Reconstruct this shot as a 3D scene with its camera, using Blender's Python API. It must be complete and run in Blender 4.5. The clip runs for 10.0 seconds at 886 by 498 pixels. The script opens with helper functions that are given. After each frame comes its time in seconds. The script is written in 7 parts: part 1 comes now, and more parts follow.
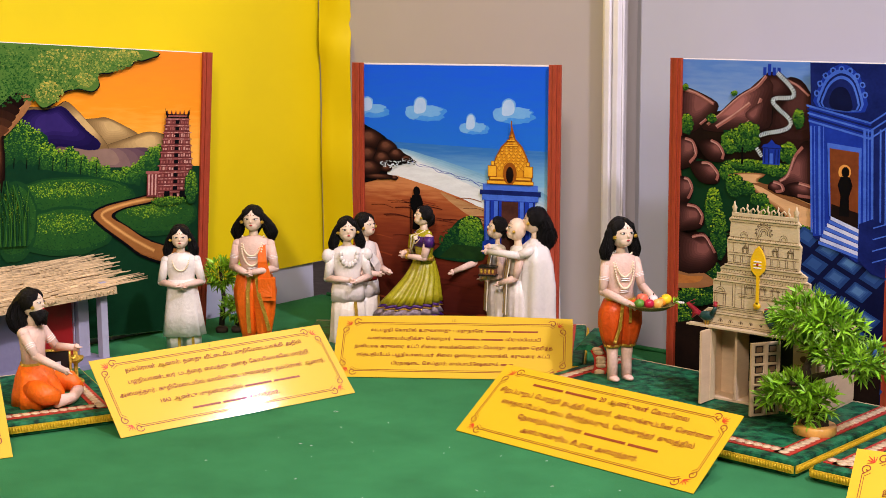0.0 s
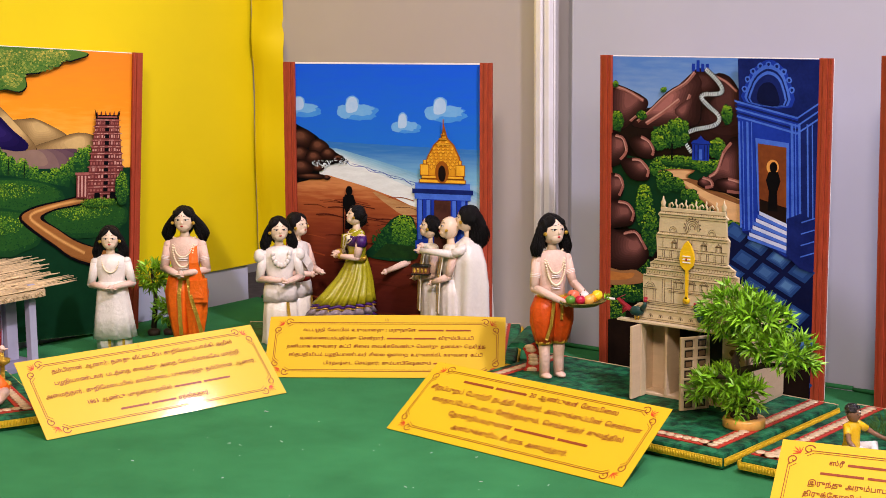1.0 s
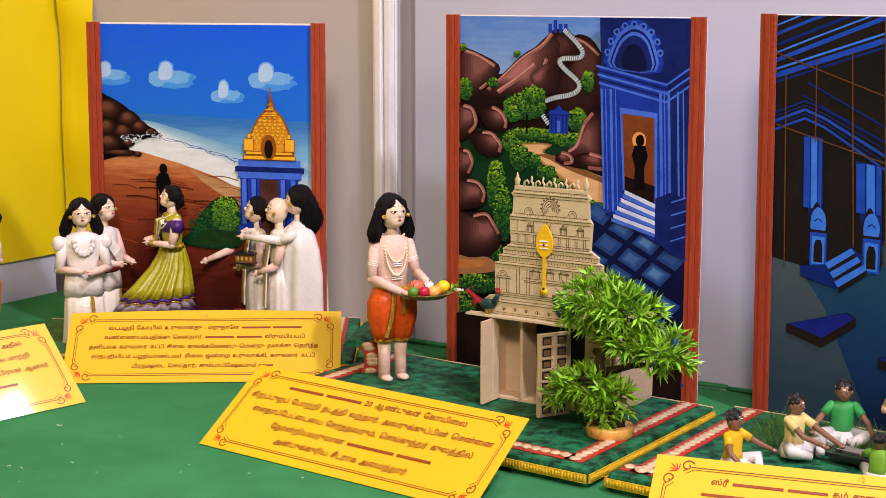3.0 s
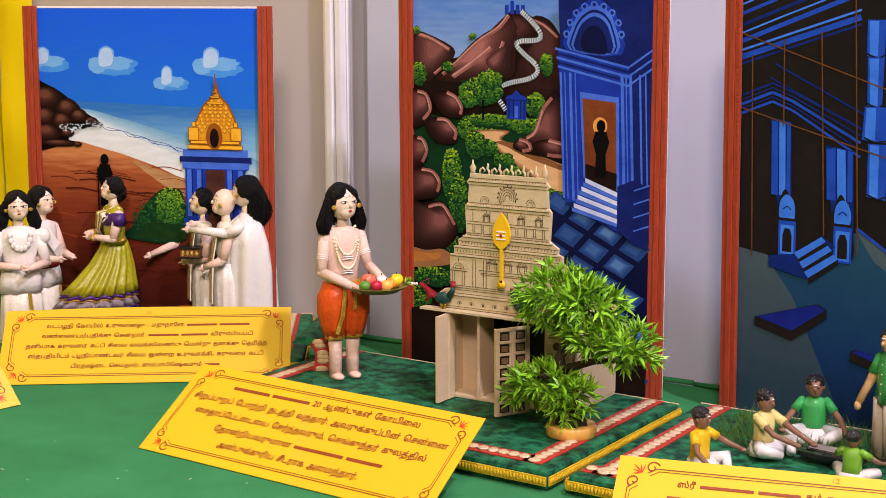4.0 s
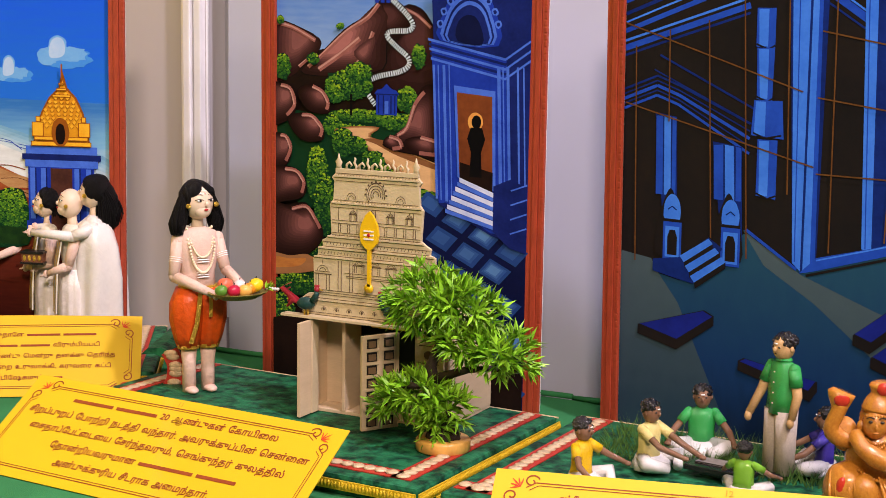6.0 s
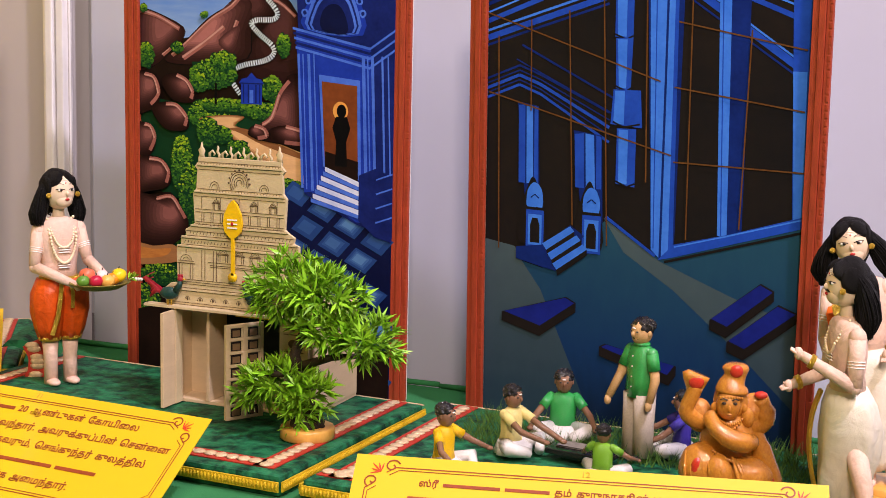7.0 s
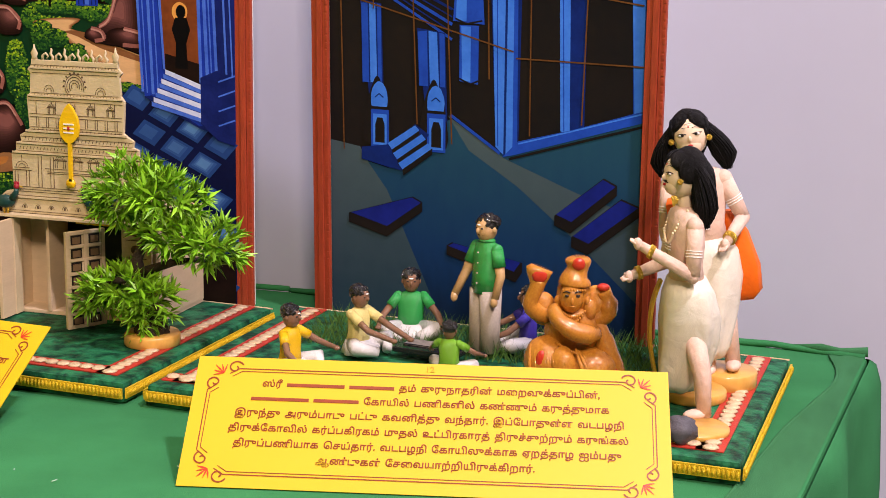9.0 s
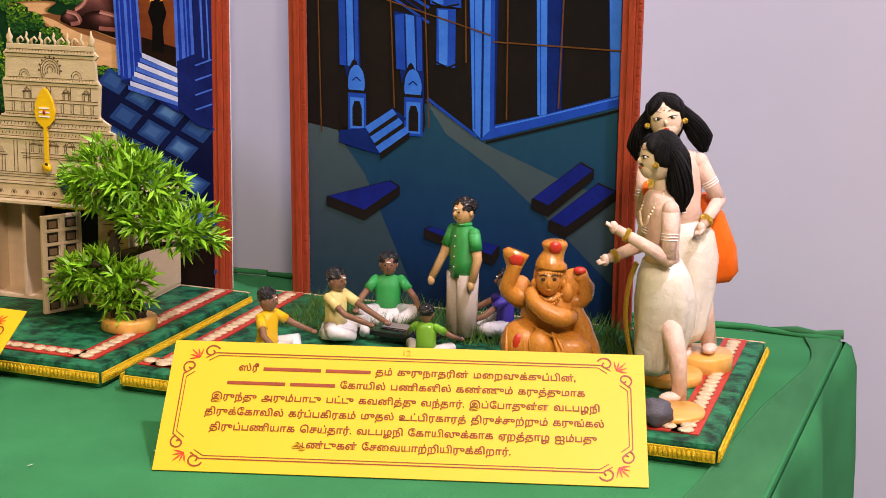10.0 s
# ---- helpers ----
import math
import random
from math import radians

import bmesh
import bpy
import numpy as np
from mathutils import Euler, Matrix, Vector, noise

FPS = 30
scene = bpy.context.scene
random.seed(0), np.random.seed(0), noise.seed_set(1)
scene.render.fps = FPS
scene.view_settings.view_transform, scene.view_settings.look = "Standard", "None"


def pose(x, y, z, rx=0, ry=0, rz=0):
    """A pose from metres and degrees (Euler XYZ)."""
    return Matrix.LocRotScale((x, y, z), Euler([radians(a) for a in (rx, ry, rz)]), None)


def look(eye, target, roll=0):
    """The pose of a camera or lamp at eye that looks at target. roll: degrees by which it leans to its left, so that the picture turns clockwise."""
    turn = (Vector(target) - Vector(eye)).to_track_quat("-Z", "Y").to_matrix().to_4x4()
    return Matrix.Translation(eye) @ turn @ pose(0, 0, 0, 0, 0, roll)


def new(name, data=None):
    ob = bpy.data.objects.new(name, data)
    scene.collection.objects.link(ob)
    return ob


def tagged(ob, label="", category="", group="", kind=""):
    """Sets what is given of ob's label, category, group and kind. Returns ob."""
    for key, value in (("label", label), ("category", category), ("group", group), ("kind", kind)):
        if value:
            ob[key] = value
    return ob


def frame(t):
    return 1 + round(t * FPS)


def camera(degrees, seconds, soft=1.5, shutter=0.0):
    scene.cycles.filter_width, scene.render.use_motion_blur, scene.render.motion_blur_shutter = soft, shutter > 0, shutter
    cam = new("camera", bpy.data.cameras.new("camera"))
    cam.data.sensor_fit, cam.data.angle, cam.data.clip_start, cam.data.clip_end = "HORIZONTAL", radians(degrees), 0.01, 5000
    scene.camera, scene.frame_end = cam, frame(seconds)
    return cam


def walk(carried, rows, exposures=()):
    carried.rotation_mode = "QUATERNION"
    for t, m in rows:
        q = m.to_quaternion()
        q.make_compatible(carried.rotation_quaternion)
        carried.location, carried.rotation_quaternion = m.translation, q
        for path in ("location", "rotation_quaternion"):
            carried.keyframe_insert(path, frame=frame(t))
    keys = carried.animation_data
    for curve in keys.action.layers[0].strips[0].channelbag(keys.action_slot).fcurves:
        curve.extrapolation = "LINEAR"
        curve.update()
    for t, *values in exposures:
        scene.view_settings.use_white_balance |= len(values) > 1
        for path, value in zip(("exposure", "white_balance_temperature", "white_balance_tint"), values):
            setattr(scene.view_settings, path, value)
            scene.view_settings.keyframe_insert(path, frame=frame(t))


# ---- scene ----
cam = camera(32.96, 10.0, soft=0.6)
# seconds, place, turn
ROWS = [
    (0.0, 0.9553, -1.5542, 1.2039, 80.434, 0.400, 40.315),
    (0.5, 0.9669, -1.5435, 1.1938, 80.731, 0.526, 39.406),
    (1.0, 0.9685, -1.5383, 1.1887, 80.811, 0.523, 38.310),
    (1.5, 0.9732, -1.5235, 1.1901, 80.627, 0.482, 37.408),
    (2.0, 0.9194, -1.4568, 1.1828, 80.192, 0.205, 35.742),
    (2.5, 0.8823, -1.3978, 1.1633, 80.371, -0.063, 33.925),
    (4.0, 0.8378, -1.2955, 1.1388, 80.083, 0.096, 31.420),
    (4.5, 0.8180, -1.2560, 1.1217, 80.578, -0.067, 30.180),
    (5.0, 0.7848, -1.2085, 1.1195, 80.077, -0.057, 28.796),
    (5.2, 0.7853, -1.2085, 1.1190, 79.987, -0.057, 28.856),
    (6.3, 0.8047, -1.2170, 1.0905, 81.788, -1.323, 24.947),
    (6.5, 0.8082, -1.2180, 1.0895, 81.662, -1.373, 23.647),
    (7.0, 0.8134, -1.2128, 1.0917, 81.294, -1.409, 22.190),
    (7.5, 0.8200, -1.2104, 1.0866, 81.066, -1.456, 20.505),
    (8.0, 0.8208, -1.2057, 1.0848, 79.608, -1.468, 18.855),
    (8.5, 0.8228, -1.2036, 1.0824, 78.695, -1.349, 17.729),
    (9.0, 0.8264, -1.2020, 1.0804, 78.086, -1.118, 16.901),
    (9.5, 0.8282, -1.2028, 1.0820, 77.727, -1.242, 16.273),
    (10.0, 0.8299, -1.2017, 1.0809, 77.459, -1.175, 16.194),
]
walk(cam, [(t, pose(x, y, z, rx, ry, rz)) for t, x, y, z, rx, ry, rz in ROWS], exposures=[(0.0, -0.15, 6950, 24), (4.0, -0.04, 6950, 24), (6.5, -0.02, 7200, 24), (10.0, -0.03, 7250, 23)])

# ---- light: exhibition hall, ceiling lamps, an added fill lamp, dim surround ----
TOP = 0.75            # table top
world = bpy.data.worlds.new("hall_air")
scene.world = world
world.use_nodes = True
world.node_tree.nodes["Background"].inputs[0].default_value = (0.80, 0.86, 1.0, 1)
world.node_tree.nodes["Background"].inputs[1].default_value = 0.06


def area(name, eye, target, size, watts, rgb):
    d = bpy.data.lights.new(name, "AREA")
    d.shape, d.size, d.size_y = "RECTANGLE", size[0], size[1]
    d.energy, d.color = watts, rgb
    ob = new(name, d)
    ob.matrix_world = look(eye, target)
    return ob


area("hall_lamp_warm", (1.5, -2.6, 2.9), (0.1, -0.1, 0.9), (0.5, 0.5), 70, (1.0, 0.87, 0.73))
area("hall_lamp_cool", (1.5, -0.70, 2.9), (0.3, 0.0, 0.9), (0.12, 0.12), 58, (0.80, 0.80, 1.0))
area("hall_lamp_back", (0.546, 0.463, 2.92), (0.40, 0.40, 0.8), (0.36, 0.10), 28, (1.0, 0.97, 0.92))
# added fill, no known source: brightens the table's right side and skirt
area("fill_lamp_far", (2.9, -2.0, 3.1), (0.3, 0.0, 0.8), (1.6, 0.6), 42, (1.0, 0.93, 0.86))


# ---- materials ----
def material(name, rgb, rough=0.6, var=0.12, scale=40.0, bump=0.0, metal=0.0, second=None, stretch=(1, 1, 1), fine=6.0, sheen=0.0, coat=0.0, spec=0.4, per=0.0, contrast=0.25, wrinkle=0.0):
    m = bpy.data.materials.new(name)
    m.use_nodes = True
    t = m.node_tree
    n, link = t.nodes, t.links.new
    p = n["Principled BSDF"]
    p.inputs["Roughness"].default_value = rough
    p.inputs["Metallic"].default_value = metal
    p.inputs["Specular IOR Level"].default_value = spec
    p.inputs["Sheen Weight"].default_value = sheen
    p.inputs["Coat Weight"].default_value = coat
    co = n.new("ShaderNodeTexCoord")
    mp = n.new("ShaderNodeMapping")
    mp.inputs["Scale"].default_value = stretch
    link(co.outputs["Object"], mp.inputs["Vector"])
    big = n.new("ShaderNodeTexNoise")
    big.inputs["Scale"].default_value = scale
    big.inputs["Detail"].default_value = 4
    link(mp.outputs[0], big.inputs["Vector"])
    small = n.new("ShaderNodeTexNoise")
    small.inputs["Scale"].default_value = scale * fine
    small.inputs["Detail"].default_value = 3
    link(mp.outputs[0], small.inputs["Vector"])
    ramp = n.new("ShaderNodeValToRGB")
    a = second or tuple(c * (1 - var) for c in rgb)
    b = rgb if second else tuple(min(1, c * (1 + var * 0.6)) for c in rgb)
    ramp.color_ramp.elements[0].position, ramp.color_ramp.elements[1].position = 0.5 - contrast, 0.5 + contrast
    ramp.color_ramp.elements[0].color, ramp.color_ramp.elements[1].color = (*a, 1), (*b, 1)
    mixf = n.new("ShaderNodeMath")
    mixf.operation = "MULTIPLY_ADD"
    mixf.inputs[1].default_value = 0.3
    link(small.outputs[0], mixf.inputs[0])
    half = n.new("ShaderNodeMath")
    half.operation = "MULTIPLY"
    half.inputs[1].default_value = 0.7
    link(big.outputs[0], half.inputs[0])
    link(half.outputs[0], mixf.inputs[2])
    link(mixf.outputs[0], ramp.inputs[0])
    out = ramp.outputs[0]
    if per:
        g = n.new("ShaderNodeNewGeometry")
        hs = n.new("ShaderNodeHueSaturation")
        mr = n.new("ShaderNodeMapRange")
        mr.inputs["To Min"].default_value, mr.inputs["To Max"].default_value = 1 - per, 1 + per
        link(g.outputs["Random Per Island"], mr.inputs[0])
        link(mr.outputs[0], hs.inputs["Value"])
        link(out, hs.inputs["Color"])
        out = hs.outputs[0]
    link(out, p.inputs["Base Color"])
    if wrinkle:
        wv = n.new("ShaderNodeTexNoise")
        wv.inputs["Scale"].default_value = scale * 0.22
        wv.inputs["Detail"].default_value = 3
        wv.inputs["Distortion"].default_value = 1.6
        link(mp.outputs[0], wv.inputs["Vector"])
        wb = n.new("ShaderNodeBump")
        wb.inputs["Strength"].default_value = wrinkle
        wb.inputs["Distance"].default_value = 0.012
        link(wv.outputs[0], wb.inputs["Height"])
        link(wb.outputs[0], p.inputs["Normal"])
    if bump:
        bp = n.new("ShaderNodeBump")
        bp.inputs["Strength"].default_value = bump
        bp.inputs["Distance"].default_value = 0.002
        link(small.outputs[0], bp.inputs["Height"])
        if wrinkle:
            link(wb.outputs[0], bp.inputs["Normal"])
        link(bp.outputs[0], p.inputs["Normal"])
    return m


def graded(name, stops, low, high, rough=0.45, var=0.06, scale=30.0, stretch=(1, 1, 1), coat=0.0):
    """Paint that runs from one colour to the next up the sheet, with brush streaks."""
    m = material(name, (1, 1, 1), rough, var, scale, stretch=stretch, coat=coat, spec=0.12)
    t = m.node_tree
    n, link = t.nodes, t.links.new
    sep = n.new("ShaderNodeSeparateXYZ")
    link(n["Texture Coordinate"].outputs["Object"], sep.inputs[0])
    mr = n.new("ShaderNodeMapRange")
    mr.inputs["From Min"].default_value, mr.inputs["From Max"].default_value = low, high
    link(sep.outputs[2], mr.inputs[0])
    streak = n.new("ShaderNodeMath")
    streak.operation = "MULTIPLY_ADD"
    streak.inputs[1].default_value = 0.25
    link(n["Noise Texture"].outputs[0], streak.inputs[0])
    shift = n.new("ShaderNodeMath")
    shift.operation = "SUBTRACT"
    shift.inputs[1].default_value = 0.125
    link(mr.outputs[0], shift.inputs[0])
    link(shift.outputs[0], streak.inputs[2])
    r = n.new("ShaderNodeValToRGB")
    while len(r.color_ramp.elements) < len(stops):
        r.color_ramp.elements.new(0.5)
    for e, (pos, rgb) in zip(r.color_ramp.elements, stops):
        e.position = pos
        e.color = (*rgb, 1)
    link(streak.outputs[0], r.inputs[0])
    mul = n.new("ShaderNodeMix")
    mul.data_type, mul.blend_type = "RGBA", "MULTIPLY"
    mul.inputs[0].default_value = 1
    link(r.outputs[0], mul.inputs[6])
    link(n["Color Ramp"].outputs[0], mul.inputs[7])
    link(mul.outputs[2], n["Principled BSDF"].inputs["Base Color"])
    return m


# ---- geometry ----
class Geo:
    """Collects faces for one mesh, each with its material."""

    def __init__(self):
        self.v, self.f, self.m, self.s, self.mats = [], [], [], [], []

    def slot(self, mat):
        if mat not in self.mats:
            self.mats.append(mat)
        return self.mats.index(mat)

    def add(self, verts, faces, mat, smooth=False):
        o, k = len(self.v), self.slot(mat)
        self.v += [Vector(p) for p in verts]
        for f in faces:
            self.f.append([o + i for i in f])
            self.m.append(k)
            self.s.append(smooth)

    def box(self, c, size, mat, rot=(0, 0, 0)):
        m = pose(*c, *rot)
        x, y, z = (q / 2 for q in size)
        vs = [m @ Vector((a * x, b * y, d * z)) for d in (-1, 1) for a, b in ((-1, -1), (1, -1), (1, 1), (-1, 1))]
        self.add(vs, [(3, 2, 1, 0), (4, 5, 6, 7), (0, 1, 5, 4), (1, 2, 6, 5), (2, 3, 7, 6), (3, 0, 4, 7)], mat)

    def ball(self, c, r, mat, seg=14, rings=9, m=None, wob=0.0, seed=0):
        r = (r, r, r) if isinstance(r, (int, float)) else r
        m = m or Matrix()
        vs, fs = [], []
        for i in range(rings + 1):
            a = math.pi * i / rings
            for j in range(seg):
                b = 2 * math.pi * j / seg
                d = Vector((math.sin(a) * math.cos(b), math.sin(a) * math.sin(b), math.cos(a)))
                k = 1 + wob * noise.noise(d * 2.2 + Vector((seed * 3.1, seed * 1.7, 0)))
                vs.append(Vector(c) + m @ Vector((d.x * r[0] * k, d.y * r[1] * k, d.z * r[2] * k)))
        for i in range(rings):
            for j in range(seg):
                a, b = i * seg + j, i * seg + (j + 1) % seg
                fs.append((a, a + seg, b + seg, b))
        self.add(vs, fs, mat, True)

    def tube(self, pts, radii, mat, seg=10, flat=1.0, caps=True):
        """A limb swept along points, with a radius at each; flat squashes it across its second axis."""
        pts = [Vector(p) for p in pts]
        radii = [radii] * len(pts) if isinstance(radii, (int, float)) else radii
        vs, fs, side = [], [], None
        for i, p in enumerate(pts):
            d = (pts[min(i + 1, len(pts) - 1)] - pts[max(i - 1, 0)]).normalized()
            if side is None:
                side = d.cross(Vector((0, 1, 0.2)))
                if side.length < 0.1:
                    side = d.cross(Vector((1, 0, 0)))
            side = (side - d * side.dot(d)).normalized()
            up = d.cross(side)
            for j in range(seg):
                b = 2 * math.pi * j / seg
                vs.append(p + side * (radii[i] * math.cos(b)) + up * (radii[i] * flat * math.sin(b)))
        for i in range(len(pts) - 1):
            for j in range(seg):
                a, b = i * seg + j, i * seg + (j + 1) % seg
                fs.append((a, b, b + seg, a + seg))
        if caps:
            fs.append(tuple(range(seg))[::-1])
            fs.append(tuple((len(pts) - 1) * seg + j for j in range(seg)))
        self.add(vs, fs, mat, True)

    def lathe(self, rings, mat, seg=28, folds=0, depth=0.0, caps=True, twist=0.0, seed=0):
        """Stacked rings (z, rx, ry, cx, cy); folds ripple the lower rings like pleated cloth."""
        vs, fs = [], []
        n = len(rings)
        for i, ring in enumerate(rings):
            z, rx, ry, cx, cy = (*ring, 0, 0)[:5] if len(ring) < 5 else ring
            w = depth * (i / max(1, n - 1))
            for j in range(seg):
                b = 2 * math.pi * j / seg
                k = 1 + w * math.sin(folds * b + twist * i + 1.3 * math.sin(2 * b + seed)) if folds else 1
                vs.append((cx + rx * k * math.cos(b), cy + ry * k * math.sin(b), z))
        for i in range(n - 1):
            for j in range(seg):
                a, b = i * seg + j, i * seg + (j + 1) % seg
                fs.append((a, a + seg, b + seg, b))
        if caps:
            fs.append(tuple(range(seg)))
            fs.append(tuple((n - 1) * seg + j for j in range(seg))[::-1])
        self.add(vs, fs, mat, True)

    def ribbon(self, pts, width, mat, normal=(0, -1, 0), thick=0.0012):
        """A flat band along points, facing about the normal."""
        pts = [Vector(p) for p in pts]
        vs, fs = [], []
        for i, p in enumerate(pts):
            d = (pts[min(i + 1, len(pts) - 1)] - pts[max(i - 1, 0)]).normalized()
            nn = Vector(normal if not callable(normal) else normal(p)).normalized()
            s = d.cross(nn).normalized() * (width / 2 if not isinstance(width, (list, tuple)) else width[i] / 2)
            vs += [p - s, p + s, p + s + nn * thick, p - s + nn * thick]
        for i in range(len(pts) - 1):
            for a in range(4):
                b = (a + 1) % 4
                fs.append((i * 4 + a, i * 4 + b, i * 4 + 4 + b, i * 4 + 4 + a))
        e = (len(pts) - 1) * 4
        fs += [(3, 2, 1, 0), (e, e + 1, e + 2, e + 3)]
        self.add(vs, fs, mat, False)

    def prism(self, pts, a, b, mat, axis="y"):
        """A flat outline given across and up, pushed from depth a to b."""
        def put(p, d):
            return (p[0], d, p[1]) if axis == "y" else (p[0], p[1], d)
        n = len(pts)
        area2 = sum(pts[i][0] * pts[(i + 1) % n][1] - pts[(i + 1) % n][0] * pts[i][1] for i in range(n))
        if (area2 < 0) == (axis == "y"):
            pts = pts[::-1]
        vs = [put(p, a) for p in pts] + [put(p, b) for p in pts]
        fs = [tuple(range(n)), tuple(range(2 * n - 1, n - 1, -1))] + [(i, i + n, (i + 1) % n + n, (i + 1) % n) for i in range(n)]
        self.add(vs, fs, mat)

    def mesh(self, name, bevel=0.0):
        me = bpy.data.meshes.new(name)
        me.from_pydata([tuple(p) for p in self.v], [], self.f)
        for m in self.mats:
            me.materials.append(m)
        me.polygons.foreach_set("material_index", self.m)
        me.polygons.foreach_set("use_smooth", self.s)
        bm = bmesh.new()
        bm.from_mesh(me)
        if bevel:
            es = [e for e in bm.edges if len(e.link_faces) == 2 and e.calc_face_angle(0) > 0.6]
            bmesh.ops.bevel(bm, geom=es, offset=bevel, segments=2, affect="EDGES", profile=0.6, clamp_overlap=True)
        bmesh.ops.recalc_face_normals(bm, faces=bm.faces)
        bm.to_mesh(me)
        bm.free()
        return me


def thing(name, label, category, group="", kind="", at=None, geo=None, bevel=0.0):
    ob = new(name, geo.mesh(name, bevel) if geo else None)
    ob.matrix_world = at or Matrix()
    return tagged(ob, label, category, group, kind)


def part(name, geo, parent, label="", bevel=0.0, at=None):
    ob = new(name, geo.mesh(name, bevel) if isinstance(geo, Geo) else geo)
    ob.parent = parent
    ob.matrix_basis = at or Matrix()
    return tagged(ob, label)


def rounded(pts, k, closed=True):
    """A smooth curve through the corners, k steps to each."""
    out, n = [], len(pts)
    for i in range(n if closed else n - 1):
        p = [Vector(pts[(i + d) % n] if closed else pts[min(max(i + d, 0), n - 1)]) for d in (-1, 0, 1, 2)]
        for j in range(k):
            t = j / k
            q = 0.5 * (2 * p[1] + (p[2] - p[0]) * t + (2 * p[0] - 5 * p[1] + 4 * p[2] - p[3]) * t * t + (3 * p[1] - p[0] - 3 * p[2] + p[3]) * t ** 3)
            out.append((q.x, q.y))
    return out if closed else out + [tuple(pts[-1])]


def rounded3(pts, k):
    """A smooth open curve through points in space, k steps to each."""
    out, n = [], len(pts)
    for i in range(n - 1):
        p = [Vector(pts[min(max(i + d, 0), n - 1)]) for d in (-1, 0, 1, 2)]
        for j in range(k):
            t = j / k
            out.append(0.5 * (2 * p[1] + (p[2] - p[0]) * t + (2 * p[0] - 5 * p[1] + 4 * p[2] - p[3]) * t * t + (3 * p[1] - p[0] - 3 * p[2] + p[3]) * t ** 3))
    return out + [Vector(pts[-1])]


# paints and cloths
GREEN_FELT = material("green_felt", (0.026, 0.19, 0.070), 0.95, 0.25, 18, 0.35, fine=60, spec=0.08)
YELLOW_WALL = material("yellow_sheet", (0.72, 0.56, 0.003), 0.45, 0.05, 3, 0.02)
WHITE_WALL = material("white_panel", (0.460, 0.480, 0.600), 0.55, 0.05, 3, 0.02)
GREY_SHADE_WALL = material("shaded_grey_panel", (0.455, 0.425, 0.435), 0.55, 0.05, 3, 0.02)
ALU = material("aluminium", (0.83, 0.82, 0.84), 0.35, 0.08, 30, 0.02, 0.15)
HALL = material("hall_paint", (0.55, 0.54, 0.52), 0.8, 0.1, 2, 0.05)
FLOOR = material("hall_carpet", (0.20, 0.17, 0.16), 0.9, 0.3, 30, 0.3)
RED_STRIP = material("red_brown_ribbon", (0.37, 0.050, 0.020), 0.5, 0.35, 60, 0.25, stretch=(6, 6, 1))
BOARD = material("board_edge", (0.75, 0.73, 0.70), 0.6, 0.1, 40)
CARD = material("yellow_card", (0.67, 0.435, 0.011), 0.48, 0.03, 20, 0.0, coat=0.8)
CARD.node_tree.nodes["Principled BSDF"].inputs["Coat Roughness"].default_value = 0.07
INK = material("red_brown_ink", (0.27, 0.05, 0.015), 0.4, 0.25, 200)
FAINT = material("faint_ink", (0.50, 0.30, 0.02), 0.35, 0.1, 200)
INK_RED = material("red_ink", (0.62, 0.05, 0.02), 0.4, 0.15, 200)


# ---- the setting ----
def slab(name, c, size, mat, label, category, rot=(0, 0, 0), bevel=0.0):
    g = Geo()
    g.box((0, 0, 0), size, mat)
    return thing(name, label, category, kind="structure", at=pose(*c, *rot), geo=g, bevel=bevel)


WALL_Y, SIDE_X, WALL_H = 0.078, -0.672, 1.78
slab("floor", (0.6, -1.2, -0.05), (9, 9, 0.1), FLOOR, "dark speckled carpet floor of the hall", "floor")
slab("ceiling", (0.6, -1.2, 3.45), (9, 9, 0.1), HALL, "plain painted hall ceiling high above", "ceiling")
slab("wall_south", (0.6, -5.75, 1.7), (9, 0.1, 3.4), HALL, "plain hall wall far behind", "wall")
slab("wall_east", (5.15, -1.2, 1.7), (0.1, 9, 3.4), HALL, "plain hall wall beyond the stall", "wall")
slab("wall_west_hall", (-3.95, -1.2, 1.7), (0.1, 9, 3.4), HALL, "plain hall wall on the far side", "wall")
slab("wall_north_hall", (0.6, 3.35, 1.7), (9, 0.1, 3.4), HALL, "plain hall wall behind the stall", "wall")

# booth panels: next to the corner, shade from the cool light coloured in as grey;
# white beyond the pole, yellow sheet on the side wall
slab("wall_north", (-0.395, WALL_Y + 0.02, WALL_H / 2), (0.53, 0.04, WALL_H), GREY_SHADE_WALL, "laminated booth panel, its shade coloured in as warm grey", "wall panel", bevel=0.002)
slab("wall_north_2", (0.94, WALL_Y + 0.02, WALL_H / 2), (2.08, 0.04, WALL_H), WHITE_WALL, "pale lavender white laminated booth panel", "wall panel", bevel=0.002)
slab("wall_west", (SIDE_X - 0.02, -0.95, WALL_H / 2), (0.04, 2.0, WALL_H), WHITE_WALL, "pale laminated booth side panel", "wall panel", bevel=0.002)

g = Geo()
n, r0, r1 = 60, [], []
for i in range(n + 1):
    y = 0.068 - 1.9 * i / n
    b = 0.0012 * math.sin(9 * y) + 0.0008 * math.sin(31 * y + 1)
    r0.append((SIDE_X + 0.004 + b, y, TOP + 0.052 + 0.002 * math.sin(3 * y)))
    r1.append((SIDE_X + 0.004 + b, y, 1.76))
g.add(r0 + r1, [(i, i + 1, n + 2 + i, n + 1 + i) for i in range(n)], YELLOW_WALL, True)
thing("wall_cover", "bright yellow paper sheet over the side panel", "wall cover", kind="structure", geo=g)

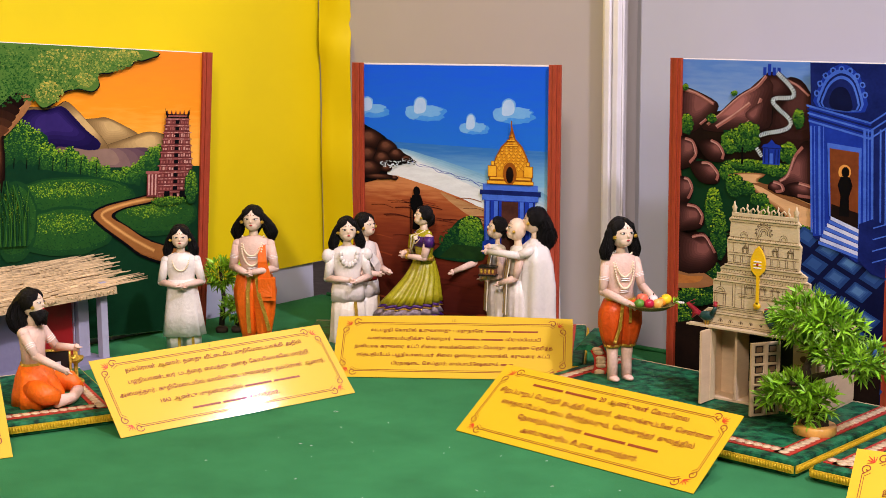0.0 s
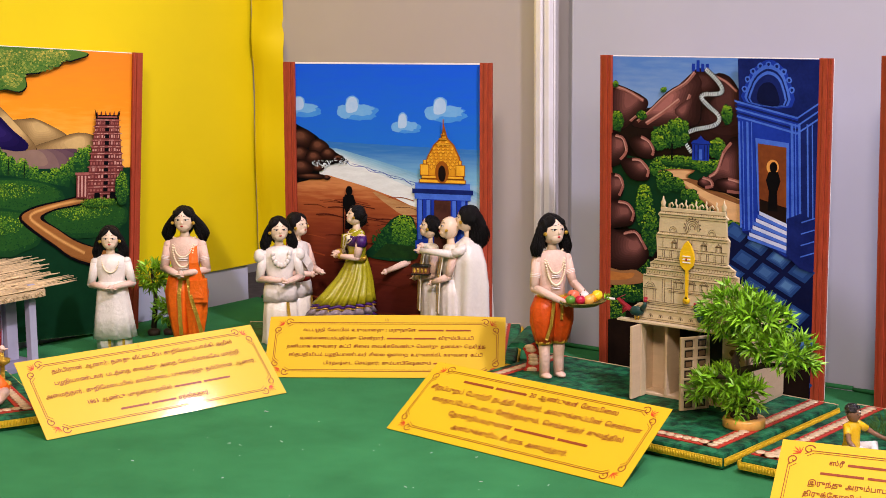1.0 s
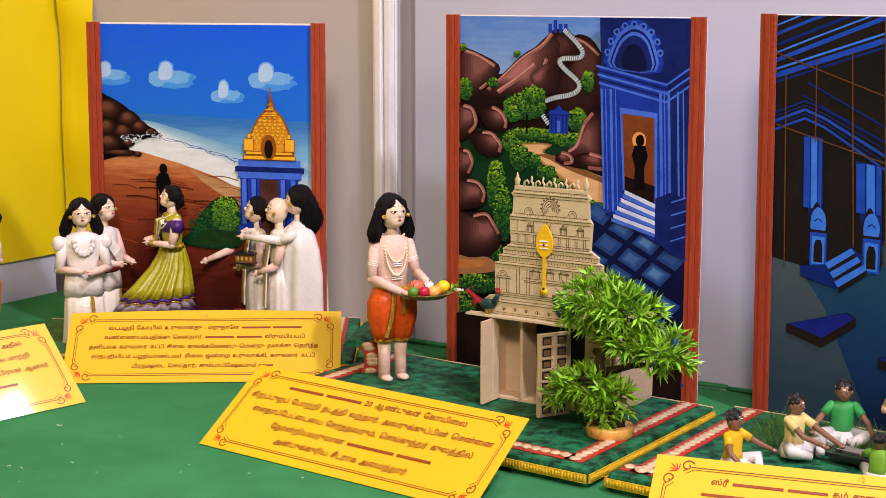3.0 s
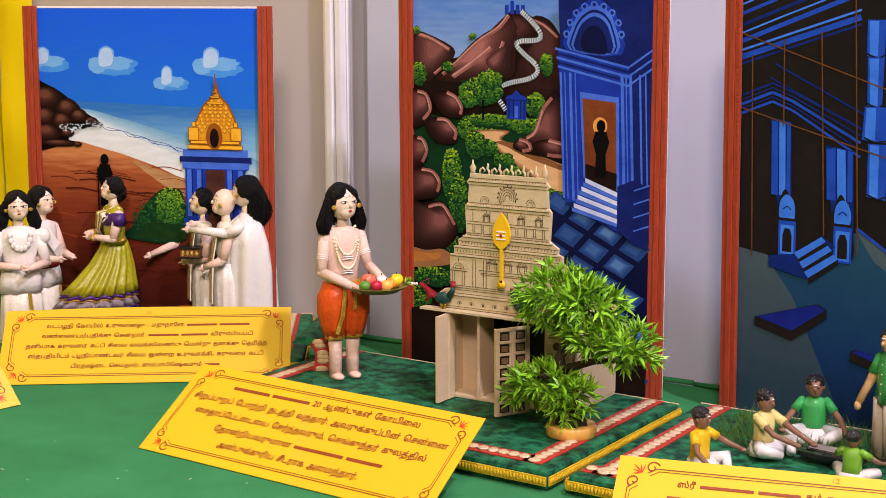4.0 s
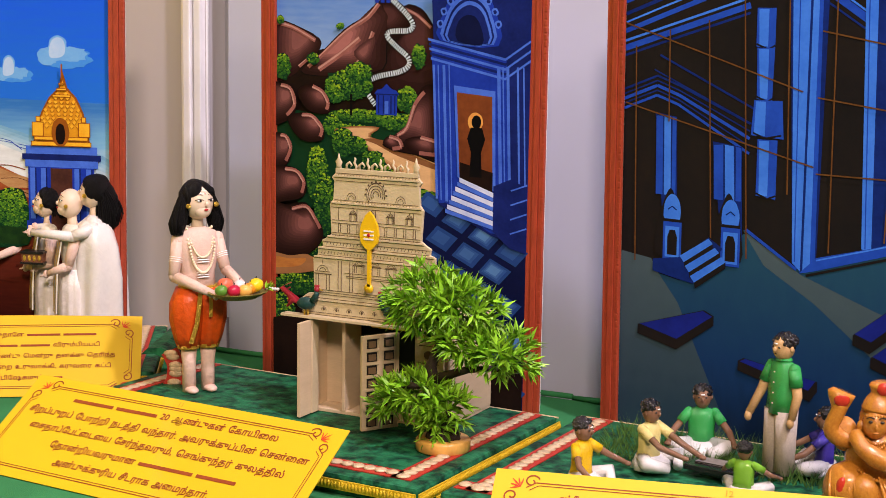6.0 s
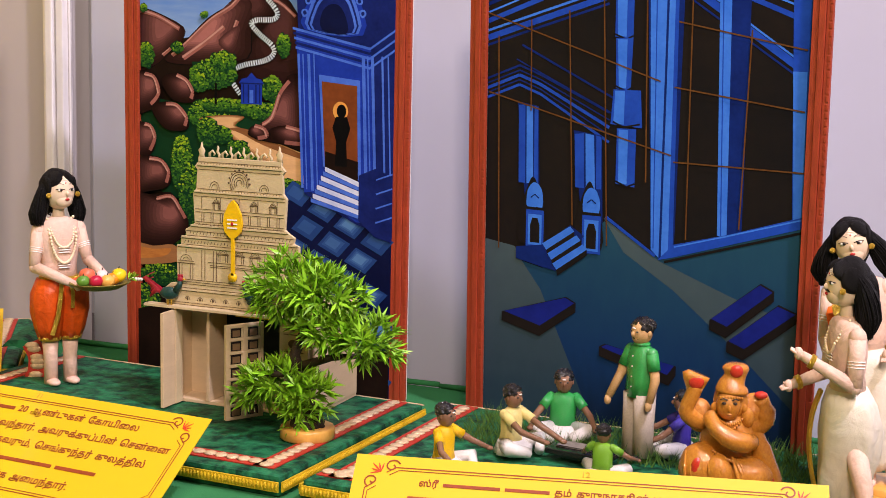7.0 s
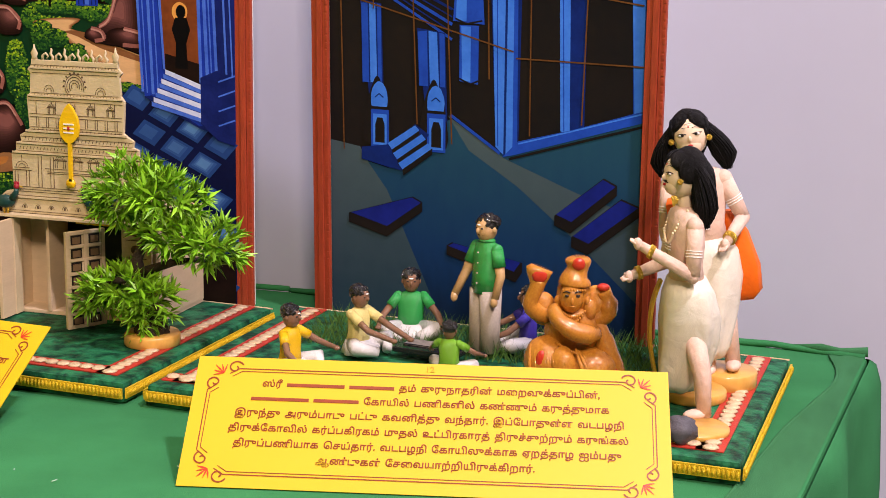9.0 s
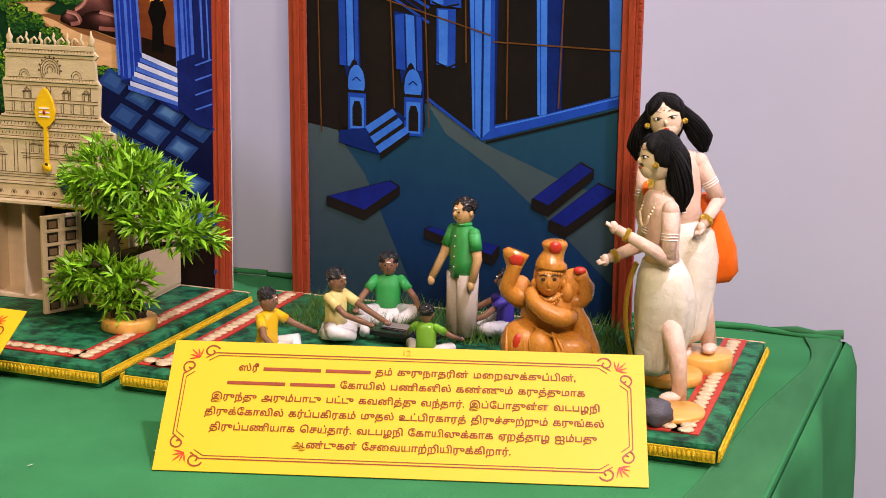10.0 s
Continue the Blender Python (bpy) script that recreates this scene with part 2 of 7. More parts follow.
# crumpled yellow strip that closes the corner
g = Geo()
rows_n, cols_n = 60, 5
vs = []
for i in range(rows_n + 1):
    z = TOP + 0.05 + 1.15 * i / rows_n
    for j in range(cols_n + 1):
        a = j / cols_n
        k = 0.002 * noise.noise(Vector((a * 3, z * 7, 1.0))) + 0.0015 * math.sin(z * 40 + a * 2) * (0.4 if abs(z - 1.14) > 0.03 else 1.6)
        vs.append((SIDE_X + 0.010 + 0.054 * a + k, 0.064 + 0.010 * a - 2 * k - 0.004 * math.sin(math.pi * a), z))
c1 = cols_n + 1
g.add(vs, [(i * c1 + j, i * c1 + j + 1, i * c1 + c1 + j + 1, i * c1 + c1 + j) for i in range(rows_n) for j in range(cols_n)], YELLOW_WALL, True)
thing("corner_trim", "crumpled yellow paper strip across the wall corner", "corner strip", kind="structure", geo=g)

g = Geo()
for x, w, d in ((-0.012, 0.0045, 0.010), (-0.0035, 0.009, 0.016), (0.008, 0.0085, 0.013)):
    g.box((x, -d / 2, WALL_H / 2), (w, d, WALL_H), ALU)
g.box((0, -0.002, WALL_H / 2), (0.03, 0.004, WALL_H), GREY_SHADE_WALL)
thing("pole_trim", "ribbed white aluminium panel joint pole", "panel joint", kind="structure", at=pose(-0.1375, WALL_Y, 0), geo=g, bevel=0.0015)

# table with green felt, L-shaped
OUT = [(-0.667, 0.062), (0.30, 0.060), (0.8220, 0.0190), (0.742, -0.86), (0.05, -0.86), (-0.02, -1.5), (-0.667, -1.5)]


g = Geo()
g.prism(OUT, TOP - 0.02, TOP, GREEN_FELT, axis="z")
table = thing("display_table", "long display table covered with green felt cloth", "table", geo=g, bevel=0.003)
g = Geo()
ring, N = [], 0
for (x1, y1), (x2, y2) in zip(OUT[1:6], OUT[2:7]):
    k = max(4, int(math.hypot(x2 - x1, y2 - y1) / 0.015))
    for i in range(k):
        ring.append((x1 + (x2 - x1) * i / k, y1 + (y2 - y1) * i / k, (y2 - y1), -(x2 - x1)))
zs = [TOP - 0.001, TOP - 0.004, TOP - 0.02, TOP - 0.1, TOP - 0.3, TOP - 0.55, 0.004]
for zi, z in enumerate(zs):
    for i, (x, y, nx, ny) in enumerate(ring):
        L = math.hypot(nx, ny)
        w = 0.012 * min(1, zi / 4) * (1 + 0.8 * math.sin(i * 0.42 + 0.6 * math.sin(i * 0.13)))
        g.v.append(Vector((x - nx / L * (w + 0.002), y - ny / L * (w + 0.002), z)))
k = len(ring)
g.slot(GREEN_FELT)
for zi in range(len(zs) - 1):
    for i in range(k - 1):
        g.f.append([zi * k + i, zi * k + i + 1, zi * k + k + i + 1, zi * k + k + i])
        g.m.append(0)
        g.s.append(True)
part("skirt", g, table, "hanging green felt skirt with soft folds")
# raised hem along the back edge, and a crease near the end
g = Geo()
hem = [(0.30 + 0.520 * i / 14, 0.0585 - 0.0410 * i / 14 - 0.002 * (i % 2), TOP + 0.002 + 0.0012 * math.sin(i * 1.7)) for i in range(15)]
g.tube(hem, [0.0022 + 0.0012 * abs(math.sin(i)) for i in range(15)], GREEN_FELT, 8)
part("hem", g, table, "rolled cloth hem")
g = Geo()
g.tube([(-0.65 + 0.95 * i / 30, 0.057 + 0.0015 * math.sin(i * 1.3), TOP + 0.003) for i in range(31)], 0.0028, GREEN_FELT, 8)
part("hem", g, table, "rolled cloth hem")
# a second strip of cloth laps over the end of the table
FELT2 = material("faded_green_felt", (0.034, 0.165, 0.068), 0.95, 0.3, 14, 0.35, fine=60, spec=0.08, stretch=(3, 1, 1))
lap = [(0.792, 0.014), (0.800, -0.060), (0.772, -0.190), (0.744, -0.363), (0.700, -0.60), (0.655, -0.855)]
rim = [(0.8195, 0.014), (0.8125, -0.060), (0.8010, -0.190), (0.7850, -0.363), (0.7635, -0.60), (0.7400, -0.855)]
g = Geo()
left, right = rounded(lap, 6, False), rounded(rim, 6, False)
k = len(left)
vs = []
for i in range(k):
    for q in range(7):
        f = q / 6
        vs.append((left[i][0] + (right[i][0] - left[i][0]) * f, left[i][1] + (right[i][1] - left[i][1]) * f, TOP + 0.0012 + 0.0016 * noise.noise(Vector((f * 2.5, i * 0.22, 4.0))) * math.sin(math.pi * f)))
g.add(vs, [(i * 7 + q, i * 7 + q + 1, i * 7 + q + 8, i * 7 + q + 7) for i in range(k - 1) for q in range(6)], FELT2, True)
part("end_strip", g, table, "faded green cloth strip lapped over the table end")
g = Geo()
g.tube([(x, y, TOP + 0.0010) for x, y in left], [0.0011 + 0.0006 * abs(math.sin(i * 0.9)) for i in range(k)], FELT2, 6, 0.6)
part("crease", g, table)
g = Geo()
g.tube([(0.762, 0.0225, TOP + 0.003), (0.785, 0.0185, TOP + 0.005), (0.800, 0.0190, TOP + 0.0035), (0.822, 0.0190, TOP + 0.005)], [0.002, 0.0040, 0.0030, 0.0045], FELT2, 8, 0.7)
part("corner_fold", g, table, "rumpled cloth fold at the table corner")


# ---- painted backdrop boards ----
def paint(name, rgb, second=None, scale=60, stretch=(1, 1, 1), var=0.15, contrast=0.2):
    return material("paint_" + name, rgb, 0.45, var, scale, 0.03, second=second, stretch=stretch, spec=0.06, contrast=contrast)


class Sheet:
    """A flat picture in millimetres across and up, laid in thin coats of paint."""
    COAT = 0.000012

    def __init__(self, x0, y0, x1, y1):
        self.g, self.n, self.box, self.rise = Geo(), 0, (x0, y0, x1, y1), None

    def clip(self, pts):
        for axis, lim, sign in ((0, self.box[0], 1), (1, self.box[1], 1), (0, self.box[2], -1), (1, self.box[3], -1)):
            out = []
            for i, b in enumerate(pts):
                a = pts[i - 1]
                ina, inb = (a[axis] - lim) * sign >= 0, (b[axis] - lim) * sign >= 0
                if ina != inb:
                    k = (lim - a[axis]) / (b[axis] - a[axis])
                    out.append((a[0] + (b[0] - a[0]) * k, a[1] + (b[1] - a[1]) * k))
                if inb:
                    out.append((b[0], b[1]))
            pts = out
            if len(pts) < 3:
                return []
        return pts

    def lay(self, pts, mat, d):
        if self.rise:
            pts = [(p[0], float(np.interp(p[1], *self.rise))) for p in pts]
        pts = self.clip(pts)
        if pts:
            self.g.add([(x / 1000, d, y / 1000) for x, y in pts], [tuple(range(len(pts)))], mat)

    def poly(self, pts, mat, soft=0):
        self.n += 1
        self.lay(rounded(pts, soft) if soft else pts, mat, -self.COAT * self.n)

    def blob(self, x, y, rx, ry, mat, seed=0, rough=0.16, n=28):
        self.poly([(x + rx * math.cos(a) * k, y + ry * math.sin(a) * k) for i in range(n) for a in [2 * math.pi * i / n]
                   for k in [1 + rough * (noise.noise(Vector((2.5 * math.cos(a) + seed * 7.3, 2.5 * math.sin(a), seed))) + 0.6 * noise.noise(Vector((9 * math.cos(a), 9 * math.sin(a), seed + 5))))]], mat)

    def shaded(self, pts, mats, light, soft=4, low=0.12, edge=None):
        """A shape whose tone glides towards a light spot, in coats laid one in the other."""
        pts = rounded(pts, soft) if soft else pts
        if edge:
            self.poly([(x + (x - light[0]) * 0.022, y + (y - light[1]) * 0.022) for x, y in pts], edge)
        for k, m in enumerate(mats):
            q = 1 - (1 - low) * (k / len(mats)) ** 0.8
            self.poly([(light[0] + (x - light[0]) * q, light[1] + (y - light[1]) * q) for x, y in pts], m)

    def leaves(self, x, y, rx, ry, mats, count, size, seed, lit=0.0, spread=0.5):
        """Dabs of a small brush, the lighter paints towards the top when lit."""
        rnd = random.Random(seed)
        self.n += 1
        for i in range(count):
            a, r = rnd.uniform(0, 6.28), rnd.random() ** spread
            px, py, s = x + rx * r * math.cos(a), y + ry * r * math.sin(a), size * rnd.uniform(0.5, 1.2)
            t = rnd.uniform(0, 6.28)
            tone = rnd.random() * (1 - lit) + lit * min(1, max(0, 0.5 + 0.45 * (py - y) / ry + rnd.gauss(0, 0.16)))
            self.lay([(px + s * math.cos(t + q), py + s * 0.75 * math.sin(t + q)) for q in (0, 1.5, 3.1, 4.6)], mats[min(len(mats) - 1, int(tone * len(mats)))], -self.COAT * (self.n + 3 * rnd.random()))
        self.n += 3

    def line(self, pts, w, mat, soft=0):
        self.n += 1
        pts = rounded(pts, soft, False) if soft else pts
        for i in range(len(pts) - 1):
            a, b = Vector(pts[i]), Vector(pts[i + 1])
            s = Vector((-(b - a).y, (b - a).x)).normalized() * w / 2
            self.lay([tuple(q) for q in (a - s, b - s, b + s, a + s)], mat, -self.COAT * (self.n + (i % 2) * 0.5))


def tones(name, a, b, n=6, scale=50, stretch=(1, 1, 1)):
    """Paints that glide from one colour to another."""
    cs = [tuple(x * (y / x) ** (k / (n - 1)) for x, y in zip(a, b)) for k in range(n)]
    return [paint("%s_tone" % name, c, tuple(v * 0.78 for v in c), scale, stretch) for c in cs]


def board(at, w, h, sheet, label, strip=16):
    """A foam board with its picture and a pleated ribbon down each side."""
    g = Geo()
    g.box((w / 2, 0.003, h / 2), (w - 0.005, 0.005, h), BOARD)
    ob = thing("backdrop_board", label, "backdrop", "painted backdrops", at=at, geo=g, bevel=0.0008)
    part("picture", sheet.g, ob, at=pose(0, -0.0002, 0))
    for x in (strip / 2000, w - strip / 2000):
        g = Geo()
        for k in range(3):
            g.box((x + (k - 1) * strip / 3000, -0.0035 - 0.0012 * (k == 1), h / 2), (strip / 3100, 0.0035, h + 0.001), RED_STRIP)
        for k in range(int(h / 0.006)):
            g.box((x + strip / 2000 * 0.80, -0.0052, 0.003 + k * 0.006), (0.0022, 0.0009, 0.0046), RED_STRIP)
        part("side_ribbon", g, ob, "dark red pleated ribbon", bevel=0.0005)
    return ob


def rect(x0, y0, x1, y1):
    return [(x0, y0), (x1, y0), (x1, y1), (x0, y1)]


def statue_shape(s, x, y, h, mat):
    """A plain dark pawn-like outline, standing for a painted statue."""
    s.poly([(x - h * 0.11, y), (x + h * 0.11, y), (x + h * 0.09, y + h * 0.4), (x + h * 0.16, y + h * 0.62), (x + h * 0.1, y + h * 0.8), (x - h * 0.1, y + h * 0.8), (x - h * 0.16, y + h * 0.62), (x - h * 0.09, y + h * 0.4)], mat)
    s.blob(x, y + h * 0.89, h * 0.085, h * 0.11, mat, 1, 0.02, 16)


DARK = paint("black_brown", (0.007, 0.004, 0.004), (0.016, 0.008, 0.006), 40)
OUTLINE = paint("outline", (0.003, 0.003, 0.004))
GR = [paint("leaf_dark", (0.012, 0.05, 0.010), (0.005, 0.022, 0.008), 120), paint("leaf_mid", (0.04, 0.16, 0.015), (0.015, 0.07, 0.012), 120), paint("leaf_light", (0.22, 0.42, 0.03), (0.08, 0.24, 0.02), 120)]
SAND = paint("sand", (0.52, 0.30, 0.13), (0.33, 0.15, 0.06), 40, (1, 1, 4))
BLUE = [paint("blue_deep", (0.008, 0.02, 0.16), (0.004, 0.010, 0.08), 50), paint("blue_mid", (0.010, 0.045, 0.42), (0.006, 0.024, 0.26), 50), paint("blue_light", (0.065, 0.18, 0.74), (0.03, 0.10, 0.52), 50), paint("blue_pale", (0.62, 0.70, 0.88), (0.35, 0.45, 0.75), 50)]

# board 1: orange sky, hills, meadow and a stone tower
s = Sheet(2, 1, 398, 381)
W1, H1 = 400, 382
s.poly(rect(0, 0, W1, H1), graded("paint_dusk_sky", [(0.45, (0.80, 0.28, 0.02)), (0.62, (0.95, 0.47, 0.07)), (0.8, (0.90, 0.30, 0.015)), (1.0, (0.82, 0.24, 0.02))], 0, 0.382, stretch=(1, 1, 7)))
HILL = tones("hill_tan", (0.20, 0.12, 0.045), (0.62, 0.42, 0.17), 10, 40)
PURPLE = tones("hill_purple", (0.009, 0.005, 0.050), (0.032, 0.018, 0.13), 5, 30)
s.shaded([(196, 286), (215, 290), (231, 291), (258, 281), (283, 268), (290, 250), (229, 245), (205, 262)], HILL, (238, 284), 3, 0.2, OUTLINE)
s.shaded([(210, 240), (229, 254), (262, 264), (299, 273), (330, 264), (330, 225), (243, 215)], HILL, (300, 266), 3, 0.2, OUTLINE)
s.shaded([(92, 288), (112, 302), (140, 303), (156, 305), (168, 311), (182, 303), (200, 287), (229, 260), (228, 246), (170, 240), (90, 240)], HILL, (200, 285), 3, 0.3, OUTLINE)
s.shaded([(88, 282), (112, 299), (140, 300), (162, 305), (180, 292), (199, 275), (222, 257), (205, 246), (148, 250), (90, 240)], PURPLE, (150, 290), 3, 0.3)
s.shaded([(150, 250), (180, 252), (215, 247), (248, 248), (292, 252), (325, 236), (325, 200), (150, 210)], tones("hill_mauve", (0.10, 0.05, 0.075), (0.27, 0.17, 0.13), 5, 30), (190, 250), 3, 0.3)
MEAD = tones("meadow", (0.003, 0.036, 0.014), (0.30, 0.48, 0.022), 7, 90)
s.poly(rect(0, 0, W1, 226), MEAD[0])
s.poly([(0, 200), (0, 262), (84, 268), (110, 262), (140, 244), (200, 232), (200, 200)], MEAD[0])
for i, (x, y, r) in enumerate(((84, 258, 17), (104, 266, 20), (124, 258, 18), (142, 245, 14), (158, 238, 13), (176, 240, 14), (194, 233, 11), (212, 229, 11), (230, 223, 9), (246, 216, 8), (262, 218, 10), (278, 222, 11), (292, 230, 12), (304, 240, 13), (316, 246, 11))):
    s.blob(x, y - 6, r * 1.05, r * 1.3, MEAD[1], i, 0.3, 36)
    s.leaves(x - 1, y - 3, r, r * 1.25, MEAD[1:], int(r * 16), 1.5, i, 0.75)
for x in (92, 110, 128, 148, 168, 190, 214):
    s.line([(x, 205), (x + 1, 222), (x + 2, 240)], 1.0, OUTLINE)
s.poly([(60, 222), (160, 222), (300, 197), (320, 185), (60, 170)], MEAD[0], 4)
for x, y, rx, ry, c, k in ((180, 190, 92, 22, 1500, 1), (312, 160, 66, 25, 1100, 2), (170, 145, 72, 28, 1300, 3), (96, 160, 30, 45, 600, 4)):
    s.blob(x, y, rx * 1.06, ry * 1.15, MEAD[1], k, 0.06, 50)
    s.blob(x, y + 2, rx * 0.97, ry * 0.95, MEAD[2], k, 0.06, 50)
    s.leaves(x, y, rx, ry, MEAD[1:4], c, 1.3, 40 + k, 0.5)
    s.leaves(x - rx * 0.1, y + ry * 0.35, rx * 0.75, ry * 0.5, MEAD[3:], c // 2, 1.1, 60 + k, 0.2, 0.8)
for k in range(14):
    s.line([(150 + 7 * k, 200 + 4 * math.sin(k * 2.0)), (158 + 7 * k, 202 + 3 * math.sin(k * 1.3))], 0.6, MEAD[0])
PATH1 = tones("dirt_path", (0.24, 0.085, 0.022), (0.70, 0.36, 0.11), 5, 50, (1, 1, 3))
s.poly([(309, 190), (274, 185), (228, 177), (207, 165), (220, 149), (262, 122), (300, 100), (400, 74), (400, 100), (312, 124), (267, 147), (245, 162), (264, 171), (309, 178)], OUTLINE, 4)
s.shaded([(307, 188), (274, 183), (231, 175), (211, 165), (224, 151), (262, 126), (302, 103), (400, 78), (400, 96), (310, 122), (264, 147), (239, 162), (262, 173), (306, 180)], PATH1[:2], (225, 165), 4, 0.9)
for k, m in enumerate(PATH1[1:]):
    q = 7 - k * 1.6
    s.line([(306, 184), (266, 178), (232, 170), (224, 163), (236, 153), (270, 132), (310, 112)], q, m, 4)
STONE = [paint("tower_red", (0.20, 0.045, 0.040), (0.10, 0.02, 0.02), 90), paint("tower_pink", (0.62, 0.36, 0.30), (0.42, 0.18, 0.15), 90), paint("tower_rose", (0.36, 0.12, 0.10), (0.24, 0.07, 0.06), 90)]
rnd = random.Random(12)
for i in range(12):
    y0, w = 184 + i * 9, 33 - i * 1.25
    s.poly(rect(342 - w, y0, 342 + w, y0 + 9), STONE[0])
    for k in range(11):
        x = 342 - w + (2 * w) * (k + rnd.uniform(0.05, 0.3)) / 11
        s.poly(rect(x, y0 + 1.5, x + w * rnd.uniform(0.07, 0.13), y0 + rnd.uniform(3.5, 6)), STONE[1 if rnd.random() < 0.45 else 2])
    s.poly(rect(341 - w - 1.2, y0 + 6.6, 343 + w + 1.2, y0 + 8.0), STONE[2])
    for k in range(6):
        x = 340 - w + 2 * w * rnd.random()
        s.poly(rect(x, y0 + 6.9, x + rnd.uniform(2, 6), y0 + 7.9), STONE[1])
    s.poly(rect(338.5, y0 + 1, 345.5, y0 + 6), OUTLINE)
s.poly(rect(323, 292, 361, 297), OUTLINE)
s.poly(rect(326, 293.5, 358, 295.5), STONE[2])
for k in range(6):
    s.poly([(323 + k * 7, 297), (326.5 + k * 7, 297), (324.7 + k * 7, 303)], STONE[0])
s.poly([(322, 296), (326, 296), (321, 305)], OUTLINE)
s.poly([(358, 296), (362, 296), (363, 305)], OUTLINE)
for x in (322, 348):
    s.poly(rect(x, 184, x + 9, 193), OUTLINE)
s.poly(rect(293, 186, 311, 219), STONE[0])
for k in range(3):
    s.poly(rect(295 + k * 5.5, 188, 297.6 + k * 5.5, 216), STONE[1])
s.poly(rect(291, 217, 313, 220.5), STONE[2])
s.blob(368, 198, 12, 22, MEAD[1], 5, 0.2)
s.leaves(368, 198, 11, 22, MEAD[1:], 260, 1.5, 51, 0.6)
s.leaves(330, 180, 30, 6, MEAD[2:], 300, 1.2, 52, 0.6)
BARK = tones("bark", (0.008, 0.003, 0.002), (0.10, 0.035, 0.014), 5, 60, (4, 4, 1))
s.poly([(72, 268), (84, 272), (114, 306), (108, 322), (92, 312), (70, 284)], paint("bough", (0.36, 0.17, 0.06), (0.2, 0.08, 0.03), 60), 3)
s.shaded([(0, 330), (70, 326), (106, 312), (90, 296), (76, 280), (79, 217), (62, 150), (50, 100), (0, 100)], BARK, (68, 250), 3, 0.3)
CAN = tones("canopy", (0.006, 0.060, 0.010), (0.52, 0.44, 0.075), 8, 90)
edge1 = [(0, 381), (290, 381), (284, 368), (270, 367), (262, 360), (241, 358), (232, 350), (212, 347), (214, 333), (203, 325), (180, 328), (158, 322), (150, 312), (131, 303), (112, 318), (90, 320), (60, 300), (0, 300)]
s.poly([(x + 1.5, y - 1.5) for x, y in edge1], OUTLINE, 4)
s.poly(edge1, CAN[4], 4)
for x, y, rx, ry, a, b, c in ((40, 340, 80, 42, 0, 4, 900), (110, 345, 50, 34, 1, 6, 900), (165, 352, 50, 26, 2, 8, 900), (215, 364, 50, 14, 3, 8, 600), (255, 372, 26, 8, 4, 8, 240), (140, 322, 20, 14, 4, 8, 260), (192, 338, 16, 10, 4, 8, 160)):
    s.leaves(x, y, rx, ry, CAN[a:b], c, 1.9, int(x + y), 0.35)
for i in range(34):
    x = 55 + 1.7 * i
    s.line([(x, 130), (x + 2 * math.sin(i), 165), (x - 4 + 11 * math.sin(i * 2.3), 178 + 34 * abs(math.sin(i * 1.9)))], 1.4, MEAD[i % 4], 3)
board(pose(-0.653, -0.600, TOP + 0.028, 0, 4.2, 88), 0.400, 0.382, s, "backdrop board painted with orange sky, meadow and temple tower")

# board 2: sea shore with a small shrine
s = Sheet(12, 1, 268, 372)
s.rise = ((0, 120, 211, 260, 280, 303, 374), (0, 129, 221, 268, 287, 315, 374))
W2, H2 = 280, 373
s.poly(rect(0, 0, W2, H2), graded("paint_day_sky", [(0.62, (0.05, 0.26, 0.62)), (0.72, (0.004, 0.15, 0.68)), (1.0, (0.002, 0.10, 0.74))], 0, 0.368, stretch=(1, 1, 6)))
CL = [paint("cloud_thin", (0.055, 0.30, 0.74), (0.03, 0.22, 0.72), 60), paint("cloud_pale", (0.16, 0.42, 0.76), (0.10, 0.34, 0.74), 60), paint("cloud_white", (0.42, 0.58, 0.80), (0.30, 0.50, 0.78), 60)]
for x, y, k in ((20, 304, 1.0), (94, 303, 1.15), (162, 286, 0.8), (212, 303, 1.15)):
    s.blob(x + 8 * k, y - 4 * k, 22 * k, 8 * k, CL[0], x, 0.3)
    s.blob(x + 10 * k, y - 1 * k, 15 * k, 6 * k, CL[1], x + 1, 0.3)
    s.blob(x - 10 * k, y - 3 * k, 9 * k, 7 * k, CL[1], x + 1, 0.2)
    s.poly([(x - 15 * k, y - 7 * k), (x - 9 * k, y + 4 * k), (x - 7 * k, y + 13 * k), (x, y + 17 * k), (x + 7 * k, y + 12 * k), (x + 8 * k, y + 4 * k), (x + 18 * k, y - 1 * k), (x + 8 * k, y - 5 * k)], CL[1], 4)
    s.poly([(x - 8 * k, y - 3 * k), (x - 6 * k, y + 11 * k), (x, y + 15 * k), (x + 5 * k, y + 11 * k), (x + 6 * k, y), (x + 1 * k, y - 4 * k)], CL[2], 4)
s.line([(14, 264), (268, 254)], 0.9, BLUE[0])
s.poly([(14, 264), (266, 256), (266, 150), (14, 150)], graded("paint_sea", [(0.3, (0.42, 0.60, 0.72)), (0.6, (0.16, 0.42, 0.66)), (1.0, (0.02, 0.16, 0.50))], 0.17, 0.262, stretch=(1, 1, 9)))
FOAM = paint("foam", (0.74, 0.80, 0.82), (0.45, 0.60, 0.72), 45, (1, 1, 3))
SURF = tones("surf", (0.18, 0.42, 0.64), (0.74, 0.80, 0.82), 7, 45, (1, 1, 4))
for k, m in enumerate(SURF):
    q = k / 6
    s.poly([(36, 246), (64, 254 - 6 * q), (100, 246 - 14 * q), (150, 232 - 20 * q), (200, 216 - 22 * q), (268, 196 - 22 * q), (268, 150), (190, 160), (120, 190), (36, 205)], m, 4)
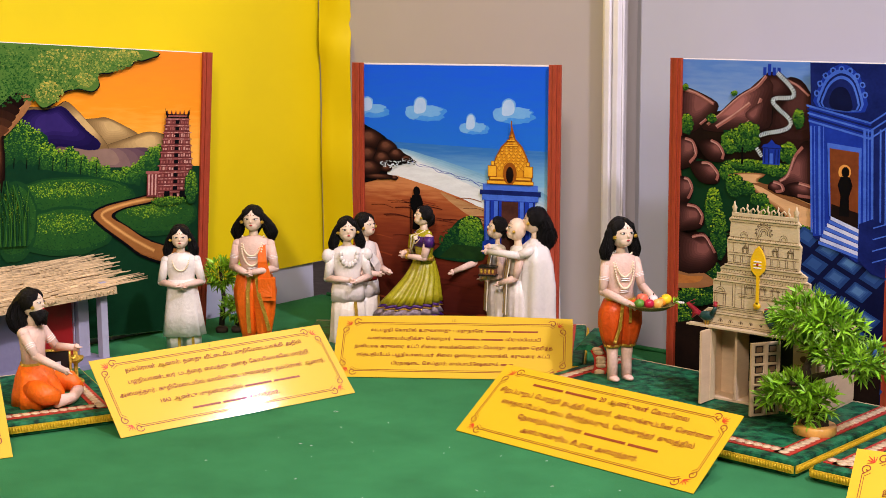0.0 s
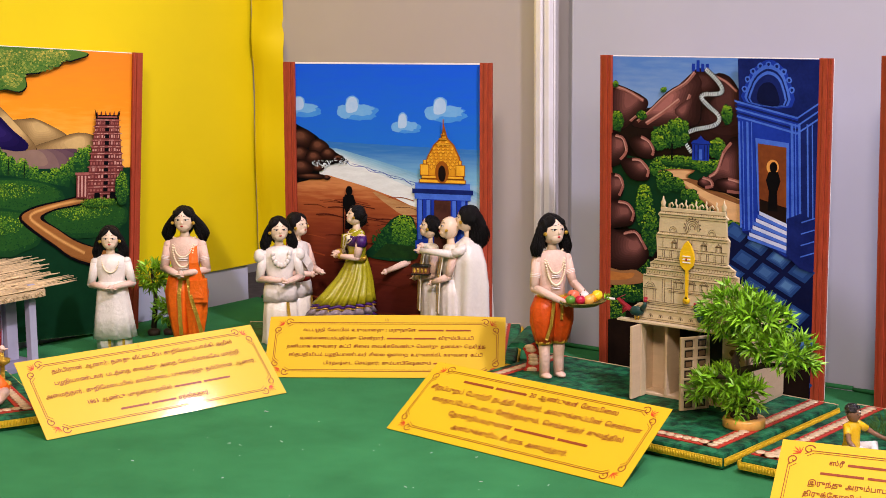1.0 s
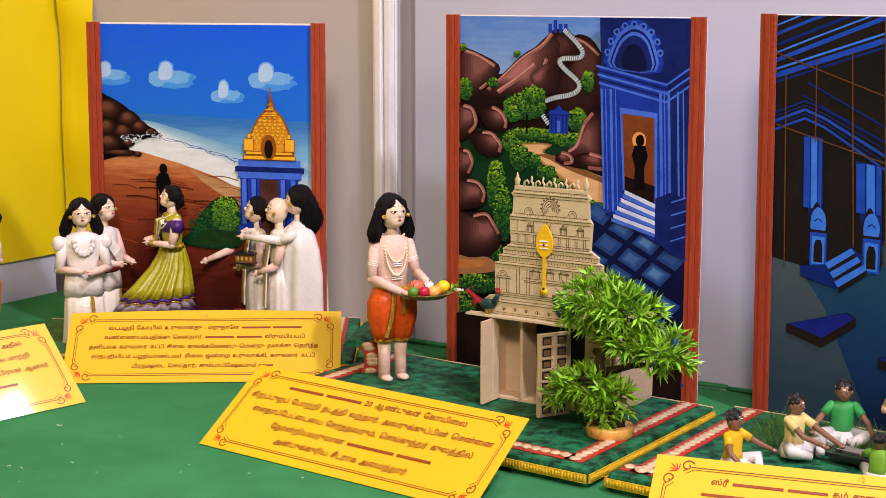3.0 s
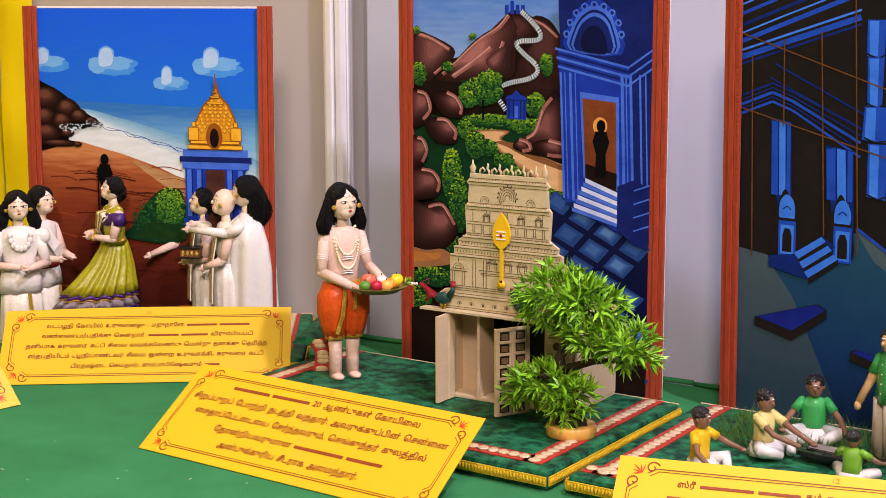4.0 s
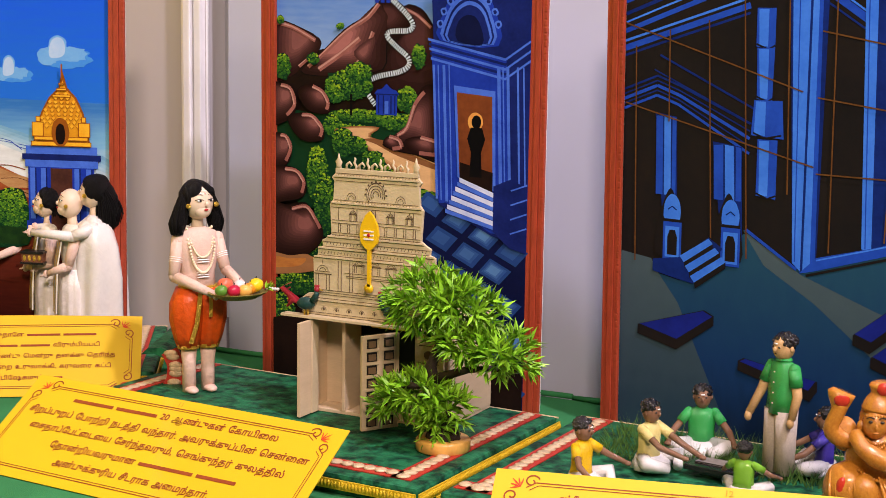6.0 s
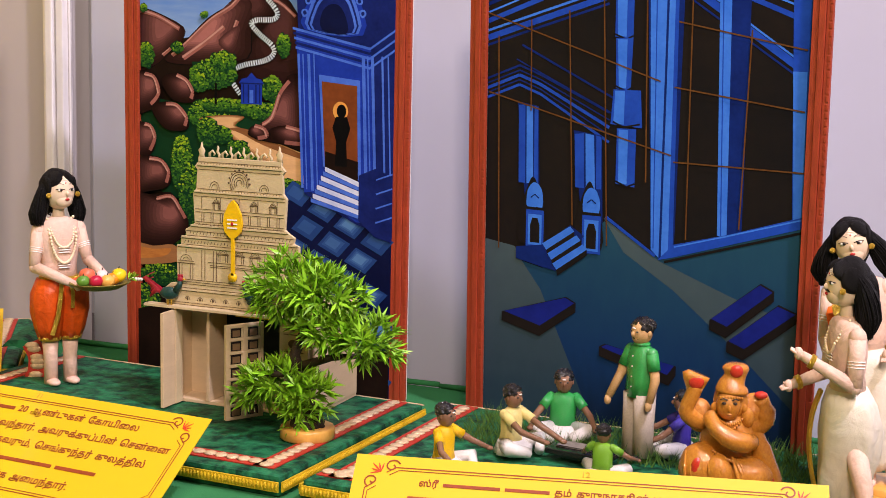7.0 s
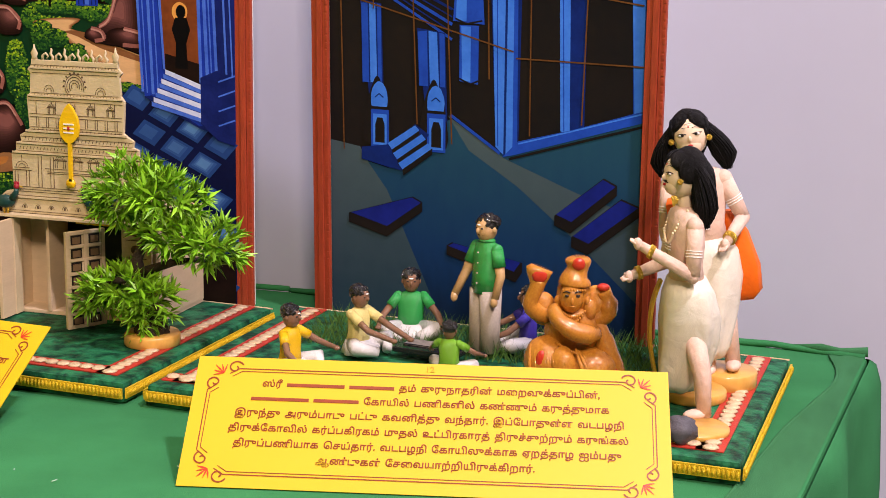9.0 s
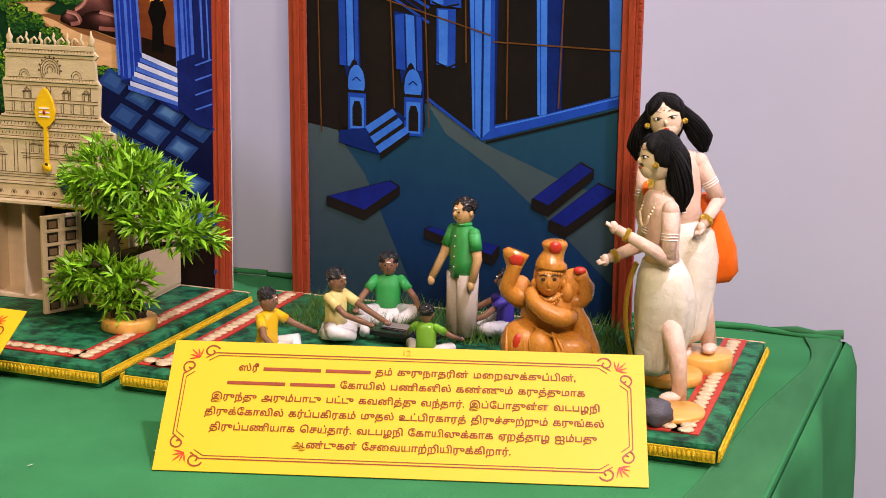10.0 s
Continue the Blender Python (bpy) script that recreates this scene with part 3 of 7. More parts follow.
for k in range(6):
    s.line([(66 + 26 * k, 240 - 7 * k), (84 + 26 * k, 236 - 7 * k), (92 + 26 * k, 230 - 7 * k), (112 + 26 * k, 229 - 8 * k), (126 + 24 * k, 222 - 8 * k)], 0.6, BLUE[1], 3)
SHORE = graded("paint_shore", [(0.10, (0.040, 0.006, 0.005)), (0.42, (0.105, 0.016, 0.008)), (0.7, (0.20, 0.036, 0.013)), (0.9, (0.36, 0.090, 0.028)), (1.0, (0.55, 0.21, 0.075))], 0.02, 0.215, stretch=(1, 1, 8))
s.poly([(0, 217), (60, 216), (110, 203), (150, 190), (200, 168), (280, 156), (280, 0), (0, 0)], SHORE)
s.poly([(120, 196), (160, 184), (268, 152), (268, 140), (180, 158)], SAND, 3)
RK0 = paint("shore_streak", (0.075, 0.014, 0.008))
BRUSH = [paint("shore_brush", (0.30, 0.065, 0.022), (0.18, 0.03, 0.012), 40), paint("shore_dark_brush", (0.085, 0.014, 0.008), (0.05, 0.010, 0.006), 40)]
rnd = random.Random(5)
for k in range(60):
    x, y = rnd.uniform(14, 200), rnd.uniform(20, 190)
    s.line([(x, y), (x + 18, y + 1), (x + rnd.uniform(30, 60), y - 3)], rnd.uniform(0.3, 0.9) if k % 2 else rnd.uniform(0.8, 2.4), RK0 if k % 2 else BRUSH[k % 4 // 2], 3)
RK = [paint("rock_brown", (0.10, 0.035, 0.025), (0.04, 0.015, 0.012), 60), paint("rock_light", (0.22, 0.09, 0.06), (0.10, 0.04, 0.03), 60)]
BR = tones("shore_rock", (0.014, 0.005, 0.004), (0.15, 0.055, 0.032), 10, 60)
s.poly([(0, 282), (22, 282), (44, 270), (60, 254), (74, 246), (84, 238), (70, 232), (48, 226), (44, 214), (0, 208)], OUTLINE, 3)
for x, y, rx, ry in ((22, 266, 20, 14), (46, 255, 14, 11), (20, 244, 14, 12), (40, 240, 13, 10), (60, 246, 11, 8), (74, 240, 8, 5), (22, 226, 17, 11), (46, 226, 8, 5), (36, 214, 22, 4), (58, 213, 5, 3)):
    s.shaded([(x + rx * math.cos(a) * (1 + 0.12 * math.sin(3 * a + x)), y + ry * math.sin(a)) for a in [6.283 * i / 9 for i in range(9)]], BR, (x - rx * 0.1, y + ry * 0.45), 3, 0.25, OUTLINE)
s.leaves(52, 232, 16, 5, [FOAM], 50, 1.3, 77)
s.leaves(76, 236, 12, 5, [FOAM, OUTLINE], 50, 1.2, 78)
statue_shape(s, 89, 146, 57, OUTLINE)
s.line([(81, 120), (81, 188)], 1.6, OUTLINE)
s.poly([(112, 112), (122, 128), (136, 150), (150, 164), (166, 168), (178, 160), (180, 112)], MEAD[0], 4)
s.leaves(150, 132, 30, 22, MEAD[:4], 500, 1.7, 71, 0.5)
s.leaves(163, 148, 17, 20, MEAD[2:], 520, 1.4, 72, 0.6)
s.poly([(120, 112), (180, 112), (180, 128), (140, 130)], GR[0])
for x0, x1, y0, y1, m in ((179, 249, 120, 136, 1), (181, 248, 136, 190, 1), (178, 252, 190, 197, 2), (175, 255, 197, 203, 0), (179, 251, 203, 211, 2)):
    s.poly(rect(x0, y0, x1, y1), BLUE[m])
for x in (183, 194, 228, 240):
    s.poly(rect(x, 138, x + 6, 189), BLUE[2])
    s.poly(rect(x + 5, 138, x + 6.5, 189), BLUE[0])
s.poly(rect(204, 122, 226, 189), RK[0])
s.blob(215, 148, 6, 9, OUTLINE, 4, 0.1)
ORANGE = [paint("dome_orange", (0.72, 0.34, 0.02), (0.60, 0.22, 0.015), 90), paint("dome_line", (0.28, 0.08, 0.01))]
s.poly([(185, 211), (245, 211), (243, 222), (238, 246), (231, 262), (222, 272), (217, 288), (213, 272), (203, 262), (195, 246), (189, 222)], ORANGE[1])
s.poly([(187, 213), (243, 213), (241, 222), (236, 246), (229, 261), (221, 270), (217, 280), (214, 270), (205, 261), (197, 246), (191, 222)], ORANGE[0])
GILT = paint("dome_gilt", (0.85, 0.48, 0.04), (0.75, 0.34, 0.02), 90)
for r in range(9):
    y = 232 + 4.2 * r
    half = 24 * max(0.1, 1 - ((y - 222) / 50) ** 2.2) + 2
    n = max(2, int(half / 2.9))
    for k in range(n):
        x = 216.5 - half + 2 * half * (k + 0.5 + 0.5 * (r % 2)) / n
        if x < 216.5 + half - 1:
            s.poly([(x - 2.1, y), (x, y - 2.4), (x + 2.1, y), (x, y + 2.4)], GILT)
            s.line([(x - 2.3, y), (x, y - 2.7), (x + 2.3, y)], 0.5, ORANGE[1])
for x0, x1, y0, y1 in ((185, 246, 211, 216), (188, 243, 217, 221), (186, 198, 221, 236), (233, 245, 221, 236), (190, 195, 236, 242), (236, 241, 236, 242), (207, 226, 262, 265), (211, 222, 269, 271.5), (213.5, 219.5, 275, 277)):
    s.poly(rect(x0, y0, x1, y1), ORANGE[1])
    s.poly(rect(x0 + 0.8, y0 + 0.8, x1 - 0.8, y1 - 0.6), GILT)
s.blob(215, 226, 9, 15, ORANGE[1], 3, 0.05)
s.blob(215, 224, 5, 11, DARK, 3, 0.05)
s.poly(rect(216, 280, 217.5, 293), ORANGE[1])
board(pose(-0.4151, -0.1263, TOP, 0, 0, 16.64) @ pose(0, 0, 0, -1.11) @ Matrix.Diagonal((1.0365, 1, 0.9871, 1)), 0.280, 0.374, s, "backdrop board painted with blue sky, sea shore and small shrine")

NAVYB = paint("blue_black", (0.004, 0.008, 0.05), (0.003, 0.005, 0.03), 40)

# board 3: hill path, rocks and blue temple
s = Sheet(13, 1, 283, 383)
W3, H3 = 296, 384
s.poly(rect(0, 0, W3, H3), graded("paint_hill_sky", [(0.75, (0.26, 0.42, 0.70)), (1.0, (0.08, 0.22, 0.62))], 0, 0.384, stretch=(1, 1, 5)))
s.poly([(0, 318), (60, 322), (185, 345), (185, 0), (0, 0)], DARK)
MV = tones("rock_mauve", (0.014, 0.005, 0.005), (0.40, 0.15, 0.14), 13, 45)
RIDGE = [paint("rock_ridge", (0.34, 0.13, 0.11), (0.22, 0.08, 0.07), 70), paint("rock_pale_ridge", (0.52, 0.29, 0.25), (0.38, 0.18, 0.16), 70)]
s.shaded([(0, 352), (16, 350), (33, 346), (62, 333), (60, 320), (45, 308), (30, 296), (0, 292)], MV[2:11], (44, 334), 3, 0.2, OUTLINE)
s.shaded([(120, 300), (150, 340), (152, 364), (170, 362), (183, 346), (194, 330), (194, 262), (130, 262)], MV[:7], (168, 352), 3, 0.2, OUTLINE)
s.shaded([(42, 302), (62, 318), (89, 342), (112, 355), (128, 370), (146, 364), (140, 345), (134, 329), (130, 306), (90, 300), (61, 298)], MV[2:], (78, 328), 3, 0.25, OUTLINE)
for ridge, w in (([(50, 306), (66, 318), (92, 340), (114, 353), (126, 366)], 4.0), ([(62, 304), (84, 318), (106, 334)], 5.0), ([(100, 306), (112, 322), (120, 340)], 4.0), ([(6, 349), (33, 343), (58, 331)], 4.0), ([(40, 306), (56, 318)], 3.0), ([(152, 362), (166, 356), (180, 345)], 3.0)):
    s.line(ridge, w, RIDGE[0], 4)
    s.line([(x - 1, y + 0.6) for x, y in ridge], w * 0.35, RIDGE[1], 4)
s.shaded([(128, 368), (150, 366), (160, 350), (150, 338), (136, 334), (138, 350)], MV[:7], (134, 358), 3, 0.3)
s.shaded([(100, 322), (122, 336), (118, 318), (108, 312)], MV[6:11], (110, 322), 3, 0.3)
for k in range(4):
    s.poly(rect(122 + k * 6, 367, 126 + k * 6, 376 + 4 * (k == 1)), BLUE[1])
path3 = rounded([(140, 370), (155, 357), (162, 347), (157, 342), (140, 341), (135, 337), (144, 328), (157, 318), (158, 310), (148, 304), (129, 300), (114, 294), (112, 288), (118, 280), (124, 272)], 4, False)
s.line(path3, 6.0, OUTLINE)
for i in range(len(path3) - 1):
    a, b = Vector(path3[i]), Vector(path3[i + 1])
    n = max(1, round((b - a).length / 2.4))
    for k in range(n):
        s.line([a.lerp(b, k / n), a.lerp(b, (k + 0.6) / n)], 4.8, FOAM)
s.poly([(14, 262), (60, 262), (120, 266), (190, 258), (190, 200), (120, 205), (60, 170), (14, 200)], MEAD[0], 3)
def shrub(x, y, rx, ry, c, seed, low=1):
    s.blob(x, y, rx * 1.02, ry * 1.05, MEAD[0], seed, 0.25, 36)
    s.leaves(x, y, rx, ry, MEAD[low:], c, 1.5, seed, 0.7)
for q in ((22, 306, 9, 12, 170, 11), (56, 314, 7, 5, 60, 12), (95, 290, 25, 14, 420, 13), (106, 302, 14, 10, 240, 14), (80, 282, 10, 9, 160, 15), (157, 279, 11, 12, 240, 16), (169, 319, 7, 11, 150, 17), (86, 345, 4, 3, 40, 18), (20, 350, 4, 4, 40, 19), (110, 262, 36, 6, 420, 20), (150, 258, 26, 8, 360, 21), (100, 246, 22, 8, 240, 22), (78, 252, 10, 10, 160, 23)):
    shrub(*q)
s.poly(rect(97, 262, 99.5, 282), OUTLINE)
s.poly(rect(125, 264, 147, 285), BLUE[1])
for x in (127, 132, 140, 144):
    s.poly(rect(x, 265, x + 1.4, 282), BLUE[0])
s.poly(rect(134, 265, 138, 277), BLUE[2])
s.poly([(123, 283), (149, 283), (146, 287), (141, 288), (136, 293), (131, 288), (126, 287)], BLUE[1])
s.line([(124, 283), (148, 283)], 1.2, BLUE[0])
SD = tones("sand", (0.24, 0.10, 0.04), (0.72, 0.44, 0.22), 5, 40, (1, 1, 4))
for k, m in enumerate(SD):
    q = k * 1.6
    s.poly([(80 + q * 2, 247), (101, 252 - q * 0.3), (129 - q, 252 - q * 0.3), (119 - q * 0.4, 243), (148, 238 - q), (176, 230 - q), (200, 226 - q), (200, 190 + q), (168, 192 + q), (154, 207 + q), (131, 219 + q), (109, 236 + q * 0.6)], m, 3)
s.poly([(112, 240), (126, 236), (150, 226), (196, 214), (196, 218), (152, 232), (126, 241)], SD[0], 3)
for q in ((122, 222, 12, 8, 160, 31), (104, 234, 12, 8, 160, 32), (134, 208, 10, 10, 160, 33), (170, 190, 22, 7, 260, 34), (90, 236, 12, 14, 220, 35), (62, 204, 12, 28, 460, 36), (70, 175, 12, 30, 360, 37), (56, 120, 20, 26, 300, 38)):
    shrub(*q, 0)
for pts, l in (([(133, 237), (144, 242), (156, 251), (166, 278), (178, 293), (196, 282), (196, 226), (168, 229), (145, 232)], (166, 262)),
               ([(133, 238), (140, 245), (152, 242), (156, 234), (144, 231)], (140, 241)),
               ([(155, 240), (172, 246), (196, 240), (196, 228), (170, 228)], (176, 241)),
               ([(0, 290), (20, 290), (33, 286), (39, 268), (28, 254), (0, 250)], (29, 280)),
               ([(40, 283), (55, 290), (68, 284), (76, 272), (74, 263), (52, 265)], (66, 280)),
               ([(29, 256), (42, 262), (56, 261), (69, 248), (67, 237), (44, 237)], (60, 254)),
               ([(0, 240), (20, 242), (28, 240), (34, 227), (27, 211), (0, 209)], (28, 232)),
               ([(0, 206), (24, 210), (40, 208), (50, 196), (47, 182), (26, 176), (0, 174)], (38, 198)),
               ([(0, 174), (30, 172), (50, 176), (62, 162), (69, 151), (66, 138), (43, 123), (0, 128)], (54, 158))):
    s.shaded(pts, MV[:11], l, 3, 0.16, OUTLINE)
    ridge = [(l[0] + (x - l[0]) * 0.80, l[1] + (y - l[1]) * 0.80) for x, y in pts[1:5]]
    s.line(ridge, 3.6, RIDGE[0], 4)
    s.line([(x - 0.6, y - 0.6) for x, y in ridge[:3]], 1.5, RIDGE[1], 4)
s.poly([(0, 126), (30, 123), (52, 126), (66, 116), (50, 108), (0, 104)], SD[1], 3)
s.poly([(0, 122), (30, 120), (50, 122), (40, 113), (0, 110)], paint("earth_orange", (0.50, 0.20, 0.05), (0.3, 0.1, 0.03), 40, (1, 1, 4)), 3)
for q in ((40, 96, 26, 10, 260, 41), (24, 60, 16, 26, 260, 42)):
    shrub(*q, 0)
s.poly([(166, 190), (282, 160), (282, 0), (120, 0), (160, 120)], NAVYB)
TILE2 = tones("blue_tile", (0.014, 0.055, 0.22), (0.075, 0.21, 0.48), 4, 30)
for i in range(9):
    for j in range(11):
        x, y = 185 + 27 * i - 16 * j, 184 - 13 * i - 18 * j
        side = 120 + y / 3 if y < 120 else 160 + (y - 120) * 0.09
        if side + 8 < x < 275 and y > 12:
            s.shaded([(x + 10.6 * a - 6.0 * b, y - 5.1 * a - 6.8 * b) for a, b in ((-1, -1), (1, -1), (1, 1), (-1, 1))], TILE2[:2 + (i + 2 * j) % 3], (x - 2, y + 2), 0, 0.3)
s.poly([(183, 384), (281, 384), (281, 150), (246, 160), (193, 185)], BLUE[0])
s.poly([(183, 335), (258, 318), (264, 162), (246, 162), (200, 187), (193, 186)], BLUE[1])
s.poly([(258, 318), (281, 334), (281, 150), (264, 162)], BLUE[0])
for k in range(5):
    y = 336 - k * 4.3
    s.poly([(180 + k * 0.8, y), (257, y - 16.5), (257, y - 18.8), (180 + k * 0.8, y - 2.3)], BLUE[2 if k % 2 == 0 else 0])
    s.poly([(257, y - 16.5), (281, y), (281, y - 2.3), (257, y - 18.8)], BLUE[2 if k % 2 == 0 else 0])
for x, w in ((185, 2.4), (190, 1.2), (195, 2.8), (201, 1.2), (249, 3.2), (254, 1.4), (258, 2.8), (268, 2.0), (274, 1.4)):
    s.poly([(x, 312), (x + w, 312), (x + w + 5, 190 - (x - 185) * 0.2), (x + 5, 190 - (x - 185) * 0.2)], BLUE[2])
s.poly([(192, 334), (194, 356), (202, 371), (214, 380), (224, 382), (236, 376), (246, 362), (250, 330)], BLUE[1], 3)
for k, (q, m) in enumerate(((0.94, BLUE[2]), (0.84, BLUE[0]), (0.78, BLUE[2]), (0.70, BLUE[0]))):
    s.poly([(221 + (x - 221) * q, 334 + (y - 334) * q) for x, y in ((194, 334), (196, 356), (204, 370), (215, 378), (224, 379), (235, 374), (244, 360), (247, 331))], m, 3)
for k in range(9):
    a = math.pi * (k + 0.5) / 9
    s.blob(221 + 29 * math.cos(a), 343 + 34 * math.sin(a), 3.6, 3.6, BLUE[2], k, 0.3, 12)
    s.blob(221 + 29 * math.cos(a), 343 + 34 * math.sin(a), 1.8, 1.8, BLUE[0], k, 0.3, 10)
s.poly([(210, 334), (209, 348), (216, 356), (226, 356), (233, 346), (234, 331)], NAVYB, 3)
s.poly([(207, 294), (248, 290), (250, 200), (212, 211)], BLUE[2])
s.poly([(210, 288), (245, 285), (247, 200), (214, 210)], paint("door_dark_orange", (0.22, 0.06, 0.018), (0.10, 0.025, 0.01), 30))
s.blob(229, 262, 7.5, 8.5, paint("halo", (0.78, 0.45, 0.10), (0.6, 0.2, 0.05), 50), 2, 0.03)
s.poly([(214, 225), (247, 217), (247, 199), (214, 210)], DARK)
statue_shape(s, 230, 212, 56, OUTLINE)
for k in range(4):
    y, x = 211 - k * 8.5, 214 - k * 4
    s.poly([(x, y), (248, y - 12), (248, y - 16.5), (x, y - 4.2)], BLUE[3])
    s.poly([(x - 2, y - 4.2), (248, y - 16.5), (248, y - 20), (x - 2, y - 8)], BLUE[2])
s.poly([(248, 205), (264, 212), (281, 206), (281, 146), (264, 150), (248, 164)], BLUE[0])
for k in range(4):
    s.line([(265, 202 - k * 13), (281, 208 - k * 13)], 1.4, BLUE[2])
s.poly([(14, 60), (120, 90), (150, 60), (200, 40), (280, 46), (280, 0), (14, 0)], DARK)
board(pose(-0.0023, 0.0002, TOP, 0, 0, -0.42) @ pose(0, 0, 0, 0.35) @ Matrix.Diagonal((0.9986, 1, 0.9888, 1)), 0.296, 0.384, s, "backdrop board painted with hill steps, rocks and blue temple")

# board 4: night courtyard with blue pillars
s = Sheet(15, 1, 296, 383)
W4, H4 = 311, 384
NIGHT = paint("night_black", (0.009, 0.009, 0.011), (0.017, 0.013, 0.012), 20)
s.poly(rect(0, 0, W4, H4), NIGHT)
NAVY = graded("paint_navy_floor", [(0.0, (0.004, 0.010, 0.026)), (0.4, (0.005, 0.036, 0.125)), (1.0, (0.012, 0.072, 0.130))], 0.0, 0.18, stretch=(3, 1, 1))
GREYB = graded("paint_grey_beam", [(0.0, (0.020, 0.050, 0.080)), (1.0, (0.062, 0.105, 0.130))], 0.03, 0.17, stretch=(2, 1, 2))
s.poly([(15, 157), (44, 153), (46, 142), (71, 137), (128, 182), (178, 156), (296, 196), (296, 0), (15, 0)], NAVY)
s.poly([(15, 157), (44, 153), (52, 140), (70, 118), (118, 19), (128, 0), (15, 0)], GREYB)
s.poly([(127, 185), (178, 154), (240, 132), (296, 116), (296, 46), (244, 91), (190, 132), (146, 158)], GREYB)
NB = [paint("neon_deep", (0.006, 0.028, 0.22), (0.004, 0.014, 0.11), 40), paint("neon_mid", (0.012, 0.085, 0.58), (0.008, 0.05, 0.40), 40), paint("neon_light", (0.05, 0.24, 0.92), (0.02, 0.15, 0.74), 40)]
# roof beams meeting over the yard
for k, (a, b, c, w, m) in enumerate(((328, 340, 364, 5, 1), (322, 334, 358, 2, 0), (334, 346, 370, 2, 2), (342, 356, 384, 4, 1), (349, 363, 390, 1.6, 2), (356, 370, 397, 3, 0), (366, 380, 405, 3, 1), (374, 388, 412, 1.6, 2))):
    s.line([(15, a), (52, b), (127, c)], w, NB[m])
for a, b, w, m in (((196, 372), (296, 306), 6, 1), ((198, 376), (296, 311), 1.6, 2), ((214, 376), (296, 345), 4, 1), ((228, 378), (296, 354), 1.6, 2), ((192, 366), (296, 299), 1.6, 0)):
    s.line([a, b], w, NB[m])
# canopy over the two small shrines
for k in range(5):
    s.line([(15, 278 + 4 * k), (46, 290 + 4 * k), (66, 283 + 4 * k), (130, 247 + 6 * k)], (2.2, 1.2, 2.6, 1.2, 1.8)[k], NB[(1, 0, 1, 0, 0)[k]])
s.line([(48, 323), (135, 282)], 1.8, NB[0])
s.line([(43, 311), (138, 268)], 1.2, NB[0])
# pillars of the hall
s.poly([(160, 384), (192, 384), (190, 166), (177, 156), (170, 163)], NB[0])
s.poly([(162, 384), (177, 384), (177, 157), (170, 163)], NB[2])
s.poly([(179, 384), (184, 384), (185, 163), (179, 158)], NB[2])
s.poly([(184, 384), (187, 384), (189, 166), (185, 163)], NB[1])
s.line([(168, 384), (172, 164)], 0.9, NB[1])
s.poly([(220, 384), (230, 384), (234, 178), (226, 180)], NB[2])
s.poly([(230, 384), (246, 384), (246, 183), (234, 178)], NB[0])
s.line([(223, 384), (229, 180)], 0.9, NB[1])
s.poly([(278, 384), (296, 384), (296, 196), (286, 195)], NB[1])
s.poly([(281, 310), (292, 310), (294, 196), (287, 195)], NB[2])
s.poly([(176, 155), (190, 169), (234, 181), (296, 201), (296, 192), (188, 158)], NB[1])
s.line([(190, 167), (234, 180), (296, 199)], 1.2, NB[2])
s.line([(182, 154), (296, 189)], 2.0, NIGHT)
s.line([(129, 186), (174, 158)], 2.6, NB[1])
# hanging lamp column
for x0, x1, y0, y1, dx in ((133, 149, 333, 362, 0), (134, 149, 292, 331, 1), (133, 157, 263, 290, -2), (137, 154, 215, 259, 0)):
    s.poly([(x0, y1), (x1, y1), (x1 - dx, y0 - 3), (x0 + dx, y0 - 1)], NB[1])
    s.poly([(x0 + 1.5, y1 - 1), (x0 + 10, y1 - 1), (x0 + 10, y0 - 1), (x0 + 2.5 + dx, y0)], NB[2])
    s.line([(x0, y0 + 1), (x0 + 10, y0 - 3), (x1, y0)], 1.4, NIGHT)
for x, top, wide in ((45, 276, 20), (98, 255, 26)):
    s.poly([(x, top), (x + wide, top - 3), (x + wide + 3, 168), (x + 12, 160)], NB[0])
    s.poly([(x + 1, top - 3), (x + 0.36 * wide, top - 2), (x + 0.42 * wide, 208), (x + 0.1 * wide, 208)], NB[1])
    s.poly([(x + 0.42 * wide, top - 2), (x + 0.72 * wide, top - 3), (x + 0.80 * wide, 208), (x + 0.48 * wide, 208)], NB[2])
    s.poly([(x + 0.80 * wide, top - 3), (x + 0.98 * wide, top - 4), (x + 1.02 * wide, 208), (x + 0.84 * wide, 208)], NB[1])
    s.poly([(x + 3, 158), (x + 5, 185), (x + 10, 203), (x + 16, 214), (x + 22, 203), (x + 27, 185), (x + 28, 158)], NIGHT, 3)
    s.blob(x + 18, 194, 8, 15, NB[2], x, 0.05)
    s.poly(rect(x + 10, 154, x + 27, 186), NB[1])
    s.poly(rect(x + 12, 156, x + 25, 182), NB[2])
    s.poly([(x + 14, 158), (x + 14, 173), (x + 16, 179), (x + 21, 179), (x + 23, 173), (x + 23, 158)], NIGHT)
    s.line([(x + 10, 187), (x + 27, 187)], 2.4, NIGHT)
    s.line([(x + 14, 196), (x + 18, 199), (x + 22, 196)], 1.0, NB[0])
s.poly([(46, 153), (71, 157), (97, 176), (110, 168), (84, 136), (71, 138), (46, 143)], NB[0])
for k in range(3):
    s.poly([(71 + k * 5, 158 - k * 8), (97 + k * 6, 175 - k * 7), (101 + k * 6, 171 - k * 7), (75 + k * 5, 153 - k * 8)], NB[2])
    s.poly([(75 + k * 5, 153 - k * 8), (101 + k * 6, 171 - k * 7), (101 + k * 6, 166 - k * 7), (76 + k * 5, 148 - k * 8)], NIGHT)
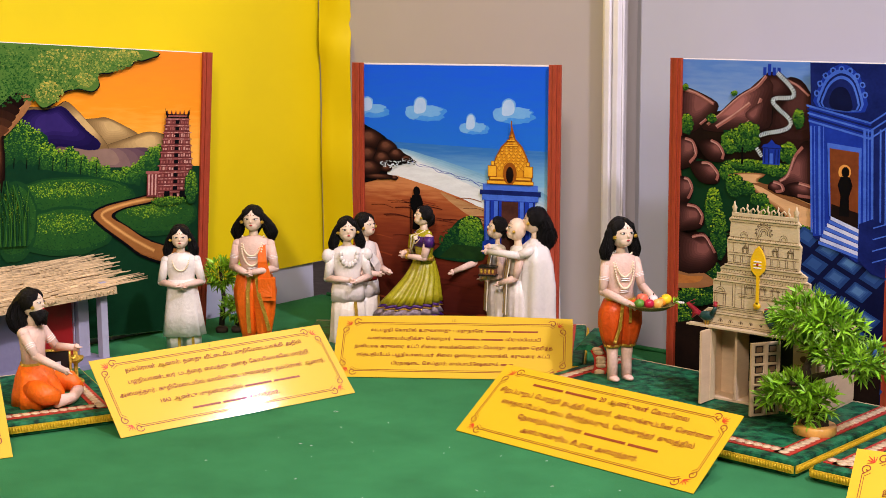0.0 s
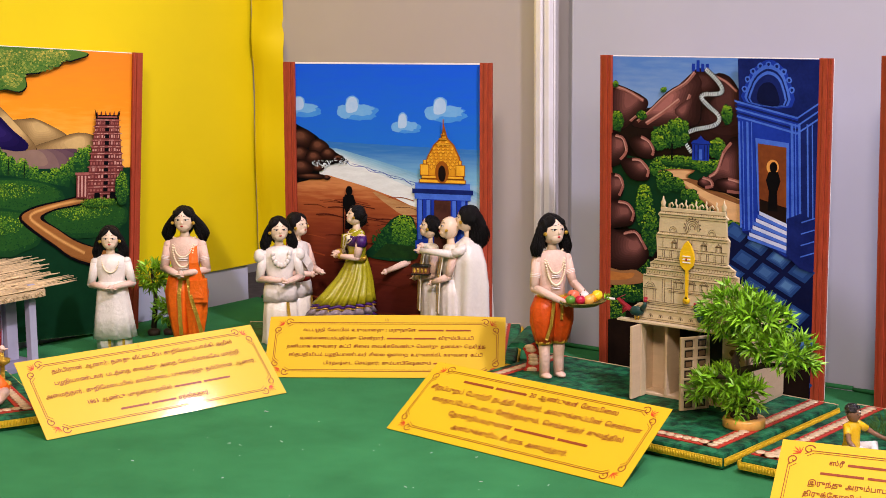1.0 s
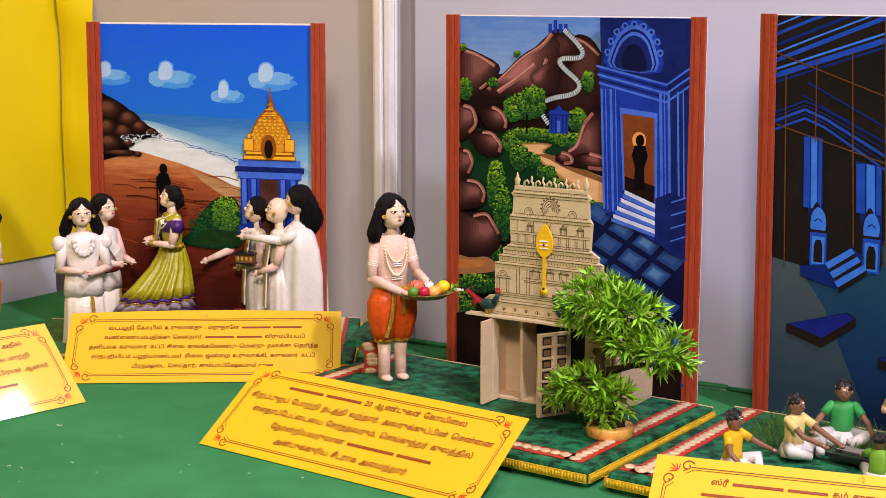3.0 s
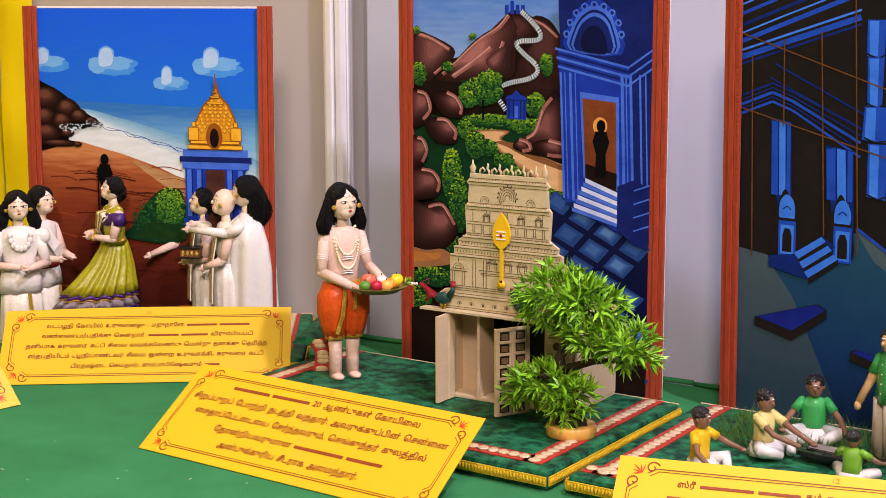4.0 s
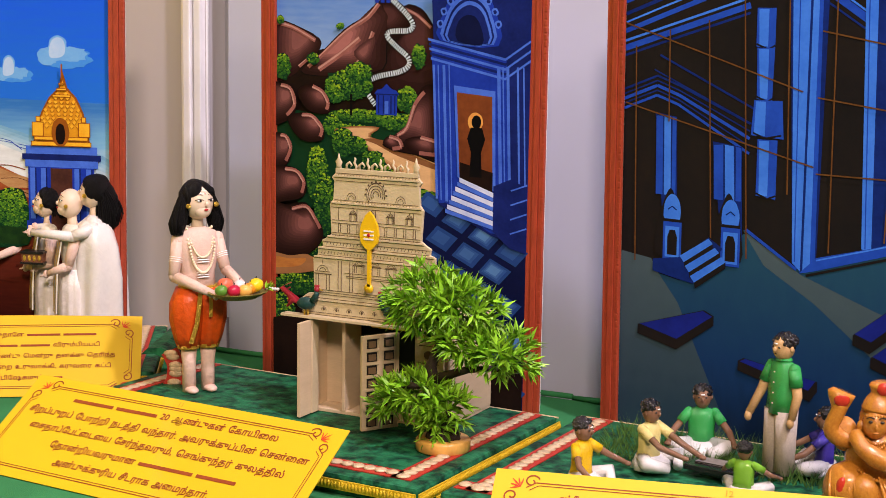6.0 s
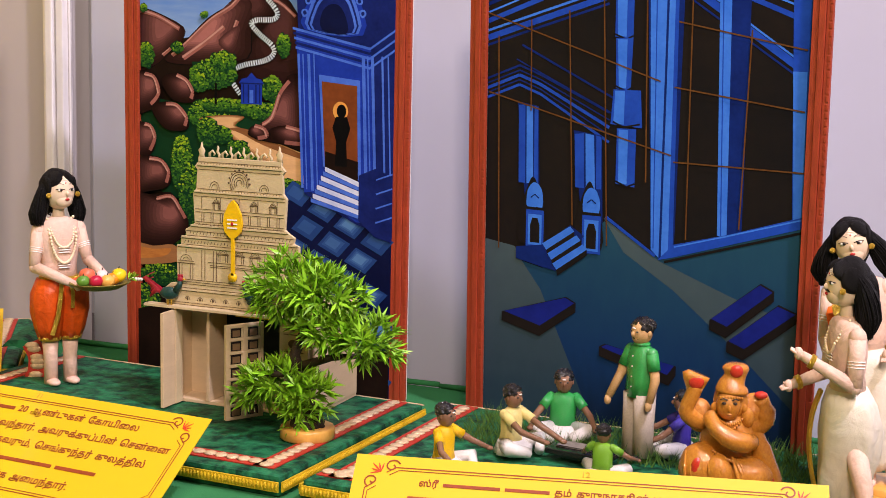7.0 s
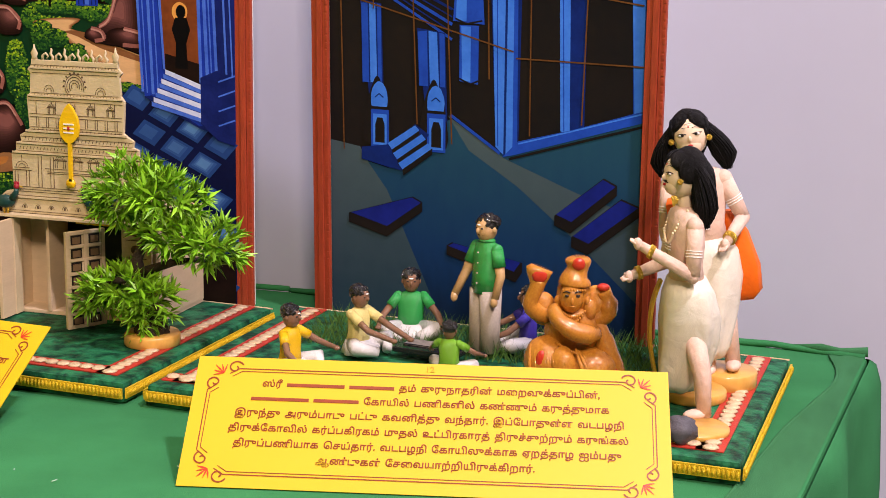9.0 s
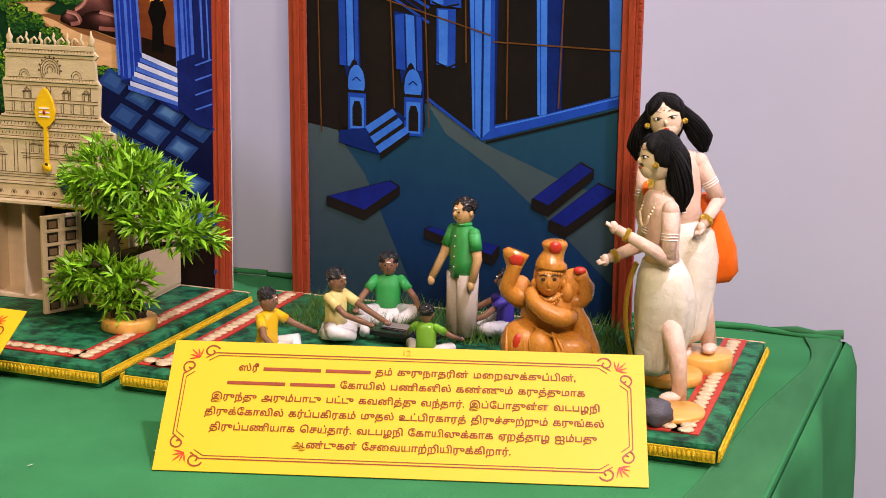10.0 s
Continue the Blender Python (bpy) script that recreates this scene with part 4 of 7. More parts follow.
SLAB = paint("slab_blue", (0.010, 0.022, 0.27), (0.007, 0.014, 0.16), 30)
for pts in (((33, 95), (95, 115), (104, 111), (70, 86)), ((223, 112), (264, 146), (275, 141), (237, 107)), ((238, 96), (279, 131), (294, 126), (252, 91)), ((127, 77), (132, 80), (196, 70), (190, 61))):
    low = [(x, y - 8) for x, y in pts]
    s.poly([pts[0], pts[3], low[3], low[0]], NIGHT)
    s.poly([pts[3], pts[2], low[2], low[3]], NIGHT)
    s.poly(pts, NIGHT)
    c = (sum(x for x, y in pts) / 4, sum(y for x, y in pts) / 4)
    s.poly([(c[0] + (x - c[0]) * 0.95, c[1] + (y - c[1]) * 0.93) for x, y in pts], SLAB)
WIRE = paint("wire_brown", (0.16, 0.07, 0.022), (0.09, 0.035, 0.012), 60)
for a, b in (((26, 330), (29, 150)), ((57, 344), (58, 269)), ((92, 352), (99, 176)), ((122, 384), (131, 162)), ((160, 384), (164, 217)), ((199, 372), (200, 174)), ((248, 340), (244, 186)), ((15, 349), (174, 298)), ((17, 283), (185, 240)), ((186, 294), (292, 280)), ((187, 235), (294, 234)), ((188, 345), (292, 326))):
    s.line([a, b], 1.2, WIRE)
board(pose(0.3554, -0.0082, TOP, 0, 0, -10.44) @ pose(0, 0, 0, 1.56) @ Matrix.Diagonal((1.0023, 1, 0.9998, 1)), 0.311, 0.384, s, "backdrop board painted with night courtyard and blue pillars")


# ---- yellow story cards ----
BEFORE = {"\u0bc6": "\u0bc6", "\u0bc7": "\u0bc7", "\u0bc8": "\u0bc8"}
SPLIT = {"\u0bca": ("\u0bc6", "\u0bbe"), "\u0bcb": ("\u0bc7", "\u0bbe"), "\u0bcc": ("\u0bc6", "\u0bd7")}


def visual(text):
    """Puts the vowel signs that are written before their letter in front of it."""
    out = []
    for ch in text:
        if ch in BEFORE and out:
            out.insert(len(out) - 1, ch)
        elif ch in SPLIT and out:
            out.insert(len(out) - 1, SPLIT[ch][0])
            out.append(SPLIT[ch][1])
        else:
            out.append(ch)
    return "".join(out)


def text_mesh(text, size, ink=None):
    cu = bpy.data.curves.new("line", "FONT")
    cu.body, cu.size, cu.resolution_u, cu.extrude = visual(text), size, 3, 0.00002
    cu.bevel_depth, cu.bevel_resolution = size * 0.019, 0
    cu.align_x = "LEFT"
    ob = bpy.data.objects.new("line", cu)
    scene.collection.objects.link(ob)
    me = bpy.data.meshes.new_from_object(ob.evaluated_get(bpy.context.evaluated_depsgraph_get()))
    bpy.data.objects.remove(ob)
    bpy.data.curves.remove(cu)
    me.materials.clear()
    me.materials.append(ink or INK)
    return me


def swirl(g, x, y, sx, sy, d):
    """Corner flourish: two curls and a small red fan."""
    def curl(cx, cy, r, a0, turn):
        pts = []
        for i in range(22):
            a = a0 + turn * i * 0.33
            q = r * (1 - i / 26)
            pts.append((x + sx * (cx + q * math.cos(a)), d, y + sy * (cy + q * math.sin(a))))
        g.ribbon(pts, 0.0010, INK, thick=0.0001)
    curl(0.0165, -0.004, 0.0052, 0.4, 1)
    curl(0.0045, -0.0155, 0.0050, -1.9, -1)
    for k in range(5):
        a = 2.36 + (k - 2) * 0.5
        L = 0.0085 if k == 2 else 0.0068
        p, q = (0.0095, -0.0085), (0.0095 + L * math.cos(a), -0.0085 + L * math.sin(a))
        g.ribbon([(x + sx * p[0], d, y + sy * p[1]), (x + sx * (p[0] + q[0]) / 2, d, y + sy * (p[1] + q[1]) / 2), (x + sx * q[0], d, y + sy * q[1])], [0.0003, 0.0011, 0.0003], INK_RED, thick=0.0001)


def story_card(corner, along, lean, lines, size, label, w=0.297, h=0.102, number="", bow=0.0):
    """Printed card standing on its lower edge and leaning back; lines hold words, or numbers for the lengths of hidden names."""
    g = Geo()
    n = 16
    def bend(x):
        return bow * math.sin(math.pi * (x / w))
    top = [(w * i / n, bend(w * i / n)) for i in range(n + 1)]
    vs = [(x, 0, z) for x, b in top for z in (0,)] + [(x, 0, h + b) for x, b in top]
    vs += [(x, 0.0007, z) for x, _, z in vs[:]]
    k = n + 1
    fs = [(i, i + 1, k + i + 1, k + i) for i in range(n)] + [(2 * k + i + 1, 2 * k + i, 3 * k + i, 3 * k + i + 1) for i in range(n)]
    fs += [(k + i, k + i + 1, 3 * k + i + 1, 3 * k + i) for i in range(n)] + [(i + 1, i, 2 * k + i, 2 * k + i + 1) for i in range(n)]
    fs += [(0, k, 3 * k, 2 * k), (k - 1, 3 * k - 1, 4 * k - 1, 2 * k - 1)]
    g.add(vs, fs, CARD)
    ob = thing("story_card", label, "card", "printed story cards", at=pose(*corner, 0, 0, along) @ pose(0, 0, 0, -lean, 0, 0), geo=g)
    g = Geo()
    for m_, t_ in ((0.0088, 0.0007), (0.0108, 0.0005)):
        n_ = m_ + 0.0125
        run = [(n_ + 0.006, m_), (w - n_ - 0.006, m_), (w - n_, m_ + 0.004), (w - n_, m_ + 0.008), (w - m_ - 0.005, n_), (w - m_, n_ + 0.004),
               (w - m_, h - n_ - 0.004), (w - m_ - 0.005, h - n_), (w - n_, h - m_ - 0.008), (w - n_, h - m_ - 0.004), (w - n_ - 0.006, h - m_), (n_ + 0.006, h - m_),
               (n_, h - m_ - 0.004), (n_, h - m_ - 0.008), (m_ + 0.005, h - n_), (m_, h - n_ - 0.004), (m_, n_ + 0.004), (m_ + 0.005, n_), (n_, m_ + 0.008), (n_, m_ + 0.004)]
        for a, b in ((0, 1), (5, 6), (10, 11), (15, 16)):
            g.ribbon([(q[0], -0.00025, q[1]) for q in (run[a], run[b])], t_, INK, thick=0.0001)
        for a in (1, 6, 11, 16):
            g.ribbon([(q[0], -0.00026, q[1]) for q in (run[a], run[a + 1])], t_, INK, thick=0.0001)
        for a in (4, 9, 14, 19):
            g.ribbon([(q[0], -0.00026, q[1]) for q in (run[a], run[(a + 1) % 20])], t_, INK, thick=0.0001)
    part("border", g, ob, "thin red-brown double border")
    for sx, sy, x, y in ((1, 1, 0.008, h - 0.004), (-1, 1, w - 0.008, h - 0.004), (1, -1, 0.008, 0.004), (-1, -1, w - 0.008, 0.004)):
        g = Geo()
        swirl(g, x, y, sx, sy, -0.0003)
        part("flourish", g, ob, "curled corner flourish with red fan")
    step = (h - 0.040) / max(4, len(lines) - 1)
    for i, line in enumerate(lines):
        meshes, x = [], 0.0
        for word in line:
            if isinstance(word, str):
                me = text_mesh(word, size)
                wd = max((v.co.x for v in me.vertices), default=0.0)
                meshes.append((me, x, "text"))
                x += wd + size * 0.45
            else:
                meshes.append((word, x, "bar"))
                x += word * size * 0.62 + size * 0.45
        x0 = (w - (x - size * 0.45)) / 2
        z = h - 0.0215 - i * step
        for me, dx, kind in meshes:
            if kind == "text":
                part("printed_word", me, ob, at=pose(x0 + dx, -0.00035, z, 90, 0, 0))
            else:
                b = Geo()
                b.box((me * size * 0.31, 0, size * 0.24), (me * size * 0.62, 0.0002, size * 0.36), INK)
                part("name_bar", b, ob, at=pose(x0 + dx, -0.0003, z))
    if number:
        part("printed_number", text_mesh(number, 0.006, FAINT), ob, at=pose(w / 2 - 0.004, -0.0003, h - 0.0065, 90, 0, 0))
    return ob


def card_at(bl, br, tl, lines, size, label, **k):
    """A card from its lower corners and one upper corner."""
    a = math.degrees(math.atan2(br[1] - bl[1], br[0] - bl[0]))
    back = Vector((-math.sin(radians(a)), math.cos(radians(a)), 0))
    up = Vector(tl) - Vector(bl)
    lean = math.degrees(math.atan2(up.dot(back), up.z))
    return story_card((bl[0], bl[1], TOP + 0.001), a, lean, lines, size, label, **k)


SZ = 0.0088
story_card((-0.2816, -0.6217, TOP + 0.001), 77.30, 47.6, [
    ["தம்பிரான்", "ஆனார்:", "தனது", "வீட்டையே", "குறிமேடையாக்கி", "அதில்"],
    ["பழநியாண்டவர்", "படத்தை", "வைத்து", "அதை", "கோயிலாகவே", "மாற்றி"],
    ["அமைத்தார்.", "குறிமேடையில்", "காவியுடை", "புனைந்து", "தம்பிரான்", "ஆனார்."],
    ["1863", "ஆண்டு", "முதன்முதலில்", 8, 8],
    [8, 7, "சந்தித்தார்."]], SZ * 0.78, "glossy yellow story card leaning on the green felt", number="9", w=0.2935, h=0.1010)
story_card((-0.2915, -0.2987, TOP + 0.001), 35.03, 46.3, [
    ["வடபழநி", "கோயில்", "உருவானது", ":", "மறுநாளே", 8, 8],
    ["வண்ணையம்பதிக்கு", "சென்றார்.", 8, 7, "விரும்பியபடி"],
    ["தனியாக", "கருவரை", "கட்டி", "சிலை", "வைக்கவேண்டு", "மென்று", "தனக்கு", "தெரிந்த"],
    ["ஸ்தபதியிடம்", "பழநியாண்டவர்", "சிலை", "ஒன்றை", "உருவாக்கி,", "கருவரை", "கட்டி"],
    ["பிரதஷ்டை", "செய்தார்;", "கும்பாபிஷேகமும்", 4]], SZ * 0.70, "curved yellow story card standing before the shore dolls", number="10", bow=0.003, w=0.2906, h=0.0880)
story_card((-0.0285, -0.3788, TOP + 0.001), -3.77, 55.4, [
    [8, 8, "20", "ஆண்டுகள்", "கோயிலை"],
    ["சிறப்புறப்", "போற்றி", "நடத்தி", "வந்தார்.", "அவருக்குப்பின்", "சென்னை"],
    ["சைதாப்பேட்டையை", "சேர்ந்தவரும்,", "செங்குந்தர்", "குலத்தில்"],
    ["தோன்றியவருமான", 10, 7],
    ["அன்புக்குரிய", "சீடராக", "அமைந்தார்."]], SZ * 0.93, "yellow story card lying back before the tower model", number="11", w=0.3020, h=0.0997)
story_card((0.4294, -0.4289, TOP + 0.001), 13.58, 50.1, [
    ["ஸ்ரீ", 9, 7, "தம்", "குருநாதரின்", "மறைவுக்குப்பின்,"],
    [9, 7, "கோயில்", "பணிகளில்", "கண்ணும்", "கருத்துமாக"],
    ["இருந்து", "அரும்பாடு", "பட்டு", "கவனித்து", "வந்தார்.", "இப்போதுள்ள", "வடபழநி"],
    ["திருக்கோவில்", "கர்ப்பகிரகம்", "முதல்", "உட்பிரகாரத்", "திருச்சுற்றும்", "கருங்கல்"],
    ["திருப்பணியாக", "செய்தார்.", "வடபழநி", "கோயிலுக்காக", "ஏறத்தாழ", "ஐம்பது"],
    ["ஆண்டுகள்", "சேவையாற்றியிருக்கிறார்."]], SZ * 0.745, "yellow story card standing before the small figurines", number="12", w=0.2989, h=0.0944)
card_at((-0.44, -1.0, 0.75), (-0.311, -0.725, 0.75), (-0.50, -0.965, 0.82), [[6, 9, 5, 8], [9, 5, 7, 8], [7, 8, 6, 8], [6, 9, 8], [7, 8]], SZ * 0.8, "yellow story card at the end of the table", number="")


# ---- dolls ----
SKIN = material("doll_skin_cloth", (0.74, 0.52, 0.42), 0.5, 0.12, 60, 0.15, spec=0.3, wrinkle=0.15)
FACE = material("doll_face", (0.78, 0.60, 0.44), 0.38, 0.05, 60, 0.0)
HAIR = material("black_doll_hair", (0.005, 0.0045, 0.005), 0.5, 0.5, 300, 0.5, stretch=(3, 3, 0.6), spec=0.15)
SILK = material("cream_white_silk", (0.76, 0.71, 0.65), 0.32, 0.10, 50, 0.10, wrinkle=0.14)
SATIN = material("white_satin", (0.78, 0.75, 0.70), 0.24, 0.06, 40, 0.06, wrinkle=0.13, spec=0.55)
SILK2 = material("ivory_silk", (0.74, 0.69, 0.58), 0.34, 0.10, 40, 0.10, wrinkle=0.13)
SAFFRON = material("saffron_cloth", (0.88, 0.15, 0.008), 0.45, 0.2, 60, 0.15, wrinkle=0.18)
RUST = material("rust_orange_silk", (0.66, 0.085, 0.008), 0.40, 0.25, 50, 0.15, wrinkle=0.16)
GOLD = material("gold_trim", (0.72, 0.45, 0.06), 0.35, 0.35, 400, 0.6, 0.65)
OLIVE = material("olive_green_silk", (0.36, 0.33, 0.012), 0.26, 0.35, 50, 0.12, wrinkle=0.12, spec=0.55)
ZARI = material("grey_silver_border", (0.42, 0.36, 0.32), 0.4, 0.3, 250, 0.4, 0.3, second=(0.12, 0.06, 0.14))
PURPLE = material("purple_silk", (0.06, 0.012, 0.14), 0.35, 0.3, 60, 0.2)
BEAD = material("cream_beads", (0.86, 0.72, 0.50), 0.3, 0.08, 90)
EYE_W = material("eye_white", (0.75, 0.72, 0.68), 0.3, 0.02, 60)
EYE_B = material("eye_black", (0.015, 0.010, 0.010), 0.3, 0.1, 60)
LIP = material("lip_red", (0.45, 0.02, 0.02), 0.35, 0.1, 60)
ASH = material("white_ash_paint", (0.88, 0.84, 0.80), 0.7, 0.06, 90)
SASH = material("dark_red_sash", (0.22, 0.015, 0.012), 0.5, 0.2, 90, 0.2)


def add_hand(g, at, way, mat, k=1.0):
    at, way = Vector(at), Vector(way).normalized()
    g.ball(at, (0.019 * k, 0.019 * k, 0.024 * k), mat, 10, 7)
    side = way.cross(Vector((0.2, 0.3, 1))).normalized()
    for i in range(4):
        o = side * (i - 1.5) * 0.0085 * k
        g.tube([at + o, at + o + way * 0.022 * k, at + o * 0.9 + way * 0.036 * k], [0.0056 * k, 0.0052 * k, 0.0035 * k], mat, 6)
    g.tube([at + side * 0.012 * k, at + side * 0.022 * k + way * 0.014 * k + Vector((0, 0, 0.008 * k))], [0.006 * k, 0.0042 * k], mat, 6)


def add_head(g, c, hair, seed, tilt=0.0, beard=False, bald=False, turn=0.0, earrings=True):
    """A painted cloth head with hair; c is its centre."""
    rnd = random.Random(seed)
    c = Vector(c)
    m = Euler((radians(-tilt), 0, radians(turn))).to_matrix()
    def put(x, y, z):
        return c + m @ Vector((x, y, z))
    g.ball(c, (0.074, 0.078, 0.092), FACE, 20, 14, m)
    g.ball(put(0, -0.040, -0.040), (0.048, 0.036, 0.042), FACE, 14, 9, m)
    g.ball(put(0, -0.078, -0.008), (0.0085, 0.012, 0.014), FACE, 8, 6, m)
    for sx in (-1, 1):
        g.ball(put(sx * 0.030, -0.0685, 0.010), (0.0165, 0.0060, 0.0068), EYE_W, 10, 6, m)
        g.ball(put(sx * 0.029, -0.0735, 0.0105), (0.0070, 0.0036, 0.0066), EYE_B, 8, 6, m)
        g.tube([put(sx * 0.012, -0.0755, 0.0125), put(sx * 0.030, -0.0738, 0.0175), put(sx * 0.052, -0.0600, 0.0145)], 0.0019, EYE_B, 5)
        g.tube([put(sx * 0.014, -0.0735, 0.038), put(sx * 0.032, -0.0680, 0.0445), put(sx * 0.052, -0.0540, 0.037)], 0.0014, EYE_B, 5)
        if earrings:
            g.ball(put(sx * 0.080, -0.040, -0.016), 0.0135, GOLD, 10, 7)
    g.ball(put(0, -0.0775, -0.037), (0.0120, 0.0055, 0.0060), LIP, 10, 6, m)
    for k in range(3):
        g.ball(put(0, -0.064 + 0.002 * k, 0.045 + 0.007 * k), (0.018, 0.004, 0.0015), ASH, 8, 4, m)
    g.ball(put(0, -0.0685, 0.044), (0.0035, 0.003, 0.0045), LIP, 6, 4, m)
    if bald:
        return
    g.ball(put(0, 0.024, 0.026), (0.085, 0.080, 0.090), HAIR, 22, 14, m, 0.06, seed)
    for sx in (-1, 1):
        comb = m @ Euler((0.5, sx * 0.75, sx * 0.25)).to_matrix()
        g.ball(put(sx * 0.040, -0.020, 0.062), (0.050, 0.046, 0.026), HAIR, 14, 8, comb, 0.08, seed)
        g.ball(put(sx * 0.069, 0.000, 0.026), (0.017, 0.044, 0.054), HAIR, 12, 8, m, 0.10, seed)

    def lock(pts, radii, strands):
        """A soft mass of hair with loose strands lying on it."""
        base = [put(*p) for p in rounded3(pts, 3)]
        rad = [radii[0] + (r - radii[0]) for k in range(len(radii) - 1) for r in (radii[k], radii[k] * 0.67 + radii[k + 1] * 0.33, radii[k] * 0.33 + radii[k + 1] * 0.67)] + [radii[-1]]
        g.tube(base, [r * (1 + 0.10 * noise.noise(Vector((k * 0.9, seed, 0.3)))) for k, r in enumerate(rad)], HAIR, 14)
        for i in range(strands):
            a, q, top = rnd.uniform(0, 6.283), rnd.uniform(0.80, 1.16), rnd.randrange(0, 4)
            line = []
            for k in range(top, len(base)):
                b = a + 0.05 * k
                line.append(base[k] + m @ Vector((math.cos(b) * rad[k] * q, math.sin(b) * rad[k] * q, 0)))
            if len(line) > 2:
                line.append(line[-1] + (line[-1] - line[-2]) * rnd.uniform(0.2, 1.5) + m @ Vector((rnd.uniform(-0.01, 0.01), rnd.uniform(-0.01, 0.01), 0)))
                g.tube(line, [0.0035] * (len(line) - 1) + [0.0012], HAIR, 4, caps=False)

    sides = {"long": ([(0.058, 0.010, 0.045), (0.080, 0.012, 0.000), (0.094, 0.015, -0.055), (0.108, 0.018, -0.105), (0.112, 0.020, -0.150)], [0.022, 0.028, 0.035, 0.038, 0.026]),
             "flare": ([(0.056, 0.012, 0.045), (0.084, 0.018, 0.004), (0.112, 0.030, -0.048), (0.132, 0.040, -0.105), (0.136, 0.046, -0.158)], [0.022, 0.032, 0.043, 0.046, 0.020]),
             "swept": ([(0.054, 0.030, 0.045), (0.066, 0.054, 0.000), (0.070, 0.070, -0.060), (0.072, 0.078, -0.125), (0.070, 0.080, -0.190)], [0.024, 0.034, 0.044, 0.046, 0.020])}
    if hair in sides:
        for sx in (-1, 1):
            lock([(sx * x, y, z) for x, y, z in sides[hair][0]], sides[hair][1], 130)
        lock([(0, 0.05, 0.05), (0, 0.080, 0.0), (0, 0.086, -0.06), (0, 0.080, -0.11)], [0.045, 0.056, 0.056, 0.026], 60)
    elif hair == "back":
        lock([(0, 0.05, 0.05), (0, 0.095, -0.02), (0, 0.112, -0.09), (0, 0.105, -0.16), (0, 0.095, -0.21)], [0.050, 0.070, 0.080, 0.072, 0.034], 170)
    elif hair == "bun":
        g.ball(put(0.0, 0.082, -0.005), (0.058, 0.050, 0.066), HAIR, 16, 10, m, 0.25, seed)
        lock([(0, 0.06, 0.02), (0, 0.085, -0.03), (0, 0.080, -0.08)], [0.04, 0.05, 0.02], 50)
    else:
        lock([(0, 0.04, 0.05), (0, 0.074, -0.01), (0, 0.080, -0.06), (0, 0.076, -0.10)], [0.055, 0.066, 0.058, 0.024], 80)
    if beard:
        g.ball(put(0, -0.050, -0.085), (0.060, 0.048, 0.055), HAIR, 14, 9, m, 0.2, seed)
        for i in range(70):
            a = rnd.uniform(-1.5, 1.5)
            s = put(0.052 * math.sin(a), -0.052 * math.cos(a) - 0.002, -0.05)
            g.tube([s, s + Vector((0.006 * math.sin(a), -0.03, -0.03)), s + Vector((0, -0.035, -rnd.uniform(0.06, 0.10)))], [0.015, 0.015, 0.004], HAIR, 6)


def necklace(g, z, drop, width, y=-0.085, n=30, r=0.0062):
    for i in range(n + 1):
        a = math.pi * i / n
        x = -width * math.cos(a)
        zz = z - drop * math.sin(a) ** 0.8
        rx, ry = (0.127, 0.075) if zz < 0.68 else (0.115 - (zz - 0.70) * 0.9, 0.063 - (zz - 0.70) * 0.4)
        g.ball((x, -max(ry, 0.03) * math.sqrt(max(0.05, 1 - (x / rx) ** 2)) - r * 0.7, zz), r, BEAD, 7, 5)


